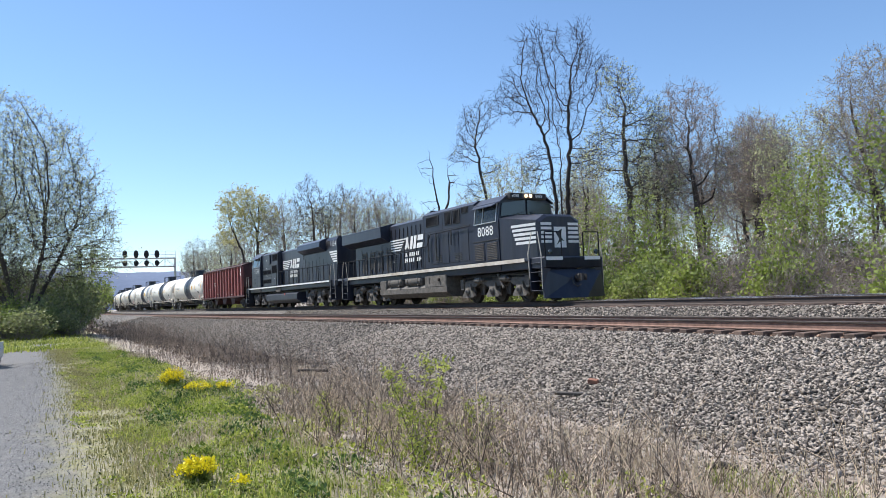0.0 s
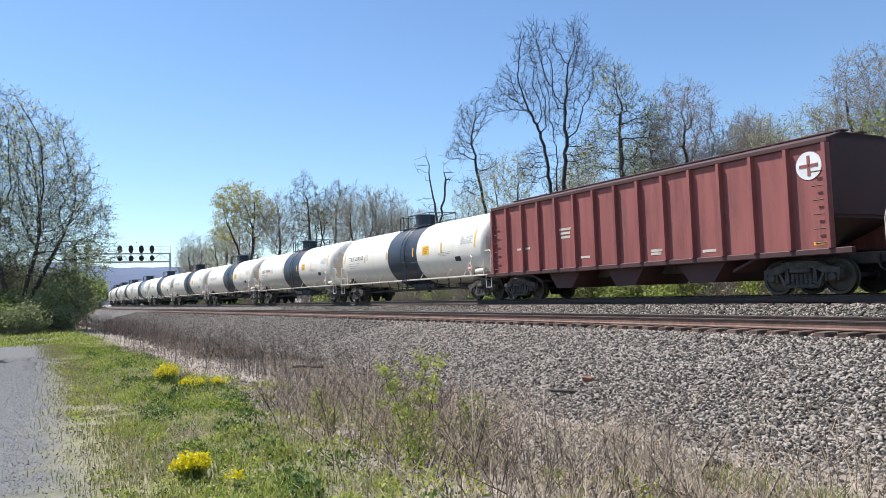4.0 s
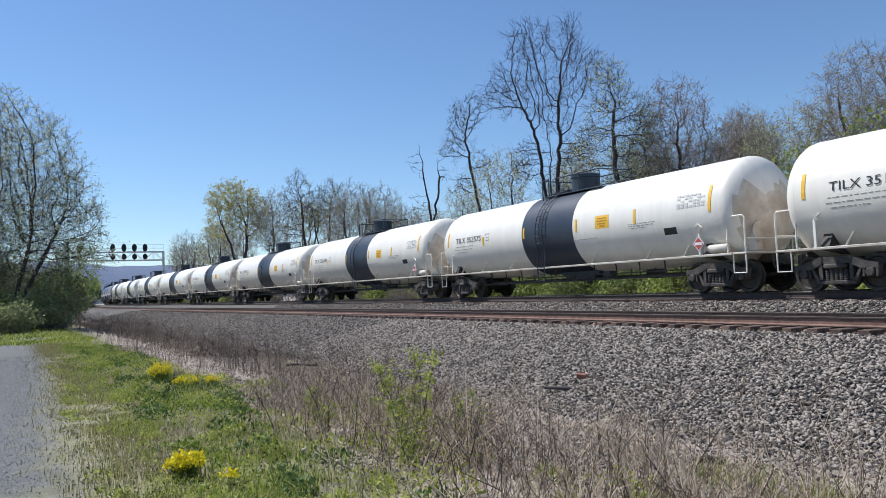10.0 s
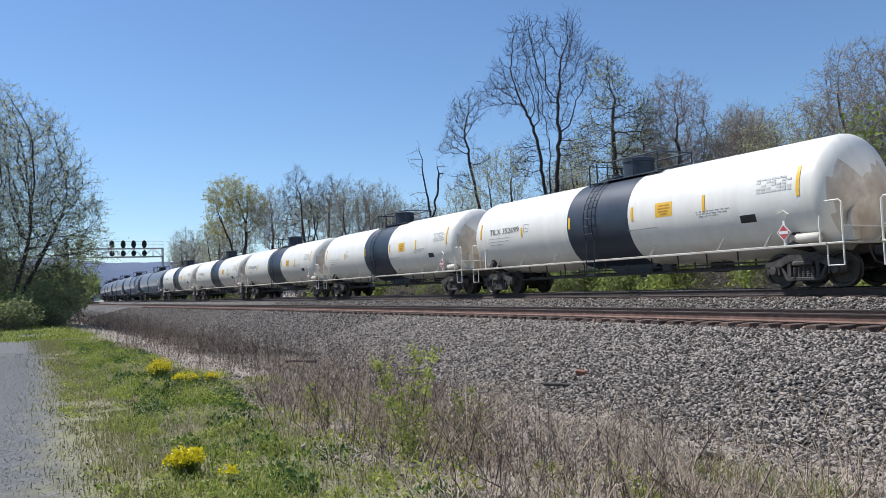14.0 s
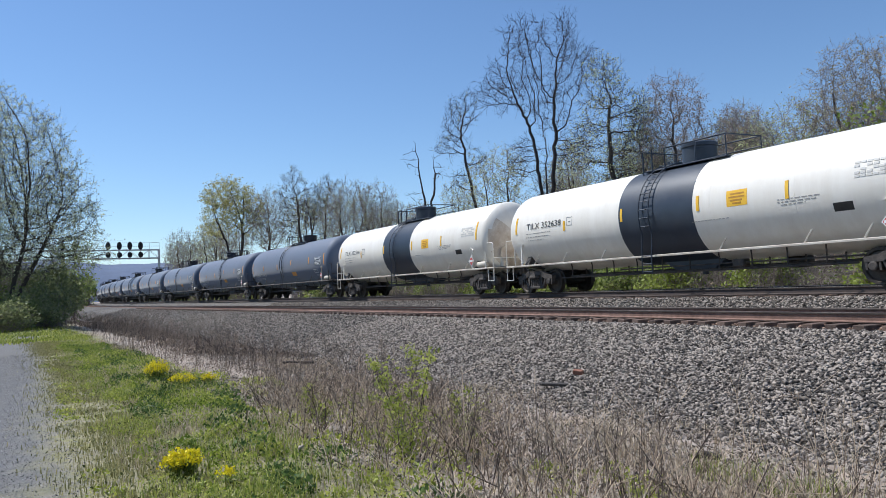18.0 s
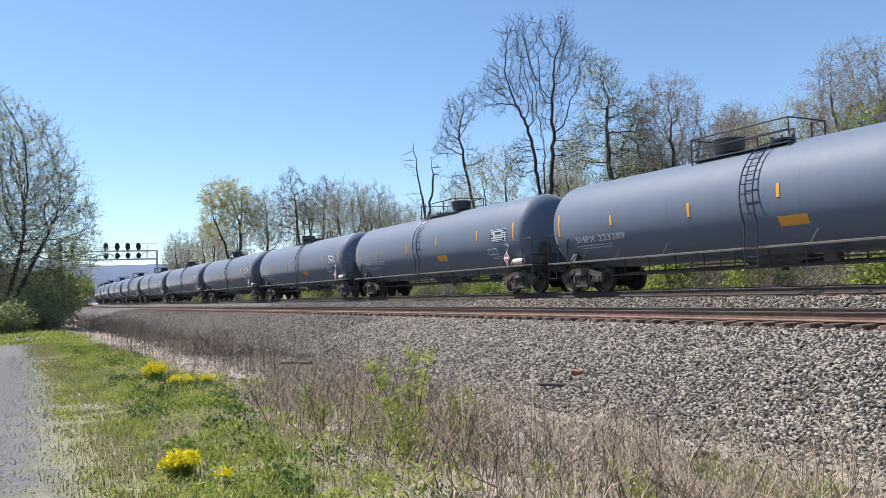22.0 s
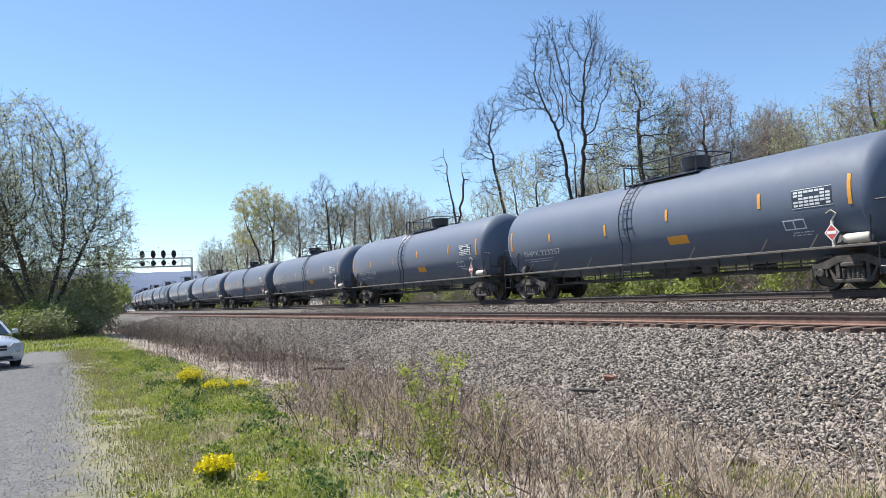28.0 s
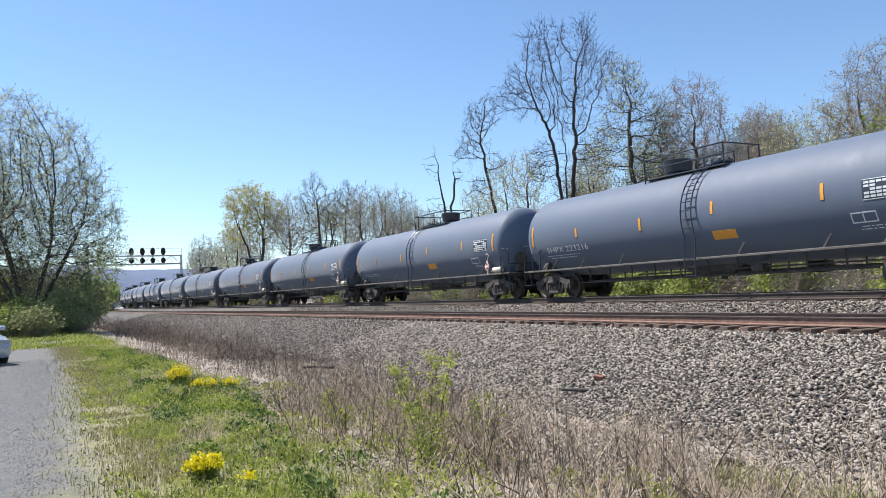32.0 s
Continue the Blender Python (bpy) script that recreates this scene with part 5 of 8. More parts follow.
    # stripes on the nose side and front
    for s in (-1, 1):
        for j in range(5):
            a = 0.18 * j
            xa, xb = n0 + (n1 - n0) * 0.35, n1 - 0.12
            x0, x1 = xa + 0.35 * a, xb - 0.04
            y0, y1 = (1.36 - 0.28 * (q - xa) / (xb - xa) + 0.004 for q in (x0, x1))
            z = 3.12 - a
            vs = [(x0, s * (y0 + 0.01), z - 0.055), (x1, s * (y1 + 0.01), z - 0.055), (x1, s * (y1 + 0.01), z + 0.055), (x0, s * (y0 + 0.01), z + 0.055)]
            sh = Shape().add(vs + [(p[0], p[1] - s * 0.03, p[2]) for p in vs], [(0, 1, 2, 3), (7, 6, 5, 4), (0, 4, 5, 1), (1, 5, 6, 2), (2, 6, 7, 3), (3, 7, 4, 0)])
            part("nose_stripe", sh, STRIPE, nose, "white nose stripe")
            sh = Shape().box(n1 + 0.0, n1 + 0.012, *sorted((s * 0.42, s * 0.95)), z - 0.055, z + 0.055)
            part("nose_stripe", sh, STRIPE, nose, "white nose stripe")
    sh = Shape().box(n1, n1 + 0.012, -0.30, 0.30, 2.15, 3.0)
    part("emblem", sh, STRIPE, nose, "white emblem panel")
    part("emblem_shape", Shape().prism([(-0.2, 2.25), (-0.05, 2.5), (-0.22, 2.75), (0.1, 2.92), (0.02, 2.6), (0.2, 2.4), (0.05, 2.45)], 'x', n1 + 0.012, n1 + 0.018), MARK_BLACK, nose)
    # front platform, anticlimber, plow, steps and rails at both ends
    for s, xe in ((1, h - 0.55), (-1, -h + 0.55)):
        sh = Shape().box(*sorted((xe - s * 0.9, xe)), -1.45, 1.45, deck - 0.42, deck - 0.30 + 0.35, 0.05)
        part("end_platform", sh, BLACK, lo)
        if s > 0:
            sh = Shape().add([(xe, -1.5, 0.12), (xe + 0.55, -0.15, 0.10), (xe + 0.55, 0.15, 0.10), (xe, 1.5, 0.12), (xe - 0.1, -1.5, 1.25), (xe + 0.15, -0.2, 0.85), (xe + 0.15, 0.2, 0.85), (xe - 0.1, 1.5, 1.25),
                              (xe - 0.1, -1.5, 0.12), (xe - 0.1, 1.5, 0.12)], [(0, 1, 5, 4), (1, 2, 6, 5), (2, 3, 7, 6), (8, 0, 4), (3, 9, 7), (4, 5, 6, 7), (8, 4, 7, 9), (8, 9, 3, 2, 1, 0)])
            part("snow_plow", sh, BLACK, lo, "black snow plow")
            for y in (-1.15, 1.15):
                part("ditch_light", Shape().lathe([(xe - 0.02, 0.1), (xe + 0.06, 0.1), (xe + 0.07, 0.02)], 'x', (0, y, 1.92), 12), GLASS, lo, "round ditch light")
        for y in (-1, 1):
            well = part("step_well", Shape().box(*sorted((xe - s * 0.90, xe - s * 0.86)), *sorted((y * 1.12, y * 1.52)), 0.40, deck, 0.01), BLACK, lo)
            part("side_plate", Shape().box(*sorted((xe - s * 0.09, xe - s * 0.05)), *sorted((y * 1.12, y * 1.52)), 0.40, deck, 0.01), BLACK, well)
            for k in range(4):
                z = 0.42 + 0.36 * k
                part("step", Shape().box(*sorted((xe - s * 0.85, xe - s * 0.1)), *sorted((y * 1.12, y * 1.50)), z, z + 0.03, 0.008), BLACK, well)
            part("grab_iron", Shape().tube([(xe - s * 0.08, y * 1.53, 0.5), (xe - s * 0.08, y * 1.53, 1.8), (xe - s * 0.3, y * 1.50, 2.75)], 0.022, 6), SILL, lo, "pale step grab iron")
            part("grab_iron", Shape().tube([(xe - s * 0.88, y * 1.53, 0.9), (xe - s * 0.95, y * 1.53, 1.9), (xe - s * 0.7, y * 1.50, 2.75)], 0.022, 6), SILL, lo, "pale step grab iron")
        for y0, y1 in ((-1.35, -0.55), (0.55, 1.35)):
            x = xe - s * 0.05
            part("end_railing", Shape().tube([(x, y0, deck), (x, y0, 2.70), (x, y0 + 0.03, 2.72), (x, y1 - 0.03, 2.72), (x, y1, 2.70), (x, y1, deck)], 0.026, 6), RAIL_BLACK, lo)
            part("platform_edge", Shape().box(*sorted((xe + s * 0.002, xe + s * 0.014)), y0, y1, deck - 0.10, deck + 0.04), STRIPE, lo, "white platform edge")
        c = part("coupler", COUPLER, None, lo, at=(s * (h - 0.46), 0, 0.02))
        if s < 0:
            c.rotation_euler = (0, 0, math.pi)
    # side handrails with their posts
    ra, rb = -h + 1.7, (rx1 + 4.2 if not second else x_cab0 - 4.5)
    for y in (-1.50, 1.50):
        rail = part("handrail", Shape().tube([(ra, y, 2.72), (rb, y, 2.78)], 0.026, 6), RAIL_BLACK, lo)
        n = 11
        for k in range(n + 1):
            x = ra + (rb - ra) * k / n
            part("handrail_post", Shape().box(x - 0.055, x + 0.055, *sorted((y, y + (0.03 if y < 0 else -0.03))), deck - 0.16, 2.74, 0.01), RAIL_BLACK, rail)
        if not second:
            for x in (g0 + 0.75, g0 + 1.55, g0 + 3.05):
                part("handrail_post", Shape().box(x - 0.055, x + 0.055, *sorted((y, y + (0.03 if y < 0 else -0.03))), 2.1 if x < g0 + 2 else 2.75, 3.48, 0.01), RAIL_BLACK, rail)
    # lettering: the road number, and plain shapes for the line's emblem and name
    numx = x_cab0 + (0.35 if not second else 0.45)
    for s in (-1, 1):
        me = lettering(number, 0.42, STRIPE, "road_number")
        w = max(v.co.x for v in me.vertices)
        for v in me.vertices:
            v.co.x *= 1.28 / w
        m = Matrix.Translation((numx, -1.468, 2.92)) if s < 0 else Matrix.Translation((numx + 1.28, 1.468, 2.92)) @ Matrix.Rotation(math.pi, 4, 'Z')
        me.transform(m)
        part("road_number", me, None, cab, "white road number")
    ey = (0.95 if second else 0.945) + 0.028
    ex = rx1 + 0.15 if not second else -2.35
    mx = 2 * ex + 4.05

    def flip(poly, s):
        return poly if s < 0 else [(mx - x, z) for x, z in poly][::-1]

    ez = 2.95
    for s in (-1, 1):
        for j in range(5):
            z = ez + 0.62 - 0.14 * j
            part("emblem_stripe", Shape().prism(flip([(ex + 0.05 + 0.02 * j, z - 0.035), (ex + 1.9 - 0.16 * j, z - 0.035), (ex + 2.0 - 0.16 * j, z + 0.035), (ex + 0.02 * j, z + 0.035)], s), 'y', *sorted((s * ey, s * (ey + 0.006)))), STRIPE, hood, "white emblem stripe")
        for poly in ([(1.98, 0.66), (2.34, 0.70), (2.30, 0.42), (2.42, 0.10), (2.30, 0.02), (2.22, 0.16), (1.96, 0.02), (1.84, 0.10), (2.06, 0.40)],
                     [(2.46, 0.0), (2.74, 0.0), (2.94, 0.70), (2.66, 0.70)], [(2.86, 0.0), (3.14, 0.0), (3.34, 0.70), (3.06, 0.70)],
                     [(3.26, 0.0), (3.90, 0.0), (3.98, 0.28), (3.34, 0.28)], [(3.40, 0.42), (4.02, 0.42), (4.10, 0.70), (3.48, 0.70)]):
            part("emblem_block", Shape().prism(flip([(ex + px - 0.05, ez + pz) for px, pz in poly], s), 'y', *sorted((s * ey, s * (ey + 0.006)))), STRIPE, hood, "white slanted emblem block")
        for j, (n, x0) in enumerate(((7, ex + 1.85), (8, ex + 1.75))):
            for k in range(n):
                x = x0 + 0.24 * k
                z = ez - 0.36 - 0.31 * j
                part("name_bar", Shape().prism(flip([(x, z), (x + 0.15, z), (x + 0.20, z + 0.21), (x + 0.05, z + 0.21)], s), 'y', *sorted((s * ey, s * (ey + 0.005)))), STRIPE, hood)
    if second:
        for s in (-1, 1):
            me = lettering(number, 0.36, STRIPE, "road_number")
            m = Matrix.Translation((hood_back + 0.25, -0.985, 4.0)) if s < 0 else Matrix.Translation((hood_back + 1.1, 0.985, 4.0)) @ Matrix.Rotation(math.pi, 4, 'Z')
            me.transform(m)
            part("road_number", me, None, lo, "white road number")
            for j in range(5):
                z = 3.62 - 0.16 * j
                part("rear_stripe", Shape().prism([(hood_back - 0.02, z - 0.05), (hood_back + 1.3 - 0.16 * j, z - 0.05), (hood_back + 1.4 - 0.16 * j, z + 0.05), (hood_back - 0.02, z + 0.05)], 'y', *sorted((s * 0.965, s * 0.972))), STRIPE, lo, "white rear stripe")
    else:
        for s in (-1, 1):
            me = Shape().box(x_cab1 - 0.5, x_cab1 - 0.15, *sorted((s * 1.465, s * 1.47)), 2.0, 2.25)
            part("data_plate", me, STRIPE, cab)
    return lo


LAMP = bpy.data.materials.new("lamp_glow")
LAMP.use_nodes = True
_b = LAMP.node_tree.nodes["Principled BSDF"]
_b.inputs["Emission Color"].default_value = (1.0, 0.62, 0.28, 1)
_b.inputs["Emission Strength"].default_value = 1.4


# ---- hopper ----
def hopper():
    """An oxide-red open hopper with outside ribs, origin on the rails below its middle."""
    h = HOPPER_L / 2
    b0, b1 = -h + 0.75, h - 0.75
    car = tagged(new("hopper_car"), "faded red ribbed open hopper car with a round white emblem", "hopper car")
    z0, z1 = 1.10, 3.85
    sh = Shape()
    for s in (-1, 1):
        sh.box(b0, b1, *sorted((s * 1.36, s * 1.42)), z0, z1, 0.01)
    body = part("side_sheet", sh, RED, car)
    for x, s in ((b0, -1), (b1, 1)):
        sh = Shape().prism([(-1.36, z0 + 0.9), (1.36, z0 + 0.9), (1.36, z1), (0.9, z1 + 0.22), (-0.9, z1 + 0.22), (-1.36, z1)], 'x', *sorted((x - s * 0.05, x)))
        part("end_sheet", sh, RED_DARK, car)
        sh = Shape().add([(x - s * 0.06, -1.3, z0 + 0.9), (x - s * 0.06, 1.3, z0 + 0.9), (x - s * 3.2, 1.3, z0 - 0.35), (x - s * 3.2, -1.3, z0 - 0.35), (x - s * 0.06, -1.3, z0 + 0.82), (x - s * 0.06, 1.3, z0 + 0.82), (x - s * 3.2, 1.3, z0 - 0.43), (x - s * 3.2, -1.3, z0 - 0.43)],
                         [(0, 1, 2, 3), (4, 7, 6, 5), (0, 4, 5, 1), (1, 5, 6, 2), (2, 6, 7, 3), (3, 7, 4, 0)])
        part("slope_sheet", sh, RED_DARK, car)
    for s in (-1, 1):
        part("top_chord", Shape().box(b0 - 0.02, b1 + 0.02, *sorted((s * 1.34, s * 1.50)), z1 - 0.06, z1 + 0.08, 0.02), RED_DARK, car)
        part("side_sill", Shape().box(b0 - 0.5, b1 + 0.5, *sorted((s * 1.34, s * 1.50)), z0 - 0.10, z0 + 0.06, 0.02), RED_DARK, car)
        n = 14
        for k in range(n + 1):
            x = b0 + 0.06 + (b1 - b0 - 0.12) * k / n
            part("side_rib", Shape().prism([(x - 0.07, 1.42), (x + 0.07, 1.42), (x + 0.05, 1.56), (x - 0.05, 1.56)] if s > 0 else [(x - 0.05, -1.56), (x + 0.05, -1.56), (x + 0.07, -1.42), (x - 0.07, -1.42)], 'z', z0 + 0.06, z1 - 0.06), RED, car)
    for x in (-3.3, 0.0, 3.3):
        sh = Shape().prism([(x - 1.0, z0), (x + 1.0, z0), (x + 0.45, 0.42), (x - 0.45, 0.42)], 'y', -1.2, 1.2)
        part("hopper_bay", sh, RED_DARK, car)
    part("centre_sill", Shape().box(-h + 0.4, h - 0.4, -0.25, 0.25, 0.75, 1.05, 0.03), IRON, car)
    part("roof_sheet", Shape().prism([(-1.46, z1 + 0.06), (1.46, z1 + 0.06), (0.9, z1 + 0.24), (-0.9, z1 + 0.24)], 'x', b0, b1), RED_DARK, car, "dark red roof")
    walk_ = Shape()
    for s in (-1, 1):
        walk_.box(b0 + 0.2, b1 - 0.2, *sorted((s * 0.25, s * 0.55)), z1 + 0.34, z1 + 0.38, 0.008)
    for k in range(9):
        walk_.box(b0 + 0.4 + k * (b1 - b0 - 0.8) / 8 - 0.03, b0 + 0.4 + k * (b1 - b0 - 0.8) / 8 + 0.03, -0.55, 0.55, z1 + 0.22, z1 + 0.35)
    part("roof_walk", walk_, RED_DARK, car)
    for s in (-1, 1):
        d = Shape().lathe([(-1.60, 0.36), (-1.588, 0.36)], 'y', (b1 - 1.25, 0, 3.18), 28) if s < 0 else Shape().lathe([(1.43, 0.36), (1.445, 0.36)], 'y', (b1 - 1.25, 0, 3.18), 28)
        if s < 0:
            d = Shape().lathe([(-1.435, 0.36), (-1.422, 0.36)], 'y', (b1 - 0.56, 0, 3.28), 28)
            ring = part("emblem_disc", d, STRIPE, car, "round white emblem")
            part("emblem_cross", Shape().box(b1 - 0.60, b1 - 0.52, -1.445, -1.436, 3.02, 3.54).box(b1 - 0.82, b1 - 0.30, -1.445, -1.436, 3.24, 3.32), RED, ring)
        ld = Shape()
        for k in range(6):
            ld.tube([(b1 - 0.45, s * 1.50, 1.3 + 0.36 * k), (b1 - 0.08, s * 1.50, 1.3 + 0.36 * k)], 0.018, 5)
            ld.tube([(b0 + 0.08, s * 1.50, 1.3 + 0.36 * k), (b0 + 0.45, s * 1.50, 1.3 + 0.36 * k)], 0.018, 5)
        part("ladder", ld, RED_DARK, car)
    marks = Shape()
    for z, x0, w in ((2.55, -3.2, 0.7), (2.40, -3.15, 0.6), (2.25, -3.1, 0.55), (1.45, 1.5, 0.5), (1.35, 1.5, 0.45), (1.45, -2.0, 0.5), (2.0, -6.0, 0.9), (1.30, 3.6, 0.5)):
        marks.box(x0, x0 + w, -1.428, -1.421, z, z + 0.08)
    part("stencil", marks, SILL, car)
    part("warning_strip", Shape().box(b1 - 0.5, b1 - 0.1, -1.50, -1.49, 1.25, 1.32), YELLOW, car)
    for s in (-1, 1):
        truck(car, s * (h - 2.0))
        c = part("coupler", COUPLER, None, car, at=(s * (h - 0.52), 0, 0))
        if s < 0:
            c.rotation_euler = (0, 0, math.pi)
    return car


# ---- trees and bushes ----
def prisms(segs, sides=3):
    """Tapered bars: rows of x0 y0 z0 x1 y1 z1 r0 r1, as vertices and quads."""
    s = np.asarray(segs, float)
    a, b = s[:, 0:3], s[:, 3:6]
    d = b - a
    d /= np.maximum(1e-6, np.linalg.norm(d, axis=1, keepdims=True))
    ref = np.where(np.abs(d[:, 2:3]) < 0.9, [[0.0, 0.0, 1.0]], [[1.0, 0.0, 0.0]])
    u = np.cross(d, ref)
    u /= np.linalg.norm(u, axis=1, keepdims=True)
    w = np.cross(d, u)
    n = len(s)
    V = np.zeros((n, 2, sides, 3))
    for k in range(sides):
        c = math.cos(2 * math.pi * k / sides) * u + math.sin(2 * math.pi * k / sides) * w
        V[:, 0, k] = a + c * s[:, 6:7]
        V[:, 1, k] = b + c * s[:, 7:8]
    base = (np.arange(n) * 2 * sides)[:, None]
    k = np.arange(sides)
    F = np.stack([base + k, base + (k + 1) % sides, base + sides + (k + 1) % sides, base + sides + k], -1)
    return V.reshape(-1, 3), F.reshape(-1, 4)


def leaf_quads(points, size, rng, droop=0.0, long=1.6):
    """Small leaves of random turn at the points: bent rhombs."""
    p = np.asarray(points, float)
    n = len(p)
    d = rng.normal(size=(n, 3))
    d[:, 2] -= droop
    d /= np.linalg.norm(d, axis=1, keepdims=True)
    e = np.cross(d, rng.normal(size=(n, 3)))
    e /= np.linalg.norm(e, axis=1, keepdims=True)
    s = size * rng.uniform(0.6, 1.4, (n, 1))
    f = np.cross(d, e) * s * 0.12
    V = np.stack([p, p + d * s * long * 0.5 + e * s * 0.5 + f, p + d * s * long, p + d * s * long * 0.5 - e * s * 0.5 + f], 1)
    F = np.arange(4 * n).reshape(n, 4)
    return V.reshape(-1, 3), F


def colonize(rng, stems, blobs, n, step, kill, lift=0.05, wob=0.12, shell=0.45):
    """Grows limbs from the stems into the crown's blobs; gives places, parents and headings of the nodes."""
    w = np.array([b[6] if len(b) > 6 else b[3] * b[4] * b[5] for b in blobs], float)
    pick = rng.choice(len(blobs), n, p=w / w.sum())
    B = np.array([b[:6] for b in blobs], float)[pick]
    d = rng.normal(size=(n, 3))
    d /= np.linalg.norm(d, axis=1, keepdims=True)
    A = B[:, :3] + d * B[:, 3:6] * rng.random((n, 1)) ** shell
    P, par, kids = [], [], []

    def add(p, k):
        P.append(np.asarray(p, float))
        par.append(k)
        kids.append(0)
        if k >= 0:
            kids[k] += 1
        return len(P) - 1

    for line in stems:
        k = -1
        for a, b in zip(line[:-1], line[1:]):
            a, b = np.array(a, float), np.array(b, float)
            m = max(1, int(np.linalg.norm(b - a) / (step * 1.6)))
            if k < 0:
                k = add(a, -1)
            for i in range(1, m + 1):
                k = add(a + (b - a) * i / m + rng.normal(0, wob * step * 0.6, 3) * (i < m), k)
    Q = np.array(P)
    D = np.linalg.norm(A[:, None] - Q[None], axis=2)
    near, dist = D.argmin(1), D.min(1)
    for _ in range(150):
        if not len(A):
            break
        pull = np.zeros((len(P), 3))
        v = A - np.array(P)[near]
        v /= np.maximum(1e-6, np.linalg.norm(v, axis=1, keepdims=True))
        np.add.at(pull, near, v)
        first = len(P)
        for k in np.unique(near):
            if kids[k] >= 4:
                continue
            g = pull[k] / max(1e-6, np.linalg.norm(pull[k])) + rng.normal(0, wob, 3)
            g[2] += lift
            add(P[k] + step * g / np.linalg.norm(g), k)
        if len(P) == first:
            break
        Q = np.array(P[first:])
        D = np.linalg.norm(A[:, None] - Q[None], axis=2)
        b, m = D.argmin(1), D.min(1)
        better = m < dist
        near = np.where(better, b + first, near)
        dist = np.where(better, m, dist)
        live = (dist > kill) & (np.array(kids)[near] < 4)
        A, near, dist = A[live], near[live], dist[live]
    return np.array(P), np.array(par)


TREES = {}


def tree_kind(name, seed, stems, blobs, n, step=0.42, kill=0.75, trunk=0.3, leaf=0.0, leaf_mat=None, size=0.08, bark=None, twigs=2, twig=0.012, long=0.7, droop=0.0, wob=0.14, lift=0.05, shell=0.45):
    """Meshes of one sort of tree in metres, its foot at the origin: stems, limbs in the crown's blobs, twigs and leaves."""
    rng = np.random.default_rng(seed)
    P, par = colonize(rng, stems, blobs, n, step, kill, lift, wob, shell)
    N = len(P)
    load = np.zeros(N)
    has = np.zeros(N, bool)
    has[par[par >= 0]] = True
    load[~has] = 1.0
    for k in range(N - 1, -1, -1):
        if par[k] >= 0:
            load[par[k]] += load[k]
    e = math.log(max(3.0, load.max())) / math.log(trunk / twig)
    r = twig * load ** (1 / e)
    kid = np.arange(N)[par >= 0]
    up = par[kid]
    r0 = np.minimum(r[up], r[kid] * 1.35)
    s = np.column_stack([P[up], P[kid], r0, r[kid]])
    flare = s[:, 2] < 0.5
    s[flare, 6] *= 1.35
    head = np.zeros((N, 3))
    head[kid] = P[kid] - P[up]
    head /= np.maximum(1e-6, np.linalg.norm(head, axis=1, keepdims=True))
    thin = np.where((r < 0.05) & (P[:, 2] > 1.5))[0]
    base = np.repeat(thin, twigs)
    m = len(base)
    g = head[base] * 0.7 + rng.normal(0, 0.55, (m, 3))
    g[:, 2] += 0.25 - droop
    g /= np.linalg.norm(g, axis=1, keepdims=True)
    ln = long * rng.uniform(0.4, 1.2, (m, 1))
    a = P[base]
    b = a + g * ln * 0.5
    g2 = g + rng.normal(0, 0.3, (m, 3))
    g2[:, 2] -= droop * 0.6
    c = b + g2 * ln * 0.5
    g3 = g + rng.normal(0, 0.7, (m, 3))
    f = b + g3 * ln * 0.4
    tw = np.concatenate([np.column_stack([a, b, np.full((m, 1), twig * 0.8), np.full((m, 1), twig * 0.6)]), np.column_stack([b, c, np.full((m, 1), twig * 0.6), np.full((m, 1), twig * 0.4)]), np.column_stack([b, f, np.full((m, 1), twig * 0.5), np.full((m, 1), twig * 0.35)])])
    big = s[:, 6] > 0.055
    V, F = prisms(s[big], 6)
    trunk_me = soup("trunk", V, F, bark or BARK, True)
    V, F = prisms(np.concatenate([s[~big], tw]), 3)
    twig_me = soup("branch_work", V, F, bark or TWIG)
    leaf_me = None
    if leaf:
        tips = np.concatenate([c, f, (b + c) / 2, b])
        k = rng.integers(0, len(tips), int(leaf * len(tips)))
        V, F = leaf_quads(tips[k] + rng.normal(0, 0.09, (len(k), 3)), size, rng, 0.2)
        leaf_me = soup("crown", V, F, leaf_mat)
    TREES[name] = (trunk_me, twig_me, leaf_me)


def plant(name, kind, x, y, scale, turn, label, category="tree", group="", z=None, squash=1.0):
    tr = tagged(new(name), label, category, group)
    t, b, c = TREES[kind]
    part("trunk", t, None, tr)
    tagged(part("branch_work", b, None, tr), kind="stuff")
    if c:
        tagged(part("crown", c, None, tr), kind="stuff")
    tr.location = (x, y, float(ground_z(x, y)) - 0.06 if z is None else z)
    tr.rotation_euler = (0, 0, radians(turn))
    tr.scale = (scale * squash, scale * squash, scale)
    return tr


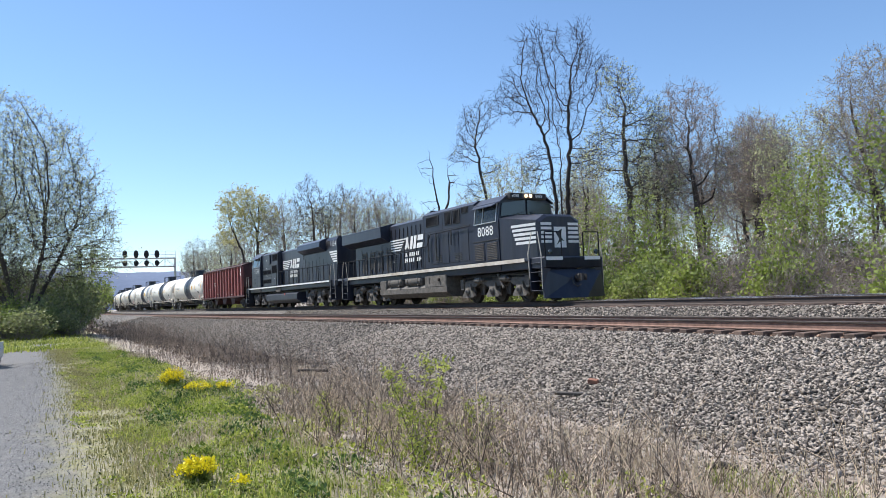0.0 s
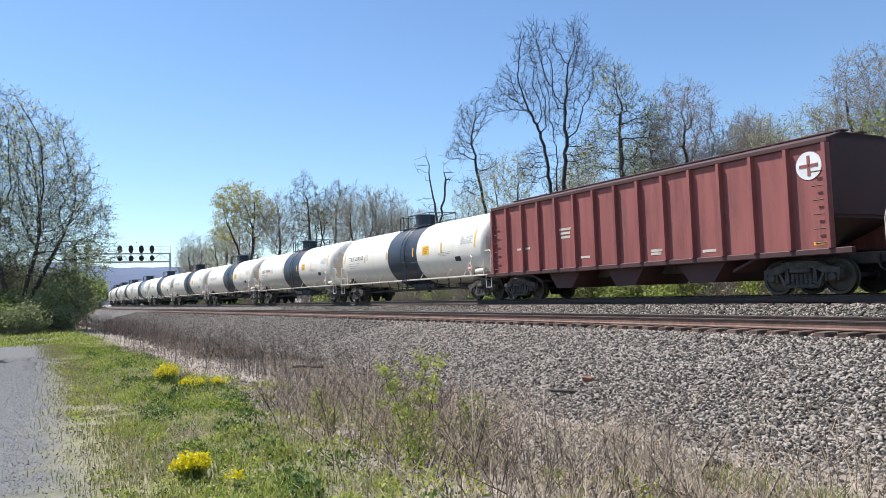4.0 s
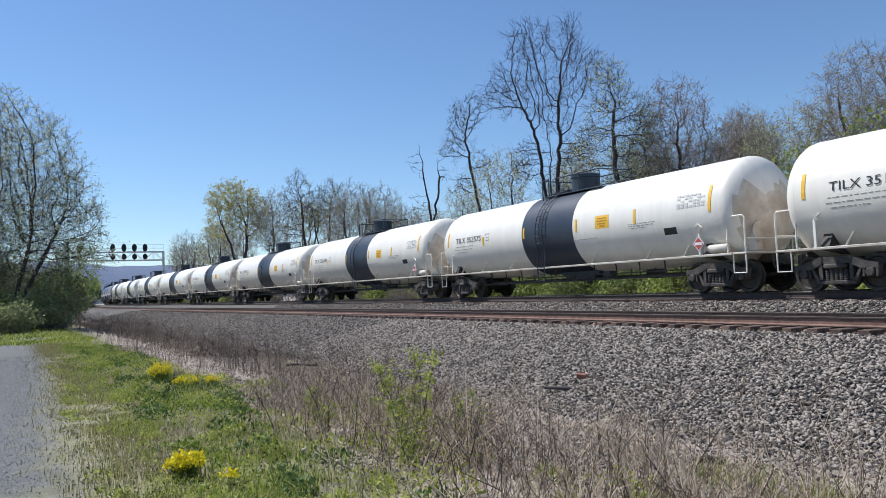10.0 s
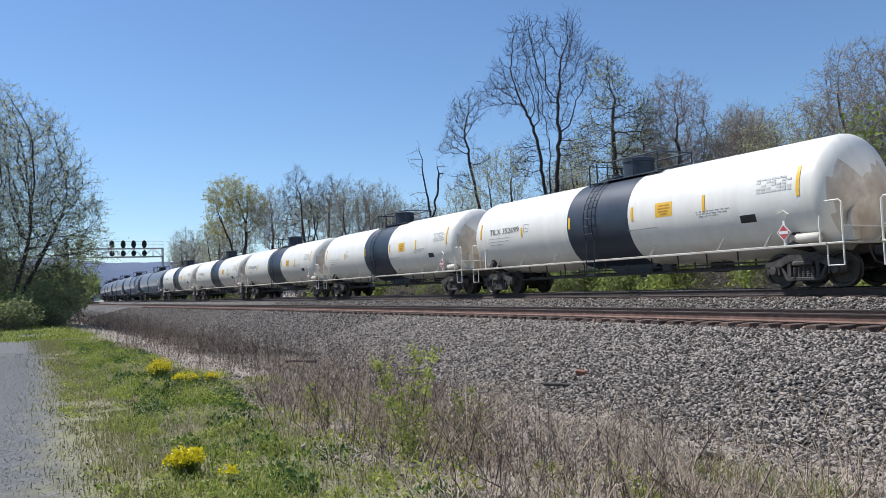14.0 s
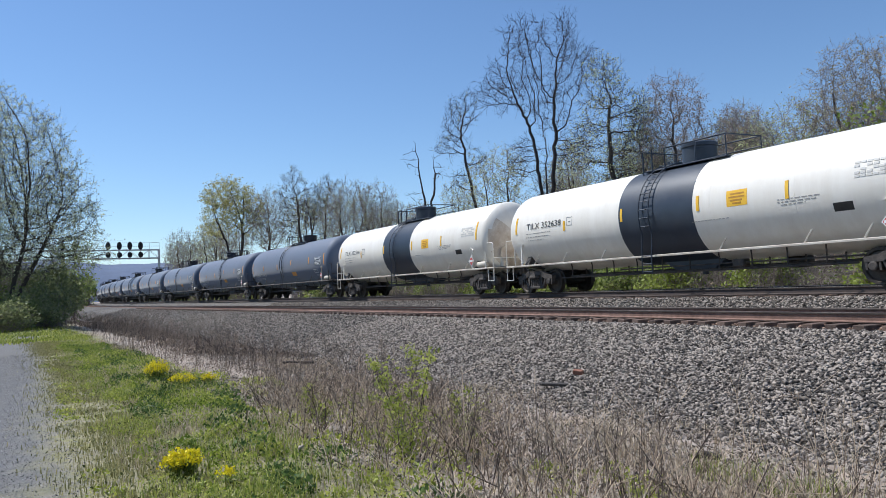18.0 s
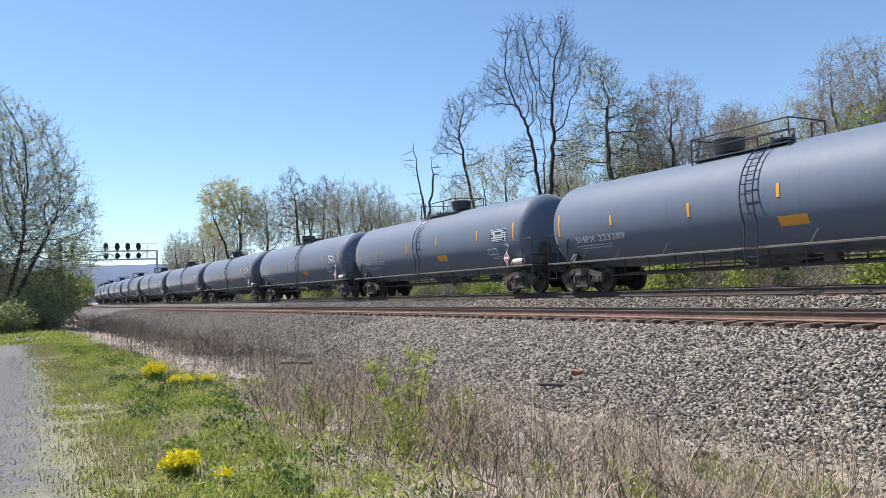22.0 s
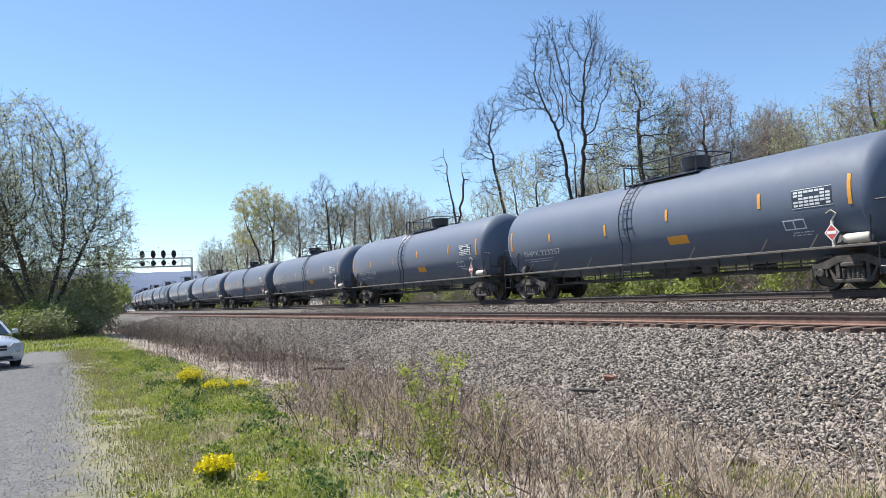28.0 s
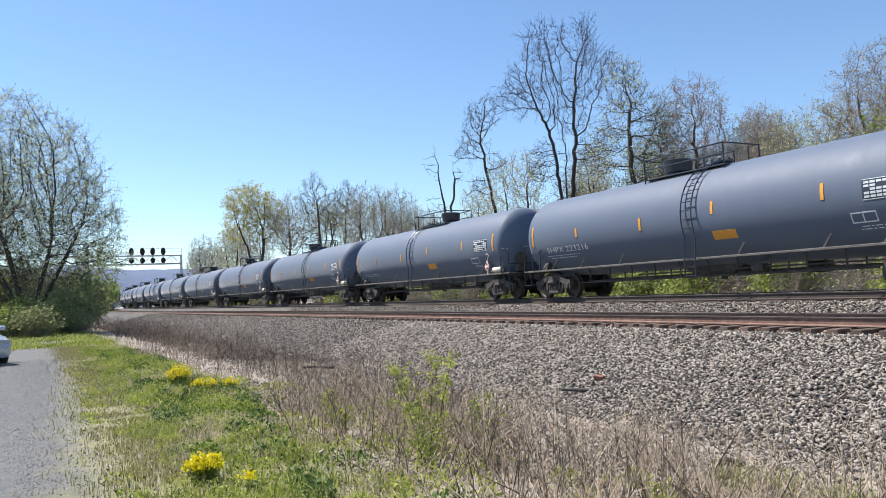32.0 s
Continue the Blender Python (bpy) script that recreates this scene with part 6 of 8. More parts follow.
ROSY = leaf_surf("rosy_bud", (0.36, 0.25, 0.19), (0.50, 0.38, 0.28), 0.3)
TAN = leaf_surf("tan_bud", (0.36, 0.30, 0.17), (0.52, 0.45, 0.27), 0.35)
tree_kind("bare_large", 2, [[(-0.30, 0, -0.2), (-0.40, 0.1, 4), (-0.55, 0, 9.0), (-0.9, 0, 12.5)], [(0.30, 0, -0.2), (0.35, -0.1, 5), (0.45, 0, 9.5), (0.9, 0, 13)], [(0.0, 0.5, -0.2), (0.0, 0.5, 8.0), (0.1, 0.4, 12.5)]],
          [(-2.6, 0, 17.0, 2.0, 2.2, 2.6), (-1.3, 0, 20.3, 2.0, 2.0, 2.2), (1.9, 0, 19.6, 1.7, 2.0, 3.3), (0.4, 0, 15.5, 2.2, 2.2, 3.0), (-4.3, 0, 16.4, 1.4, 1.5, 1.4), (3.4, 0, 18.6, 1.2, 1.4, 1.4), (-1.7, 0.6, 11.0, 1.5, 1.4, 2.0, 10), (2.0, 0, 11.5, 1.5, 1.4, 2.0, 10), (0.2, 0.4, 8.6, 1.3, 1.3, 1.5, 6), (-0.1, 0.2, 7.5, 1.1, 1.1, 5.0, 22), (2.9, 0, 16.8, 1.0, 1.5, 1.5)],
          1500, 0.36, 0.42, 0.175, bark=DARK_BARK, twigs=3, twig=0.013, long=0.8, wob=0.20, lift=0.08, shell=0.6)
tree_kind("bare_slim", 39, [[(0.4, 0, -0.2), (0.2, 0, 5), (-0.7, 0, 10), (-1.3, 0, 14)]],
          [(-2.0, 0, 17.0, 1.5, 1.6, 2.6), (-3.0, 0, 15.0, 1.3, 1.4, 1.5), (-0.6, 0, 18.3, 1.2, 1.4, 2.2), (-0.1, 0, 13.4, 1.3, 1.3, 1.4), (-1.9, 0, 11.5, 1.2, 1.0, 0.9, 3)], 650, 0.40, 0.46, 0.155, bark=DARK_BARK, twigs=3, twig=0.014, long=0.7, wob=0.24, leaf=0.06, leaf_mat=LEAF_PALE)
tree_kind("snag", 21, [[(0, 0, -0.2), (0.1, 0, 5), (0.0, 0, 9), (-0.6, 0, 13), (-0.9, 0, 16.4)], [(0.05, 0, 8.0), (0.9, 0, 11.5), (0.9, 0, 14.6)]],
          [(-1.4, 0, 14.4, 1.0, 0.8, 1.8), (1.3, 0, 13.8, 0.9, 0.9, 1.6), (-1.4, 0, 10.4, 1.2, 0.7, 0.9)], 90, 0.45, 0.6, 0.13, bark=DARK_BARK, twigs=1, twig=0.02, long=0.6, wob=0.3)
tree_kind("leafing", 39, [[(0, 0, -0.2), (-0.1, 0, 5), (-0.3, 0, 10.5), (-0.2, 0, 13)]],
          [(-0.6, 0, 14.2, 1.6, 1.8, 2.7), (1.4, 0, 12.0, 1.7, 1.8, 2.6), (-1.7, 0, 10.5, 1.6, 1.7, 2.4), (0.6, 0, 8.4, 2.2, 2.0, 1.8), (2.3, 0, 8.5, 1.4, 1.5, 1.6)], 1000, 0.38, 0.44, 0.20, leaf=0.42, leaf_mat=LEAF_PALE, size=0.075, bark=BARK, twigs=4, long=0.75, wob=0.28)
tree_kind("leafing_slim", 5, [[(-0.2, 0, -0.2), (-0.6, 0, 4), (-1.0, 0, 8)], [(0.2, 0, -0.2), (0.6, 0.3, 5), (0.9, 0.2, 8.5)]],
          [(-1.3, 0, 10.6, 1.8, 1.9, 2.9), (1.2, 0, 11.0, 1.7, 1.9, 2.8), (0, 0, 7.0, 2.6, 2.2, 2.0)], 800, 0.40, 0.48, 0.14, leaf=0.6, leaf_mat=LEAF_PALE, size=0.085, twigs=3, long=0.75, wob=0.2)
tree_kind("budding", 23, [[(0, 0, -0.2), (0.2, 0, 4), (0.1, 0, 7.5)]],
          [(0, 0, 11.4, 2.4, 2.4, 3.6), (-1.2, 0, 9.0, 1.9, 2.0, 2.4), (1.4, 0, 8.8, 1.9, 2.0, 2.4)], 1000, 0.38, 0.44, 0.20, leaf=0.40, leaf_mat=ROSY, size=0.06, twigs=4, long=0.7, wob=0.2)
tree_kind("tan_round", 61, [[(0, 0, -0.2), (0.1, 0, 3), (-0.9, 0, 7)], [(0.1, 0, 2.4), (1.2, 0, 7.4)]],
          [(0, 0, 10.6, 3.9, 3.4, 4.2), (-1.6, 0, 9.0, 2.8, 2.8, 3.0), (1.9, 0, 9.4, 2.6, 2.8, 3.2)], 1500, 0.40, 0.48, 0.22, leaf=0.42, leaf_mat=TAN, size=0.07, twigs=4, long=0.8, wob=0.15, lift=0.12)
tree_kind("yellow_crown", 19, [[(-0.1, 0, -0.2), (-0.4, 0, 5), (-1.4, 0, 10)], [(0.2, 0, 1.0), (0.8, 0, 6), (1.2, 0, 11)]],
          [(-1.2, 0, 15.8, 3.9, 3.5, 4.2), (1.8, 0, 14.5, 3.0, 3.0, 4.0), (-3.0, 0, 12.6, 2.2, 2.4, 2.6)], 900, 0.55, 0.66, 0.22, leaf=2.2, leaf_mat=LEAF_YELLOW, size=0.13, twigs=3, twig=0.018, long=1.0, wob=0.18)
tree_kind("bare_round", 27, [[(0, 0, -0.2), (0.2, 0, 4), (-0.5, 0, 7.0)], [(0.1, 0, 2.6), (1.0, 0.2, 6.8)]],
          [(0, 0, 11.4, 3.4, 3.2, 4.4), (-1.8, 0, 9.4, 2.3, 2.4, 3.0), (2.0, 0, 9.7, 2.3, 2.4, 3.0)], 900, 0.46, 0.56, 0.17, leaf=0.20, leaf_mat=LEAF_PALE, size=0.09, twigs=4, twig=0.016, long=0.95, wob=0.16, lift=0.14)
tree_kind("bare_upright", 28, [[(0, 0, -0.2), (0.1, 0, 5), (-0.5, 0, 10), (-0.7, 0, 14)], [(0.1, 0, 4.5), (1.3, 0, 9.5), (1.6, 0, 12)]],
          [(-1.2, 0, 14.4, 2.3, 2.4, 3.6), (1.6, 0, 12.8, 2.0, 2.2, 3.2), (-1.9, 0, 10.2, 1.8, 2.0, 2.2)], 700, 0.46, 0.56, 0.17, leaf=0.10, leaf_mat=LEAF_PALE, size=0.09, bark=BARK, twigs=4, twig=0.016, long=0.9, wob=0.2, lift=0.12)
tree_kind("young_green", 41, [[(0, 0, -0.1), (-0.4, 0, 2.4)], [(0.1, 0, -0.1), (0.5, 0.2, 2.6)], [(0, 0.1, -0.1), (0.1, -0.3, 3.0)]],
          [(0, 0, 4.4, 1.7, 1.6, 2.5), (0, 0, 2.6, 1.5, 1.5, 1.4)], 260, 0.32, 0.5, 0.06, leaf=1.1, leaf_mat=LEAF, size=0.085, twigs=3, twig=0.008, long=0.5)
_fan = [[(0.35 * math.cos(k * 1.05), 0.35 * math.sin(k * 1.05), -0.2), (0.9 * math.cos(k * 1.05), 0.9 * math.sin(k * 1.05), 2.2), (2.5 * math.cos(k * 1.05), 2.3 * math.sin(k * 1.05), 5.6)] for k in range(6)]
tree_kind("spreading", 10, _fan, [(-1.4, 0, 9.8, 6.4, 6.0, 6.6), (0.6, 0, 6.8, 5.8, 5.2, 3.8), (2.9, 0, 8.2, 3.2, 3.6, 4.2), (3.9, 0, 5.0, 2.7, 3.0, 1.5), (-4.5, 0, 8.0, 4.5, 4.5, 4.5)], 3800, 0.44, 0.48, 0.20, leaf=0.75, leaf_mat=LEAF_GREY, size=0.075, bark=BARK, twigs=4, twig=0.011, long=0.85, droop=0.05, wob=0.09, lift=0.05, shell=0.36)


def bush_kind(name, seed, radius, height, stems, leaves, leaf_mat, size, shell=0.55):
    rng = np.random.default_rng(seed)
    segs, ends = [], []
    for k in range(stems):
        a = rng.uniform(0, 2 * math.pi)
        q = rng.uniform(0.1, 1.0) ** 0.6
        p = np.array([rng.normal(0, radius * 0.25), rng.normal(0, radius * 0.25), -0.1])
        e = np.array([math.cos(a) * radius * q, math.sin(a) * radius * q, height * (1 - 0.55 * q * q) * rng.uniform(0.55, 1.05)])
        m = (p + e) / 2 + rng.normal(0, 0.12 * radius, 3) + np.array([0, 0, 0.12 * height])
        segs += [(*p, *m, 0.022, 0.014), (*m, *e, 0.014, 0.005)]
        for _ in range(4):
            f = e + (m - e) * rng.uniform(0, 0.8)
            g = f + rng.normal(0, 0.22 * radius, 3) + np.array([0, 0, 0.1 * height])
            segs.append((*f, *g, 0.008, 0.004))
            ends += [g, (f + g) / 2]
        ends += [e, (m + e) / 2]
    ends = np.array(ends)
    V, F = prisms(segs, 3)
    stems_me = soup("branches", V, F, TWIG)
    leaf_me = None
    if leaves:
        pts = ends[rng.integers(0, len(ends), leaves)] + rng.normal(0, 0.10 * radius + 0.05, (leaves, 3))
        pts[:, 2] = np.abs(pts[:, 2])
        V, F = leaf_quads(pts, size, rng, 0.1)
        leaf_me = soup("foliage", V, F, leaf_mat)
    TREES[name] = (stems_me, leaf_me)


def plant_bush(kind, x, y, scale, turn, label, group="", high=1.0):
    b = tagged(new("bush"), label, "bush", group)
    s, l = TREES[kind]
    tagged(part("branch_work", s, None, b), kind="stuff")
    if l:
        tagged(part("foliage", l, None, b), kind="stuff")
    b.location = (x, y, float(ground_z(x, y)) - 0.05)
    b.rotation_euler = (0, 0, radians(turn))
    b.scale = (scale, scale, scale * high)
    return b


bush_kind("green_bush", 31, 1.3, 2.6, 55, 2000, LEAF, 0.10)
bush_kind("dense_bush", 33, 1.6, 2.6, 55, 2200, LEAF_BUSH, 0.11)
bush_kind("dark_bush", 35, 1.8, 2.6, 55, 2000, LEAF_DARK, 0.13)
bush_kind("twiggy", 37, 1.5, 2.8, 90, 260, LEAF_BUSH, 0.08)
bush_kind("bright_bush", 43, 1.35, 2.9, 90, 6500, LEAF, 0.085)
bush_kind("brown_thicket", 39, 1.4, 2.4, 100, 60, STRAW, 0.09)

# the wood behind the train
WOOD = "trees of the wood behind the railway"
FACE = 61.0
plant("tree", "bare_large", -47.2, 34.9, 1.0, FACE, "tall bare tree with two dark trunks behind the tracks", group=WOOD)
plant("tree", "bare_slim", -61.5, 37.5, 1.0, FACE, "slim bare leaning tree behind the tracks", group=WOOD)
plant("tree", "snag", -69.3, 35.7, 1.0, FACE, "dead forked snag with few branches", group=WOOD)
plant("tree", "leafing", -38.9, 34.5, 1.0, FACE, "dark-limbed tree with sparse pale spring leaves", group=WOOD)
plant("tree", "budding", -36.2, 37.4, 1.0, FACE, "round tree with rosy spring buds", group=WOOD)
plant("tree", "tan_round", -26.4, 42.5, 1.0, FACE, "broad round tree with tan spring buds", group=WOOD)
plant("tree", "tan_round", -24.0, 46.1, 0.95, 200, "broad round tree with tan spring buds", group=WOOD)
for _k, _x, _y, _s, _a, _l in (
        ("leafing_slim", -55.5, 35.7, 0.98, 20, "tree with sparse pale spring leaves"), ("leafing_slim", -51.8, 40.9, 1.0, 130, "tree with sparse pale spring leaves"),
        ("leafing_slim", -46.7, 43.8, 1.0, 250, "tree with sparse pale spring leaves"), ("leafing_slim", -64.5, 37.2, 0.86, 300, "tree with sparse pale spring leaves"),
        ("budding", -32.0, 38.4, 0.80, 90, "tree with rosy spring buds"), ("leafing_slim", -29.8, 40.1, 0.86, 10, "tree with pale yellow-green leaves"),
        ("leafing", -42.5, 40.0, 0.88, 200, "tree with sparse pale spring leaves"), ("bare_round", -33.6, 40.5, 0.80, 140, "bare round-crowned tree behind the tracks"),
        ("leafing_slim", -27.8, 36.0, 0.72, 220, "small tree with fresh green leaves"), ("tan_round", -20.5, 41.5, 0.85, 80, "tree with tan spring buds"),
        ("leafing_slim", -17.0, 35.0, 0.82, 120, "tree with fresh green leaves"), ("budding", -12.5, 36.0, 0.9, 250, "tree with rosy spring buds"),
        ("bare_round", -57.0, 44.0, 0.80, 45, "bare round-crowned tree behind the tracks"), ("leafing_slim", -36.0, 43.5, 0.90, 330, "tree with sparse pale spring leaves"),
        ("yellow_crown", -119.0, 27.4, 1.0, FACE, "tree with a yellow-green crown"), ("bare_round", -113.8, 31.3, 1.14, 160, "bare round-crowned tree behind the tracks"),
        ("bare_upright", -106.6, 34.4, 1.08, FACE, "bare upright tree along the tracks"), ("bare_upright", -99.1, 34.7, 0.96, 250, "bare upright tree along the tracks"),
        ("bare_round", -93.2, 36.3, 1.04, FACE, "bare round-crowned tree behind the tracks"), ("bare_round", -89.1, 38.5, 0.98, 200, "bare round-crowned tree behind the tracks"),
        ("leafing_slim", -104.0, 38.0, 1.15, 80, "tree with sparse pale spring leaves"), ("leafing_slim", -112.0, 36.0, 1.2, 180, "tree with sparse pale spring leaves"),
        ("bare_round", -85.2, 39.9, 0.80, 320, "bare round-crowned tree behind the tracks"), ("bare_round", -79.0, 40.0, 0.74, 20, "bare round-crowned tree behind the tracks"),
        ("leafing_slim", -96.0, 42.0, 0.95, 220, "tree with sparse pale spring leaves"), ("leafing_slim", -73.0, 40.0, 0.74, 220, "tree with sparse pale spring leaves"),
        ("bare_round", -148.3, 24.2, 0.92, 100, "bare round-crowned tree beyond the signal bridge"), ("leafing_slim", -135.7, 27.0, 1.06, 40, "tree with sparse pale spring leaves"),
        ("bare_round", -141.0, 29.0, 1.0, 140, "bare round-crowned tree behind the tracks"), ("bare_round", -128.0, 29.5, 0.95, 200, "bare round-crowned tree behind the tracks"),
        ("leafing_slim", -160.0, 29.0, 0.95, 10, "tree with sparse pale spring leaves"), ("bare_round", -175.0, 28.0, 0.9, 10, "bare round-crowned tree beyond the signal bridge")):
    plant("tree", _k, _x, _y, _s, _a, _l, group=WOOD)
plant("tree", "spreading", -58.5, -2.0, 1.0, 91, "broad many-stemmed tree with small pale leaves beside the path")
plant("tree", "spreading", -66.0, -9.0, 0.92, 200, "broad many-stemmed tree with small pale leaves beside the path")
plant("tree", "young_green", -97.0, 3.6, 1.45, 120, "green leafing tree beside the path", squash=1.15)
plant("tree", "young_green", -86.0, 1.6, 0.85, 20, "green leafing tree beside the path", squash=1.3)

_r = random.Random(17)
for i in range(30):
    x = 2.0 - 2.5 * i + _r.uniform(-1.0, 1.0)
    k, lab = _r.choice((("leafing_slim", "slim tree with pale spring leaves deep in the wood"), ("leafing_slim", "slim tree with pale spring leaves deep in the wood"), ("bare_round", "bare tree deep in the wood"), ("budding", "tree with rosy buds deep in the wood")))
    plant("tree", k, x, _r.uniform(40, 54), _r.uniform(0.62, 0.82), _r.uniform(0, 360), lab, group=WOOD)
for i in range(13):
    x = -1.0 - 3.4 * i + _r.uniform(-1.0, 1.0)
    plant("tree", "young_green", x, _r.uniform(27.5, 33), _r.uniform(0.75, 1.2), _r.uniform(0, 360), "young tree with fresh yellow-green leaves behind the tracks", group=WOOD)

# undergrowth behind the train
rnd = random.Random(5)
UNDER = "undergrowth behind the railway"
for i in range(46):
    x = -4.0 - 1.35 * i + rnd.uniform(-0.6, 0.6)
    y = 24.5 + rnd.uniform(0, 2.0) + float(sway(x))
    px = i / 46.0
    if -40 < x < -24:
        kind, lab = rnd.choice((("green_bush", "bush with bright fresh green leaves"), ("dense_bush", "dense green bush behind the tracks"))), ""
        kind, lab = kind
    else:
        kind, lab = rnd.choice((("brown_thicket", "low bare brown thicket"), ("twiggy", "twiggy bush with few leaves"), ("green_bush", "bush with bright fresh green leaves"), ("twiggy", "twiggy bush with few leaves")))
    plant_bush(kind, x, y, rnd.uniform(0.75, 1.15), rnd.uniform(0, 360), lab, UNDER, rnd.uniform(0.7, 1.2))
for i in range(40):
    x = -2.0 - 1.7 * i + rnd.uniform(-0.8, 0.8)
    kind, lab = rnd.choice((("brown_thicket", "tall bare brown thicket"), ("twiggy", "tall twiggy bush with few leaves"), ("green_bush", "tall bush with fresh green leaves")))
    plant_bush(kind, x, 28.5 + rnd.uniform(-0.8, 2.5), rnd.uniform(1.3, 1.9), rnd.uniform(0, 360), lab, UNDER, rnd.uniform(0.8, 1.15))
for i in range(34):
    x = -66.0 - 4.2 * i
    kind, lab = rnd.choice((("twiggy", "twiggy bush with few leaves"), ("dense_bush", "dense green bush behind the tracks"), ("green_bush", "bush with fresh green leaves")))
    plant_bush(kind, x, 25.5 + float(sway(x)) + rnd.uniform(0, 2.5), rnd.uniform(1.2, 1.9), rnd.uniform(0, 360), lab, UNDER)

plant_bush("bright_bush", -29.4, 26.6, 1.0, 40, "dense bush with bright yellow-green leaves", UNDER)
plant_bush("bright_bush", -31.6, 27.2, 0.8, 140, "dense bush with bright yellow-green leaves", UNDER)
for _x in (-21.5, -20.3, -22.6):
    plant_bush("brown_thicket", _x, 26.4, 1.25, 60 * _x, "tall bare brown thicket", UNDER, 1.15)

# bushes beside the path
SIDE = "bushes beside the path"
for x, y, s, k, hgt in ((-46, -4.4, 0.9, "dense_bush", 0.8), (-49, -2.6, 1.0, "green_bush", 0.8), (-52, -1.2, 0.9, "dense_bush", 0.8), (-54, 0.6, 1.0, "dark_bush", 1.1), (-56, -2.2, 1.0, "dense_bush", 1.0), (-60, 0.8, 1.2, "dark_bush", 1.3),
                        (-64, -3.5, 1.9, "twiggy", 1.2), (-67, -1.2, 1.7, "twiggy", 1.2), (-68, -6.0, 1.9, "green_bush", 1.1), (-62, -8.0, 1.8, "twiggy", 1.2), (-72, -3.2, 2.0, "green_bush", 1.1), (-76, -0.6, 1.8, "twiggy", 1.2), (-44, -6.5, 1.0, "green_bush", 1.0), (-50, -7.0, 1.2, "twiggy", 1.1), (-47.5, -1.2, 0.8, "dark_bush", 0.8), (-52, 0.6, 0.7, "dark_bush", 0.8), (-66, -0.5, 1.0, "dark_bush", 1.0), (-72, 0.6, 1.0, "dense_bush", 1.0),
                        (-80, 0.6, 1.1, "dark_bush", 1.0), (-90, 1.0, 1.2, "green_bush", 1.0), (-150, 1.0, 2.6, "green_bush", 1.2), (-158, 3.0, 2.4, "green_bush", 1.2), (-165, 5.5, 2.0, "green_bush", 1.1), (-180, 4.0, 2.6, "dense_bush", 1.2), (-195, 8.0, 2.4, "green_bush", 1.3), (-210, 11.0, 2.4, "green_bush", 1.3), (-215, 6.0, 2.8, "twiggy", 1.4)):
    plant_bush(k, x, y, s, (x * 37 + y * 91) % 360, {"dense_bush": "dense green bush beside the path", "green_bush": "bush with fresh green leaves beside the path", "dark_bush": "dark shaded bush beside the path", "twiggy": "twiggy bush beside the tracks"}[k], SIDE, hgt)

# the far ridge, the blue haze of distance put into its colour
ridge_mat = surf("hazy_ridge", (0.085, 0.115, 0.185), (0.11, 0.145, 0.225), 0.01, 0.95, fine=0.06)
_t = np.linspace(0, 1, 140)
_rx, _ry = -3300 + 500 * _t, -1500 + 4200 * _t
_rz = 165 + 14 * np.sin(_t * 9.0 + 0.6) + 9 * np.sin(_t * 23.0) + 3 * np.sin(_t * 71.0) + 1.5 * np.sin(_t * 190.0)
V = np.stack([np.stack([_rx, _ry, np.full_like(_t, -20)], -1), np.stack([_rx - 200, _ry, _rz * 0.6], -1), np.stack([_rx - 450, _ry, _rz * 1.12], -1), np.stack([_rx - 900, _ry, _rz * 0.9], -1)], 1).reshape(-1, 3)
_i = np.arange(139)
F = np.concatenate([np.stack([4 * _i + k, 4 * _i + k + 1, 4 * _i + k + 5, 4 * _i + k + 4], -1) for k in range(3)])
tagged(new("ridge_backdrop", soup("ridge", V, F, ridge_mat, True)), "long wooded ridge on the horizon, tinted blue as by haze", "ridge", kind="structure")


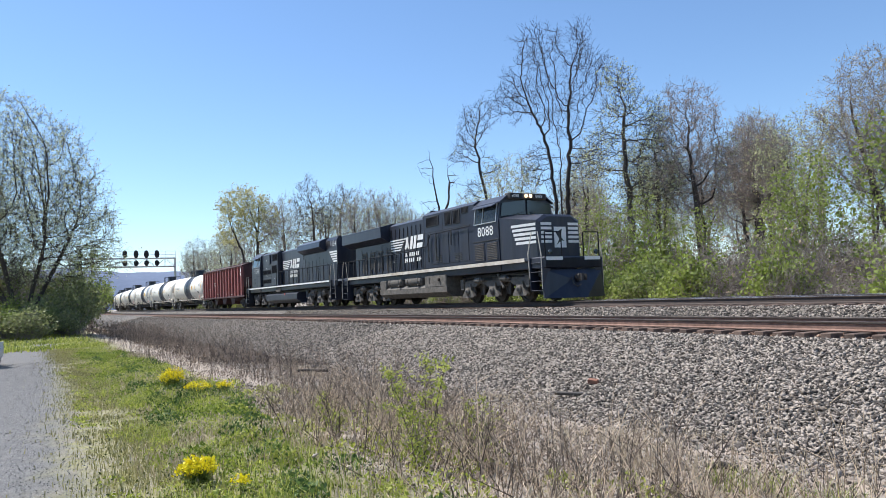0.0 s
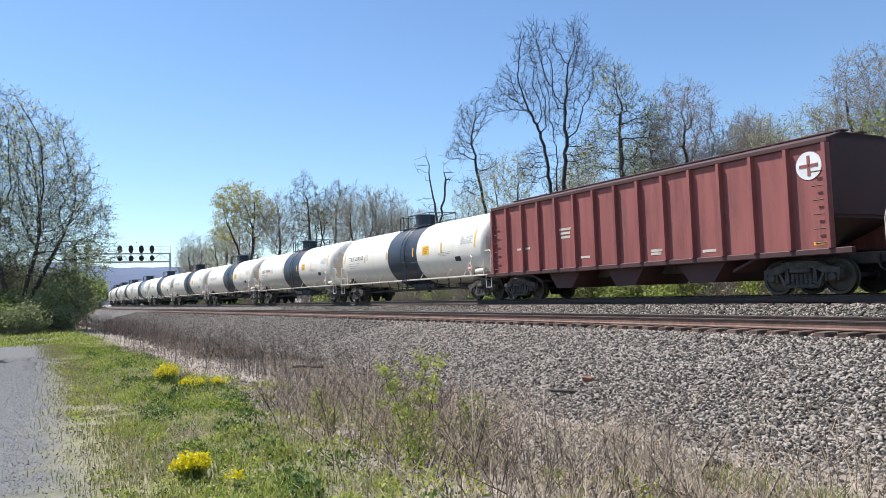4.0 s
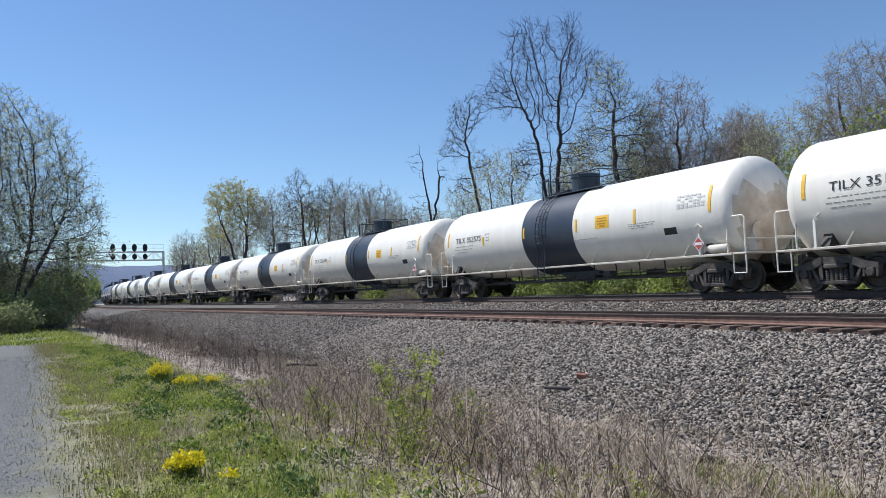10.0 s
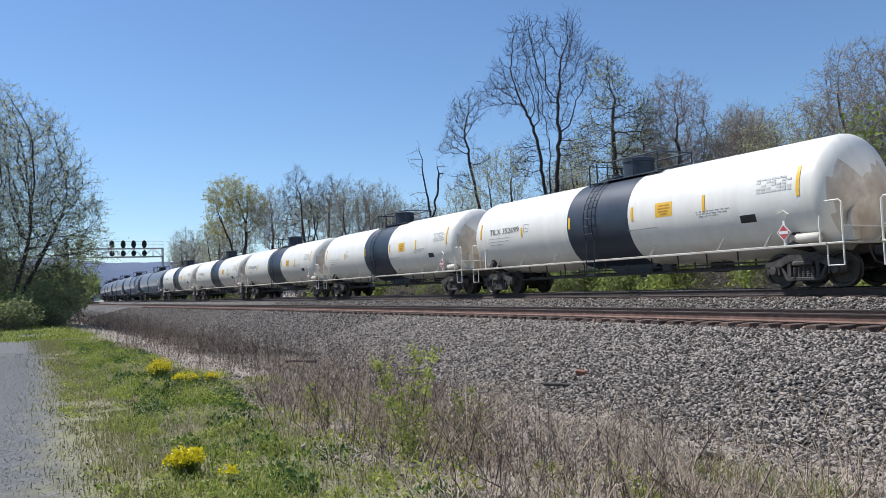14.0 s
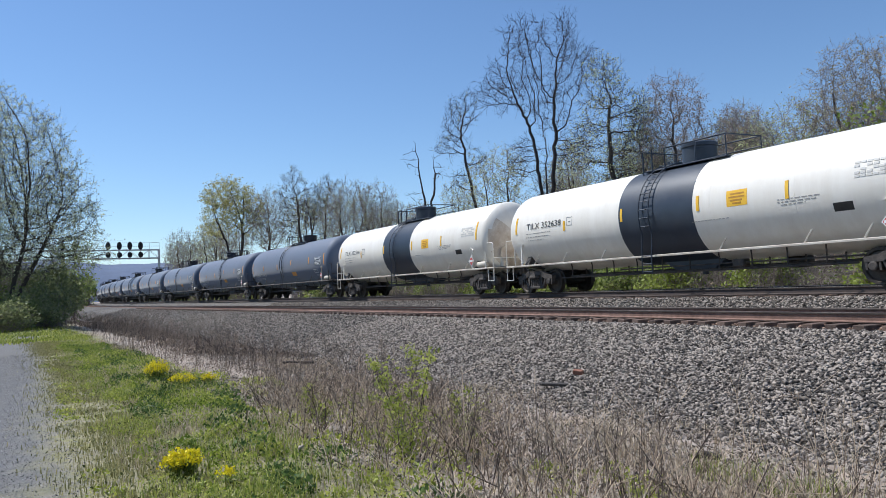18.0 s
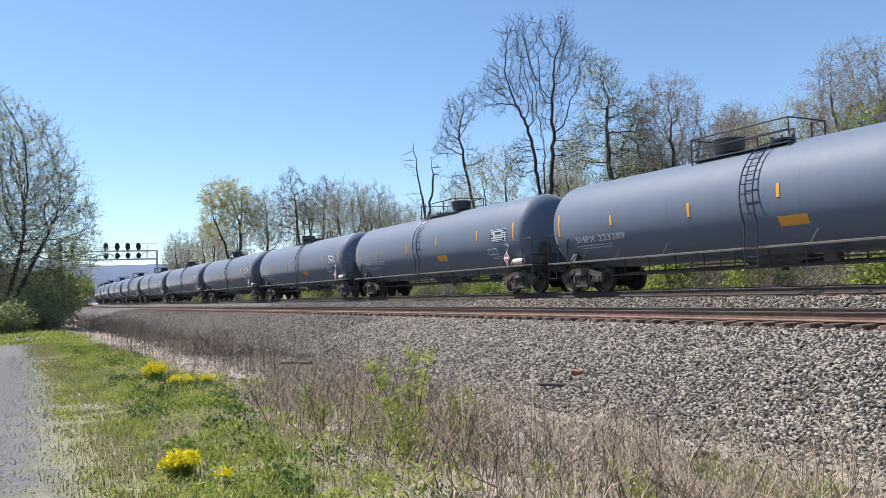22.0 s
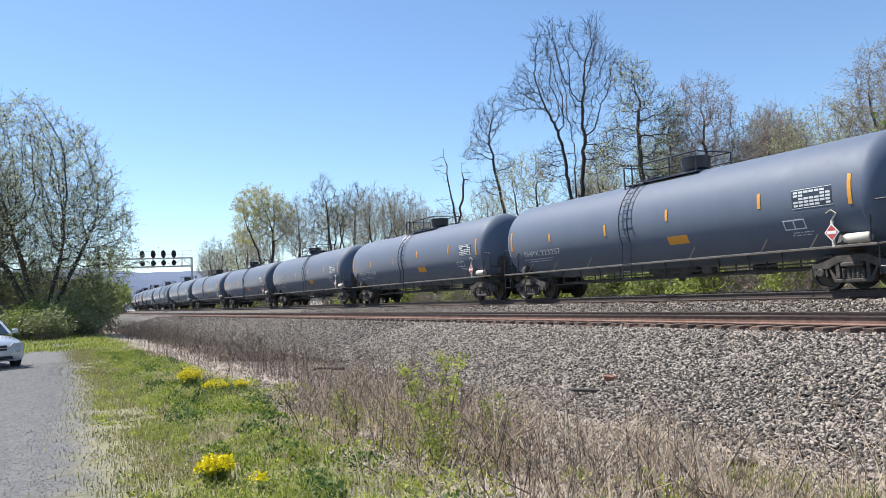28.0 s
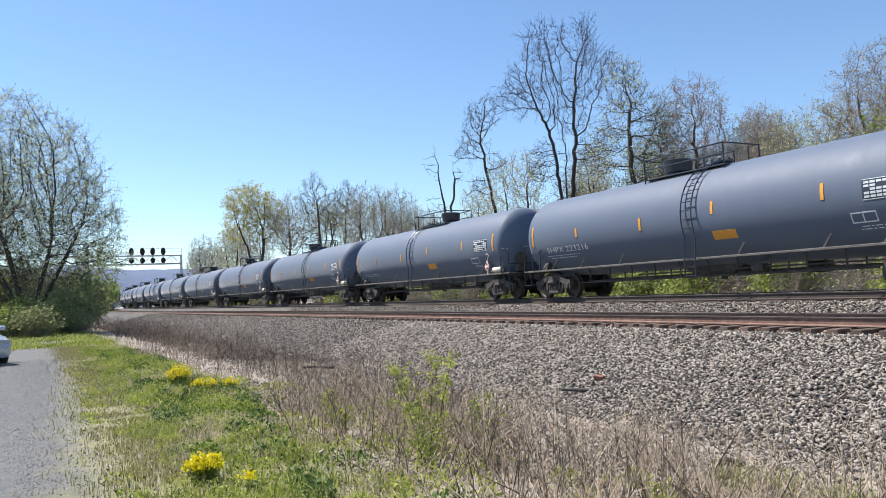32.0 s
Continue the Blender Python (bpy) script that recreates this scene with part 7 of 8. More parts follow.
# ---- signal bridge ----
def signal_bridge():
    x = -126.5
    y0, y1 = -2.0, 17.1
    zb, zt = 8.15, 9.45
    br = tagged(new("signal_bridge"), "galvanized steel signal bridge over the tracks with twelve black signal heads", "signal bridge")
    sh = Shape()
    for dx in (-0.6, 0.6):
        for z in (zb, zt):
            sh.tube([(x + dx, y0, z), (x + dx, y1, z)], 0.09, 6)
        n = 13
        for k in range(n):
            a, b = y0 + (y1 - y0) * k / n, y0 + (y1 - y0) * (k + 1) / n
            sh.tube([(x + dx, a, zb if k % 2 else zt), (x + dx, b, zt if k % 2 else zb)], 0.03, 5)
            if k % 3 == 0:
                sh.tube([(x + dx, a, zb), (x + dx, a, zt)], 0.035, 5)
    part("truss", sh, GALV, br)
    sh = Shape()
    for z in (zt + 0.55, zt + 1.1):
        sh.tube([(x + 0.65, y0, z), (x + 0.65, y1, z)], 0.025, 5)
    for k in range(14):
        yy = y0 + (y1 - y0) * k / 13
        sh.tube([(x + 0.65, yy, zt), (x + 0.65, yy, zt + 1.1)], 0.025, 5)
    sh.box(x - 0.6, x + 0.65, y0, y1, zb + 0.04, zb + 0.08)
    part("walkway_railing", sh, GALV, br)
    for yy in (y0, y1):
        sh = Shape()
        zg = float(ground_z(x, yy)) - 0.2
        for dx in (-0.55, 0.55):
            sh.tube([(x + dx, yy, zg), (x + dx, yy, zt)], 0.11, 8)
        for k in range(7):
            z = zg + 1.0 + 1.1 * k
            sh.tube([(x - 0.55, yy, z), (x + 0.55, yy, z + 0.9)], 0.03, 5)
        part("leg", sh, GALV, br)
    for yy in (3.4, 5.05, 9.65, 11.25, 12.75, 14.3):
        mast = part("signal_mast", Shape().tube([(x + 0.8, yy, zb - 0.2), (x + 0.8, yy, zt + 1.1)], 0.05, 8), GALV, br)
        for z, hh in ((zt + 0.62, 0.62), (zb + 0.52, 0.45)):
            sh = Shape().prism([(yy + 0.36 * math.cos(a), z + hh * math.sin(a)) for a in [2 * math.pi * k / 16 for k in range(16)]], 'x', x + 0.86, x + 0.92)
            bk = part("signal_head", sh, SIGNAL, mast, "black oval signal head")
            lens = Shape()
            for dy, dz in ((0, 0.2), (-0.14, -0.08), (0.14, -0.08)):
                lens.lathe([(x + 0.92, 0.10), (x + 1.08, 0.11), (x + 1.08, 0.09), (x + 0.95, 0.08), (x + 0.95, 0.01)], 'x', (0, yy + dy, z + dz), 10, cap=False)
            part("lens_hood", lens, SIGNAL, bk)
    return br


signal_bridge()


# ---- parked car ----
def parked_car():
    silver = surf("silver_car_paint", (0.52, 0.55, 0.60), (0.58, 0.61, 0.66), 2.0, 0.25, metal=0.4, coat=0.6)
    rubber = surf("tyre_rubber", (0.015, 0.015, 0.015), (0.03, 0.03, 0.03), 6.0, 0.85)
    car = tagged(new("parked_car"), "silver sedan parked on the gravel path, its front to the camera", "car")
    sec = [(0.0, 0.74, 0.34, 0.62, 0.64), (-0.10, 0.86, 0.22, 0.72, 0.76), (-0.45, 0.90, 0.20, 0.80, 0.86), (-1.15, 0.91, 0.20, 0.88, 0.96), (-1.35, 0.91, 0.20, 0.90, 1.00), (-2.2, 0.91, 0.20, 0.92, 1.02), (-3.6, 0.91, 0.20, 0.94, 1.02), (-4.5, 0.88, 0.24, 0.92, 1.02), (-4.75, 0.76, 0.36, 0.84, 0.90)]
    sh = Shape()
    vs = []
    for x, w, z0, zs, zt in sec:
        vs += [(x, -w * 0.9, z0), (x, -w, z0 + 0.14), (x, -w, zs - 0.10), (x, -w * 0.90, zs), (x, -w * 0.45, zt), (x, w * 0.45, zt), (x, w * 0.90, zs), (x, w, zs - 0.10), (x, w, z0 + 0.14), (x, w * 0.9, z0)]
    n = 10
    fs = [(i * n + k, i * n + (k + 1) % n, (i + 1) * n + (k + 1) % n, (i + 1) * n + k) for i in range(len(sec) - 1) for k in range(n)] + [tuple(range(n)), tuple(range((len(sec) - 1) * n, len(sec) * n))[::-1]]
    body = part("body", sh.add(vs, fs), silver, car, smooth=True)
    sh = Shape().add([(-1.30, -0.80, 0.98), (-1.30, 0.80, 0.98), (-2.05, 0.62, 1.44), (-2.05, -0.62, 1.44), (-3.3, -0.62, 1.44), (-3.3, 0.62, 1.44), (-4.1, 0.78, 1.0), (-4.1, -0.78, 1.0)], [(0, 1, 2, 3), (3, 2, 5, 4), (4, 5, 6, 7), (0, 3, 4, 7), (1, 6, 5, 2), (0, 7, 6, 1)])
    part("greenhouse", sh, GLASS, car, "dark window glass")
    part("roof", Shape().box(-3.3, -2.05, -0.64, 0.64, 1.43, 1.48, 0.03), silver, car)
    for s in (-1, 1):
        part("pillar", Shape().tube([(-1.30, s * 0.81, 0.98), (-2.05, s * 0.63, 1.46)], 0.04, 6), silver, car)
        part("headlight", Shape().prism([(s * 0.42, 0.60), (s * 0.80, 0.62), (s * 0.84, 0.74), (s * 0.55, 0.73)], 'x', -0.12, 0.02), GALV, car, "clear headlight")
        part("mirror", Shape().box(-1.62, -1.42, *sorted((s * 0.92, s * 1.08)), 0.98, 1.12, 0.04), silver, car)
    part("grille", Shape().box(-0.06, 0.012, -0.40, 0.40, 0.52, 0.68, 0.02), SIGNAL, car, "dark grille")
    part("chrome_bar", Shape().box(0.0, 0.02, -0.42, 0.42, 0.585, 0.61, 0.005), GALV, car)
    part("air_intake", Shape().box(-0.05, 0.01, -0.55, 0.55, 0.27, 0.38, 0.02), SIGNAL, car)
    plate = part("number_plate", Shape().box(0.0, 0.025, -0.16, 0.16, 0.40, 0.51, 0.005), STRIPE, car)
    part("plate_bar", Shape().box(0.026, 0.03, -0.12, 0.12, 0.43, 0.48), MARK_GREY, plate)
    for x in (-0.85, -3.75):
        for s in (-1, 1):
            w = part("tyre", Shape().lathe([(s * 0.72, 0.20), (s * 0.72, 0.30), (s * 0.75, 0.33), (s * 0.89, 0.33), (s * 0.92, 0.30), (s * 0.92, 0.20)], 'y', (x, 0, 0.33), 24, cap=False), rubber, car)
            part("rim", Shape().lathe([(s * 0.80, 0.02), (s * 0.86, 0.20), (s * 0.91, 0.21), (s * 0.88, 0.06), (s * 0.90, 0.02)], 'y', (x, 0, 0.33), 20), GALV, w)
    car.location = (-24.85, -2.11, 0.0)
    car.rotation_euler = (0, 0, radians(18))
    return car


parked_car()


# ---- loose stone, weeds and grass ----
gen = np.random.default_rng(11)
STONE_V = np.array([(1, 0, 0), (-1, 0, 0), (0, 1, 0), (0, -1, 0), (0, 0, 1), (0, 0, -1)], float) * 1.35
STONE_F = np.array([(0, 2, 4), (2, 1, 4), (1, 3, 4), (3, 0, 4), (2, 0, 5), (1, 2, 5), (3, 1, 5), (0, 3, 5)])


def stones(name, xs, vs, size, material, label, sink=0.3, category="stones"):
    """Angular broken stones lying on the ground."""
    n = len(xs)
    x, v = np.asarray(xs), np.asarray(vs)
    s = size * gen.uniform(0.55, 1.35, n)
    P = STONE_V[None] * (1 + gen.uniform(-0.25, 0.25, (n, 6, 3))) + gen.uniform(-0.42, 0.42, (n, 6, 3))
    P *= gen.uniform((0.75, 0.50, 0.28), (1.45, 0.95, 0.58), (n, 3))[:, None, :]
    a, b, c = gen.uniform(0, 2 * math.pi, n), gen.normal(0, 0.5, n), gen.normal(0, 0.5, n)
    X, Y, Z = P[..., 0], P[..., 1], P[..., 2]
    Y, Z = Y * np.cos(b)[:, None] - Z * np.sin(b)[:, None], Y * np.sin(b)[:, None] + Z * np.cos(b)[:, None]
    X, Z = X * np.cos(c)[:, None] - Z * np.sin(c)[:, None], X * np.sin(c)[:, None] + Z * np.cos(c)[:, None]
    X, Y = X * np.cos(a)[:, None] - Y * np.sin(a)[:, None], X * np.sin(a)[:, None] + Y * np.cos(a)[:, None]
    y = v + sway(x)
    z = ground_z(x, y) + s * 0.5 * (1 - 2 * sink) + gen.uniform(-0.3, 0.5, n) * s * 0.4
    V = np.stack([X, Y, Z], -1) * (s * 0.5)[:, None, None] + np.stack([x, y, z], -1)[:, None, :]
    F = (STONE_F[None] + (6 * np.arange(n))[:, None, None]).reshape(-1, 3)
    return tagged(new(name, soup(name, V.reshape(-1, 3), F, material)), label, category, kind="stuff")


def strip(n, x0, x1, v0, v1, bias=1.0):
    return x1 - (x1 - x0) * gen.random(n) ** bias, gen.uniform(v0, v1, n)


_a = strip(100000, -28, -3.5, 8.5, 13.22)
_b = strip(22000, -28, -3.5, 16.0, 17.3)
_c = strip(30000, -56, -28, 8.6, 13.22)
_d = strip(7000, -56, -28, 16.0, 17.3)
_f = strip(13000, -100, -56, 8.7, 13.2)
_g = strip(14000, -3.5, 6, 8.5, 13.22)
_e = strip(2500, -24, -3, 7.4, 8.6)
stones("ballast_stones", np.concatenate([_a[0], _b[0], _c[0], _d[0], _e[0], _f[0], _g[0]]), np.concatenate([_a[1], _b[1], _c[1], _d[1], _e[1], _f[1], _g[1]]), 0.058, STONE, "loose grey and brown crushed ballast stones", 0.25)
_a = strip(4500, -28, -3, 13.5, 13.95)
stones("rusty_ballast", _a[0], _a[1], 0.06, RUSTY_STONE, "rust-dusted ballast stones along the rail", 0.3)
_a = strip(40000, -26, 2.5, -2.9, 0.45, 1.2)
stones("path_gravel", _a[0], np.minimum(_a[1], 0.45 - 0.8 * gen.random(40000) ** 2), 0.011, GRAVEL, "fine loose gravel on the path", 0.35, "gravel")


def clumped(n, x0, x1, v0, v1, count, spread):
    """Points in loose clumps."""
    cx, cv = gen.uniform(x0, x1, count), gen.uniform(v0, v1, count)
    k = gen.integers(0, count, n)
    return cx[k] + gen.normal(0, spread, n), np.clip(cv[k] + gen.normal(0, spread, n), v0 - 0.3, v1 + 0.3)


def patchy(p, seed, cut):
    """Keeps the points that lie in uneven patches."""
    r = np.random.default_rng(seed)
    x, v = p
    f = sum(np.sin(x * r.normal(0, w) + v * r.normal(0, w) + r.uniform(0, 6.28)) for w in (0.7, 1.2, 1.8, 2.6, 3.8, 5.5))
    keep = f + r.normal(0, 0.5, len(x)) > cut
    return x[keep], v[keep]


def blades(name, xs, vs, height, width, lean, material, label, category):
    """Grass blades: two-piece bent slivers."""
    n = len(xs)
    x, y = np.asarray(xs), np.asarray(vs) + sway(xs)
    z = ground_z(x, y) - 0.055
    h = height * gen.uniform(0.4, 1.3, n)
    a = gen.uniform(0, 2 * math.pi, n)
    d = np.stack([np.cos(a), np.sin(a), np.zeros(n)], -1)
    e = np.stack([-np.sin(a), np.cos(a), np.zeros(n)], -1) * (width * gen.uniform(0.6, 1.3, n))[:, None]
    p = np.stack([x, y, z], -1)
    l = (lean * gen.uniform(0.2, 1.5, n) * h)[:, None]
    up = np.array([0, 0, 1.0])
    m = p + d * l * 0.35 + up * (0.6 * h + 0.05)[:, None]
    t = p + d * l + up * (h * 0.95 + 0.05)[:, None]
    V = np.stack([p - e, p + e, m + e * 0.8, m - e * 0.8, m - e * 0.8, m + e * 0.8, t + e * 0.1, t - e * 0.1], 1)
    F = np.arange(8 * n).reshape(-1, 4)
    return tagged(new(name, soup(name, V.reshape(-1, 3), F, material)), label, category, kind="stuff")


def stalks(name, xs, vs, height, material, label, side=2, thick=0.005, droop=0.30):
    """Dry weed stalks with side twigs."""
    n = len(xs)
    x, y = np.asarray(xs), np.asarray(vs) + sway(xs)
    z = ground_z(x, y) - 0.06
    h = height * gen.uniform(0.35, 1.35, n)
    p = np.stack([x, y, z], -1)
    tilt = gen.normal(0, droop, (n, 2))
    m = p + np.stack([tilt[:, 0] * h * 0.4, tilt[:, 1] * h * 0.4, h * 0.5], -1)
    t = p + np.stack([tilt[:, 0] * h + gen.normal(0, 0.06, n) * h, tilt[:, 1] * h + gen.normal(0, 0.06, n) * h, h], -1)
    r = thick * gen.uniform(0.6, 1.3, n)
    rows = [np.column_stack([p, m, r, r * 0.8]), np.column_stack([m, t, r * 0.8, r * 0.45])]
    for k in range(side):
        f = gen.uniform(0.1, 0.95, n)[:, None]
        q = m + (t - m) * f
        w = q + np.stack([gen.normal(0, 0.16, n) * h, gen.normal(0, 0.16, n) * h, gen.uniform(0.05, 0.28, n) * h], -1)
        rows.append(np.column_stack([q, w, r * 0.5, r * 0.3]))
    V, F = prisms(np.concatenate(rows), 3)
    return tagged(new(name, soup(name, V, F, material)), label, "weeds", kind="stuff")


_a = strip(15000, -24, 3, 4.6, 8.7)
_b = clumped(5000, -16, 3, 2.6, 5.0, 60, 0.35)
stones("bank_rubble", np.concatenate([_a[0], _b[0]]), np.concatenate([_a[1], _b[1]]), 0.034, STONE, "scattered small stones on the bare bank", 0.35)

# dry bank
_p = clumped(420, -34, -12.5, 2.7, 6.4, 50, 0.40)
stalks("high_dry_weeds", _p[0], _p[1], 0.80, STALK, "high dark dry weed stalks on the bank", 5, 0.0062, 0.16)
_p = clumped(650, -46, -12, 2.4, 6.2, 90, 0.32)
_p = patchy(_p, 7, -0.6)
stalks("dry_weeds", _p[0], _p[1], 0.48, STALK, "brown dry weed stalks on the bank", 4, 0.0050)
_p = clumped(130, -12, -3, 3.4, 7.0, 34, 0.22)
stalks("tall_dry_weeds", _p[0], _p[1], 0.72, TANGLE, "tall dark dry weed stalks on the bank", 4, 0.0048, 0.26)
_p = clumped(420, -70, -24, 5.0, 8.4, 60, 0.5)
stalks("slope_weeds", _p[0], _p[1], 0.55, STALK, "dark dry weeds at the foot of the ballast", 4, 0.0075, 0.3)
_p = clumped(900, -95, -40, 2.6, 8.0, 90, 0.8)
stalks("far_dry_weeds", _p[0], _p[1], 0.85, STALK, "brown dry weed stalks along the bank", 3, 0.011)
_p = clumped(1000, -12, -2.6, 2.4, 4.7, 60, 0.20)
stalks("tangled_weeds", _p[0], _p[1], 0.44, TANGLE, "tangled brown dry weed stems on the bank", 4, 0.0050, 0.45)
_p = clumped(340, -12.5, -3.2, 2.6, 5.6, 40, 0.20)
stalks("dark_twigs", _p[0], _p[1], 0.52, STALK, "dark dry twigs standing among the weeds", 5, 0.0062, 0.22)
_p = clumped(6000, -40, 3, 2.3, 6.0, 150, 0.24)
_p = patchy(_p, 6, 0.4)
blades("dry_grass", _p[0], _p[1], 0.15, 0.004, 1.6, TANGLE, "matted brown dry grass on the bank", "dry grass")
_p = clumped(1300, -10, -2.5, 2.6, 6.2, 34, 0.14)
blades("long_dry_grass", _p[0], _p[1], 0.36, 0.0038, 0.9, STRAW, "long pale dry grass tufts", "dry grass")
_p = clumped(4200, -24, -3, 6.0, 8.8, 70, 0.30)
blades("sparse_dry_grass", _p[0], _p[1], 0.10, 0.0045, 1.4, STRAW, "sparse dry grass at the foot of the ballast", "dry grass")
_p = clumped(380, -5.6, -4, 5.2, 6.0, 4, 0.12)
blades("green_tufts", _p[0], _p[1], 0.20, 0.004, 0.8, GRASS, "fresh green grass tufts on the bare bank", "grass")
# grass strip
_p = clumped(32000, -46, 3, 0.9, 2.5, 260, 0.22)
_p = patchy(_p, 3, -0.8)
blades("grass", _p[0], _p[1], 0.040, 0.0045, 2.4, GRASS, "short green grass along the path", "grass")
_p = (gen.uniform(-34, 3, 30000), gen.normal(0.80, 0.34, 30000))
_p = patchy(_p, 5, -1.2)
blades("thin_grass", _p[0], _p[1], 0.010, 0.0045, 4.5, DRY_GRASS, "thin yellowed grass at the path's edge", "grass")
_p = clumped(9000, -26, 3, 1.1, 2.7, 180, 0.25)
_p = patchy(_p, 4, 0.4)
blades("tall_grass", _p[0], _p[1], 0.11, 0.0045, 1.2, GRASS, "longer green grass tufts beside the path", "grass")
_p = patchy(clumped(9000, -24, 3, 1.0, 2.8, 120, 0.22), 9, -0.2)
blades("withered_grass", _p[0], _p[1], 0.085, 0.0038, 1.5, STRAW, "withered straw among the green weeds", "dry grass")
_p = clumped(9000, -64, -34, -4.0, 2.2, 140, 0.6)
blades("far_grass", _p[0], _p[1], 0.12, 0.02, 0.9, GRASS, "green grass at the path's end", "grass")


def mounds(name, count, leaves, x0, x1, v0, v1, radius, height, size, material, label, bias=1.0):
    """Low leafy plants: domes of small leaves, thinner towards their edges."""
    cx, cv = strip(count, x0, x1, v0, v1, bias)
    cr, ch = radius * gen.uniform(0.5, 1.4, count), height * gen.uniform(0.4, 1.4, count)
    n = count * leaves
    k = np.repeat(np.arange(count), leaves)
    q, a = np.sqrt(gen.random(n)), gen.uniform(0, 2 * math.pi, n)
    x, v = cx[k] + cr[k] * q * np.cos(a) * 1.2, cv[k] + cr[k] * q * np.sin(a) * 0.85
    y = v + sway(x)
    z = ground_z(x, y) - 0.04 + ch[k] * (1 - 0.8 * q ** 2) * gen.uniform(0.25, 1.05, n)
    V, F = leaf_quads(np.stack([x, y, z], -1), size, gen, -0.7, 1.8)
    return tagged(new(name, soup(name, V, F, material)), label, "weeds", kind="stuff")


mounds("green_weeds", 170, 120, -30, 2.5, 1.05, 2.6, 0.30, 0.10, 0.022, WEED, "leafy green weeds in the grass", 0.65)
mounds("dark_weeds", 70, 130, -26, 2.5, 1.3, 2.8, 0.26, 0.13, 0.026, WEED_DARK, "dark broad-leaved weeds in the grass", 0.65)
mounds("fresh_weeds", 130, 110, -24, 2.5, 1.1, 2.9, 0.22, 0.12, 0.020, WEED_LIGHT, "fresh light green weeds in the grass", 0.65)
mounds("edge_weeds", 90, 50, -22, 2.5, 0.35, 1.2, 0.16, 0.05, 0.020, WEED_LIGHT, "small green weeds at the path's edge", 0.8)
mounds("bank_weeds", 60, 70, -16, -3.0, 2.6, 4.4, 0.22, 0.20, 0.024, WEED_LIGHT, "small green shoots among the dry weeds")


def litter(name, n, x0, x1, v0, v1, size, material, label):
    x, v = strip(n, x0, x1, v0, v1, 1.4)
    v = v0 + (v1 - v0) * gen.random(n) ** 0.8 + gen.normal(0, 0.2, n)
    y = v + sway(x)
    V, F = leaf_quads(np.stack([x, y, ground_z(x, y) - 0.03 + 0.04 * gen.random(n)], -1), size, gen, -0.3, 2.2)
    return tagged(new(name, soup(name, V, F, material)), label, "plant litter", kind="stuff")


litter("grass_litter", 30000, -30, 3, 0.25, 3.0, 0.014, LITTER_GREEN, "mixed green and withered plant litter in the grass")
litter("slope_litter", 15000, -80, -24, 4.4, 8.5, 0.055, LITTER_BROWN, "brown plant litter at the foot of the ballast")
litter("dry_litter", 34000, -30, 3, 2.3, 7.0, 0.022, LITTER_DRY, "brown and pale dry plant litter on the bank")


def flower_clump(x, y, radius, height, count, label):
    """A clump of yellow flowers on thin green stems."""
    f = tagged(new("flower_clump"), label, "flowers", "yellow flowers beside the path")
    z = float(ground_z(x, y))
    n = count
    a, q = gen.uniform(0, 2 * math.pi, n), np.sqrt(gen.random(n)) * radius
    e = np.stack([q * np.cos(a), q * np.sin(a), height * gen.uniform(0.6, 1.1, n) * (1 - 0.3 * (q / radius) ** 2)], -1)
    b = np.stack([e[:, 0] * 0.5, e[:, 1] * 0.5, np.full(n, -0.06)], -1)
    V, F = prisms(np.column_stack([b, e, np.full(n, 0.003), np.full(n, 0.002)]), 3)
    part("stem_work", soup("stem_work", V, F, GRASS), None, f)
    m = np.repeat(e, 7, axis=0) + gen.normal(0, 0.016, (7 * n, 3))
    V, F = leaf_quads(m, 0.021, gen, -0.5, 1.1)
    tagged(part("blossom", soup("blossom", V, F, PETAL), None, f), kind="stuff")
    l = b[gen.integers(0, n, n)] + (e - b)[gen.integers(0, n, n)] * gen.uniform(0.1, 0.7, (n, 1))
    V, F = leaf_quads(l, 0.035, gen, -0.2, 2.0)
    tagged(part("foliage", soup("foliage", V, F, LEAF_BUSH), None, f), kind="stuff")
    f.location = (x, y, z)
    return f


flower_clump(-14.9, 1.93, 0.21, 0.36, 150, "dense clump of bright yellow flowers in the grass")
flower_clump(-13.9, 2.22, 0.22, 0.18, 70, "low patch of yellow flowers in the grass")
flower_clump(-13.9, 2.68, 0.15, 0.2, 45, "small patch of yellow flowers in the grass")
flower_clump(-6.9, 1.08, 0.17, 0.17, 130, "dense clump of bright yellow flowers near the path")
flower_clump(-6.3, 1.32, 0.08, 0.10, 14, "few yellow flowers near the path")


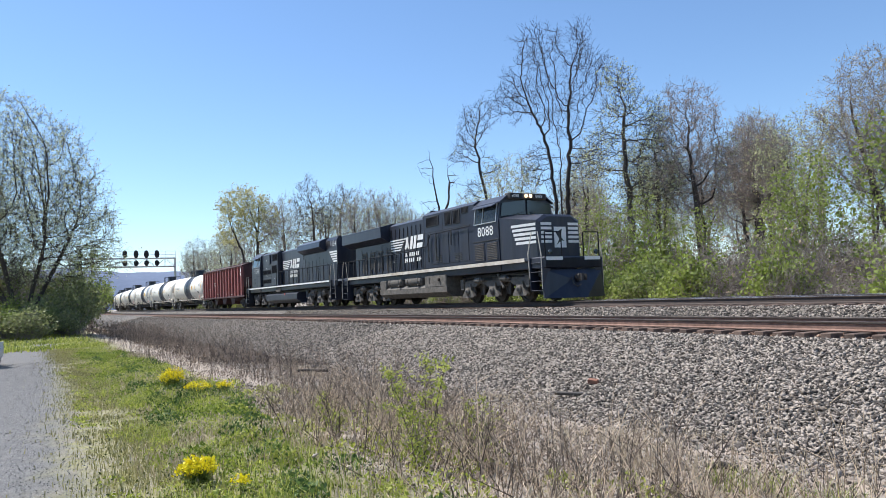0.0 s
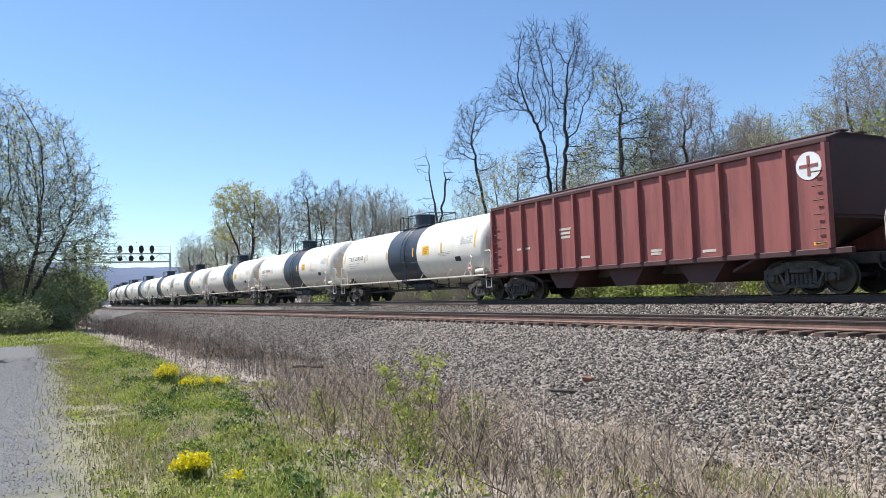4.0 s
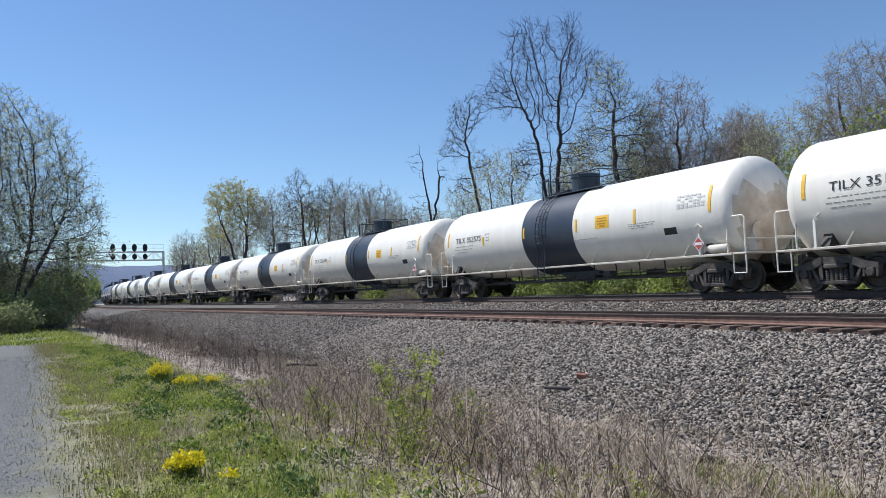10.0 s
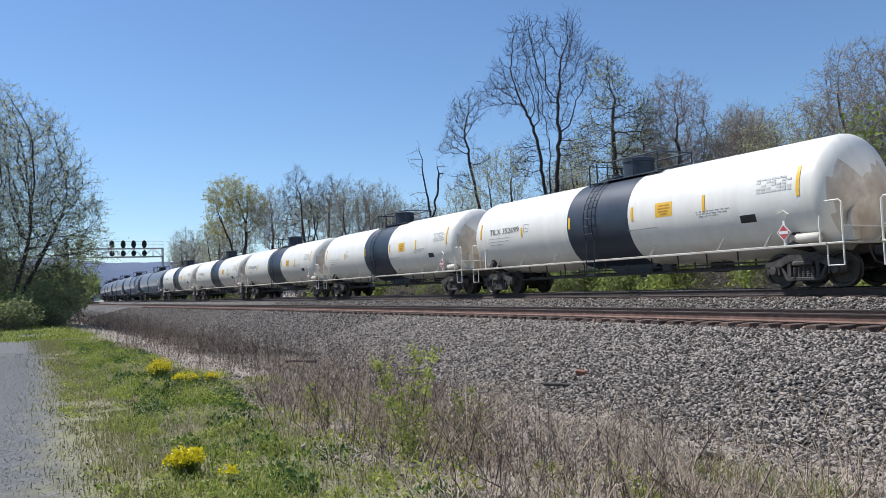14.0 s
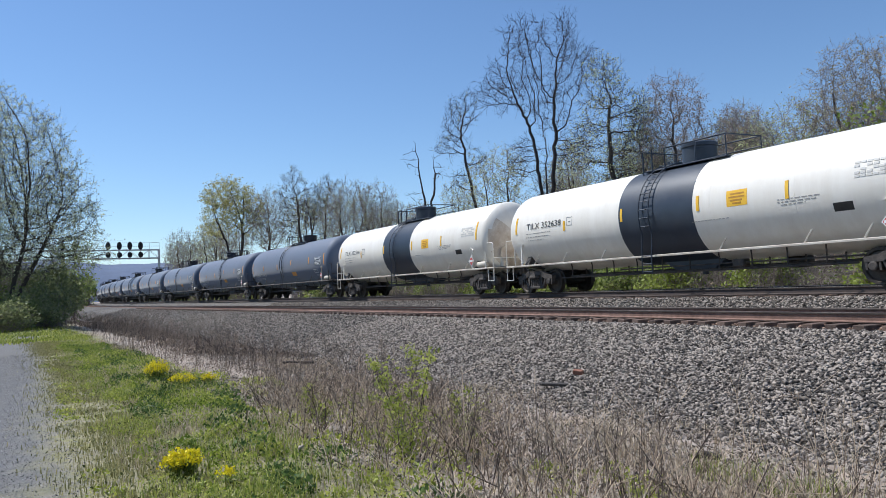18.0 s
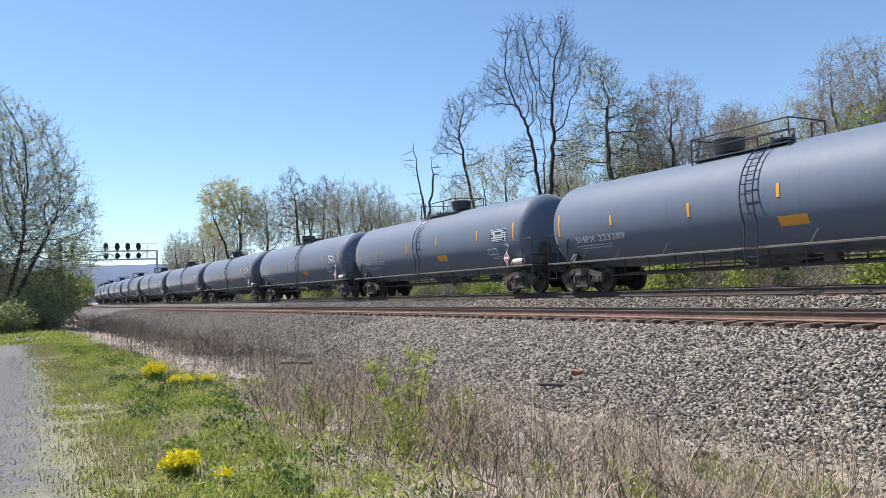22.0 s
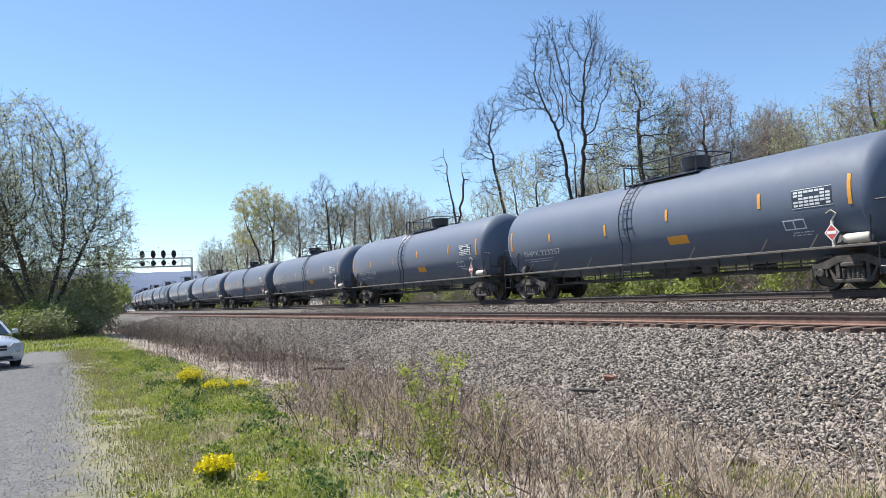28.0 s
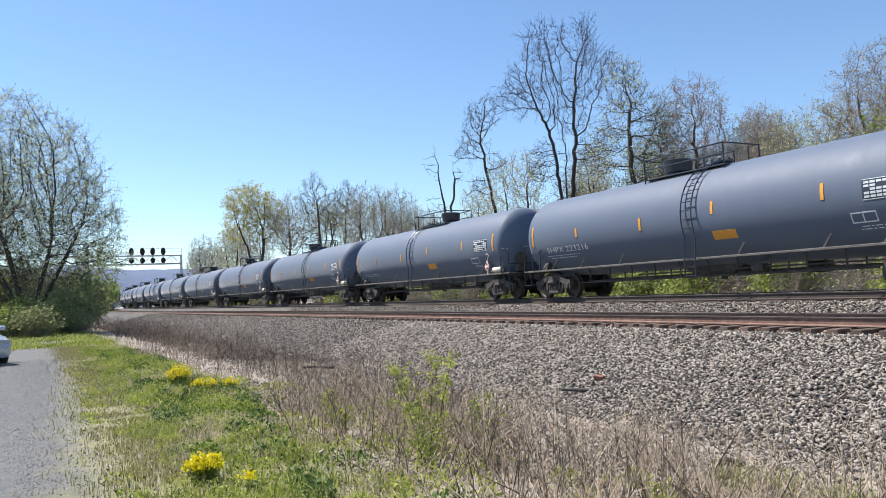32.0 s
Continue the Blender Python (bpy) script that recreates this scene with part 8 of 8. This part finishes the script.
def sapling(x, y, height, stems, leaves, label):
    s = tagged(new("sapling"), label, "sapling", "saplings on the bank")
    rows, ends = [], []
    for k in range(stems):
        a = gen.uniform(0, 6.28)
        p = np.array([0.05 * math.cos(a), 0.05 * math.sin(a), -0.06])
        d = np.array([0.28 * math.cos(a), 0.28 * math.sin(a), 1.0])
        h = height * gen.uniform(0.55, 1.0)
        for j in range(5):
            q = p + d * h / 5 + gen.normal(0, 0.02, 3)
            rows.append((*p, *q, 0.008 - 0.001 * j, 0.007 - 0.001 * j))
            if j:
                for _ in range(2):
                    w = q + np.array([gen.normal(0, 0.11), gen.normal(0, 0.11), 0.07])
                    rows.append((*q, *w, 0.003, 0.002))
                    ends += [w, (q + w) / 2, q]
            p = q
        ends += [p, p]
    V, F = prisms(rows, 4)
    part("stem_work", soup("stem_work", V, F, STALK), None, s)
    ends = np.array(ends)
    pts = ends[gen.integers(0, len(ends), leaves)] + gen.normal(0, 0.025, (leaves, 3))
    V, F = leaf_quads(pts, 0.017, gen, 0.3, 2.6)
    tagged(part("foliage", soup("foliage", V, F, WEED_LIGHT), None, s), kind="stuff")
    s.location = (x, y, float(ground_z(x, y)))
    return s


sapling(-7.4, 3.50, 1.00, 7, 1300, "slender sapling with fresh yellow-green leaves on the bank")
sapling(-6.4, 3.0, 0.55, 6, 520, "low sapling with fresh yellow-green leaves on the bank")
sapling(-8.6, 2.9, 0.50, 6, 420, "low sprouting shrub with fresh green leaves")
sapling(-7.0, 3.9, 0.60, 6, 420, "thin sapling with few green leaves")

# litter on the ballast
plank = part("timber_piece", Shape().box(-0.42, 0.42, -0.045, 0.045, -0.025, 0.025, 0.01), surf("weathered_timber", (0.045, 0.040, 0.035), (0.095, 0.085, 0.074), 4.0, 0.9, bump=0.5))
tagged(plank, "weathered broken timber lying on the ballast slope", "timber")
plank.matrix_basis = pose(-12.0, 8.98, float(ground_z(-12.0, 8.98)) + 0.07, 10, 3, 56)
brick = part("brick", Shape().box(-0.10, 0.10, -0.05, 0.05, -0.045, 0.045, 0.008), surf("red_brick", (0.19, 0.085, 0.055), (0.27, 0.13, 0.085), 6.0, 0.9, bump=0.4))
tagged(brick, "single red brick lying on the ballast slope", "brick")
brick.matrix_basis = pose(-12.2, 9.55, float(ground_z(-12.2, 9.55)) + 0.09, 14, 6, 30)
stick = part("stick", Shape().tube([(-0.45, 0, 0), (-0.1, 0.03, 0.02), (0.2, -0.02, 0.01), (0.48, 0.04, 0.0)], 0.035, 6), surf("dark_wood", (0.03, 0.025, 0.02), (0.07, 0.055, 0.045), 5.0, 0.9))
tagged(stick, "dark fallen stick among the dry weeds", "stick")
stick.matrix_basis = pose(-19.3, 5.95, float(ground_z(-19.3, 5.95)) + 0.12, 0, 0, 40)
stub = part("stub", Shape().tube([(-0.16, 0, 0), (0.0, 0.02, 0.03), (0.17, 0, 0.0)], 0.04, 7), surf("dark_root", (0.025, 0.02, 0.018), (0.06, 0.05, 0.04), 5.0, 0.9))
tagged(stub, "short dark wood stub on the bare soil", "stub")
stub.matrix_basis = pose(-5.9, 6.25, float(ground_z(-5.9, 6.25)) + 0.02, 0, 0, 40)


# ---- the train ----
LOCO_1, LOCO_2, HOPPER_L, WHITE_L, GREY_L = 22.3, 22.6, 17.0, 18.04, 18.37
SPEED, FRONT = 14.34, 23.7             # metres a second; where the front coupler stands up the line at the start
TRAIN = []                             # (thing, distance of its middle behind the front coupler)


def place_car(ob, back, t):
    """Sets a car on the curved line by its two ends."""
    s = FRONT + back - SPEED * t
    p, a = line_at(s - 7.0)
    q, b = line_at(s + 7.0)
    m = (p + q) / 2
    d = p - q
    half = 180.0 if ob in TURNED else 0.0
    return pose(m.x, m.y, Z_TRAIN + GRADE * max(0.0, s), 0, 0, math.degrees(math.atan2(d.y, d.x)) + half)


REVERSED = {13, 15, 16, 17, 20, 21, 23, 24, 26, 29, 30}     # cars that run with their other end forward
MARKS = ["TILX 351363", "TILX 351340", "TILX 351359", "TILX 351349", "TILX 352575", "TILX 352680", "TILX 352834", "TILX 352699", "", "DPRX 259134",
         "TILX 352638", "TILX 352546", "SHPX 223413", "SHPX 223289", "SHPX 223122", "SHPX 223357", "", "SHPX 223332", "SHPX 223257", "SHPX 223188", "SHPX 223196", "SHPX 223216"]
TRAIN.append((locomotive(LOCO_1, "8088", 5.45, 7.5, True, False), LOCO_1 / 2))
TRAIN.append((locomotive(LOCO_2, "1134", 6.4, 8.85, True, True), LOCO_1 + LOCO_2 / 2))
TRAIN.append((hopper(), LOCO_1 + LOCO_2 + HOPPER_L / 2))
TURNED = {TRAIN[1][0]}                 # runs cab to the rear
for i in range(33):
    n = max(0, i - 12)
    back = LOCO_1 + LOCO_2 + HOPPER_L + ((i + 0.5) * WHITE_L if i < 12 else 12 * WHITE_L + (n + 0.5) * GREY_L)
    car = tank_car("white_centred" if i < 4 else "white" if i < 12 else "grey", MARKS[i] if i < len(MARKS) else "", i in REVERSED)
    TRAIN.append((car, back - (0.88 - 0.125 * i if i < 12 else min(0.3, -0.35 + 0.13 * n))))


def motions():
    """Keys the train along its line, and the turning of its wheels."""
    n = 32 * FPS
    for group, r in ((WHEELS, 0.457), (WHEELS_LOCO, 0.53)):
        if not group:
            continue
        rows = [(k / FPS, pose(0, 0, 0, 0, math.degrees(SPEED * k / FPS / r) % 360.0)) for k in range(n + 1)]
        walk(group[0], rows)
        keys = group[0].animation_data
        for w in group[1:]:
            w.rotation_mode = "QUATERNION"
            d = w.animation_data_create()
            d.action = keys.action
            d.action_slot = keys.action_slot
    for ob, back in TRAIN:
        walk(ob, [(t, place_car(ob, back, t)) for t in range(33)])


motions()
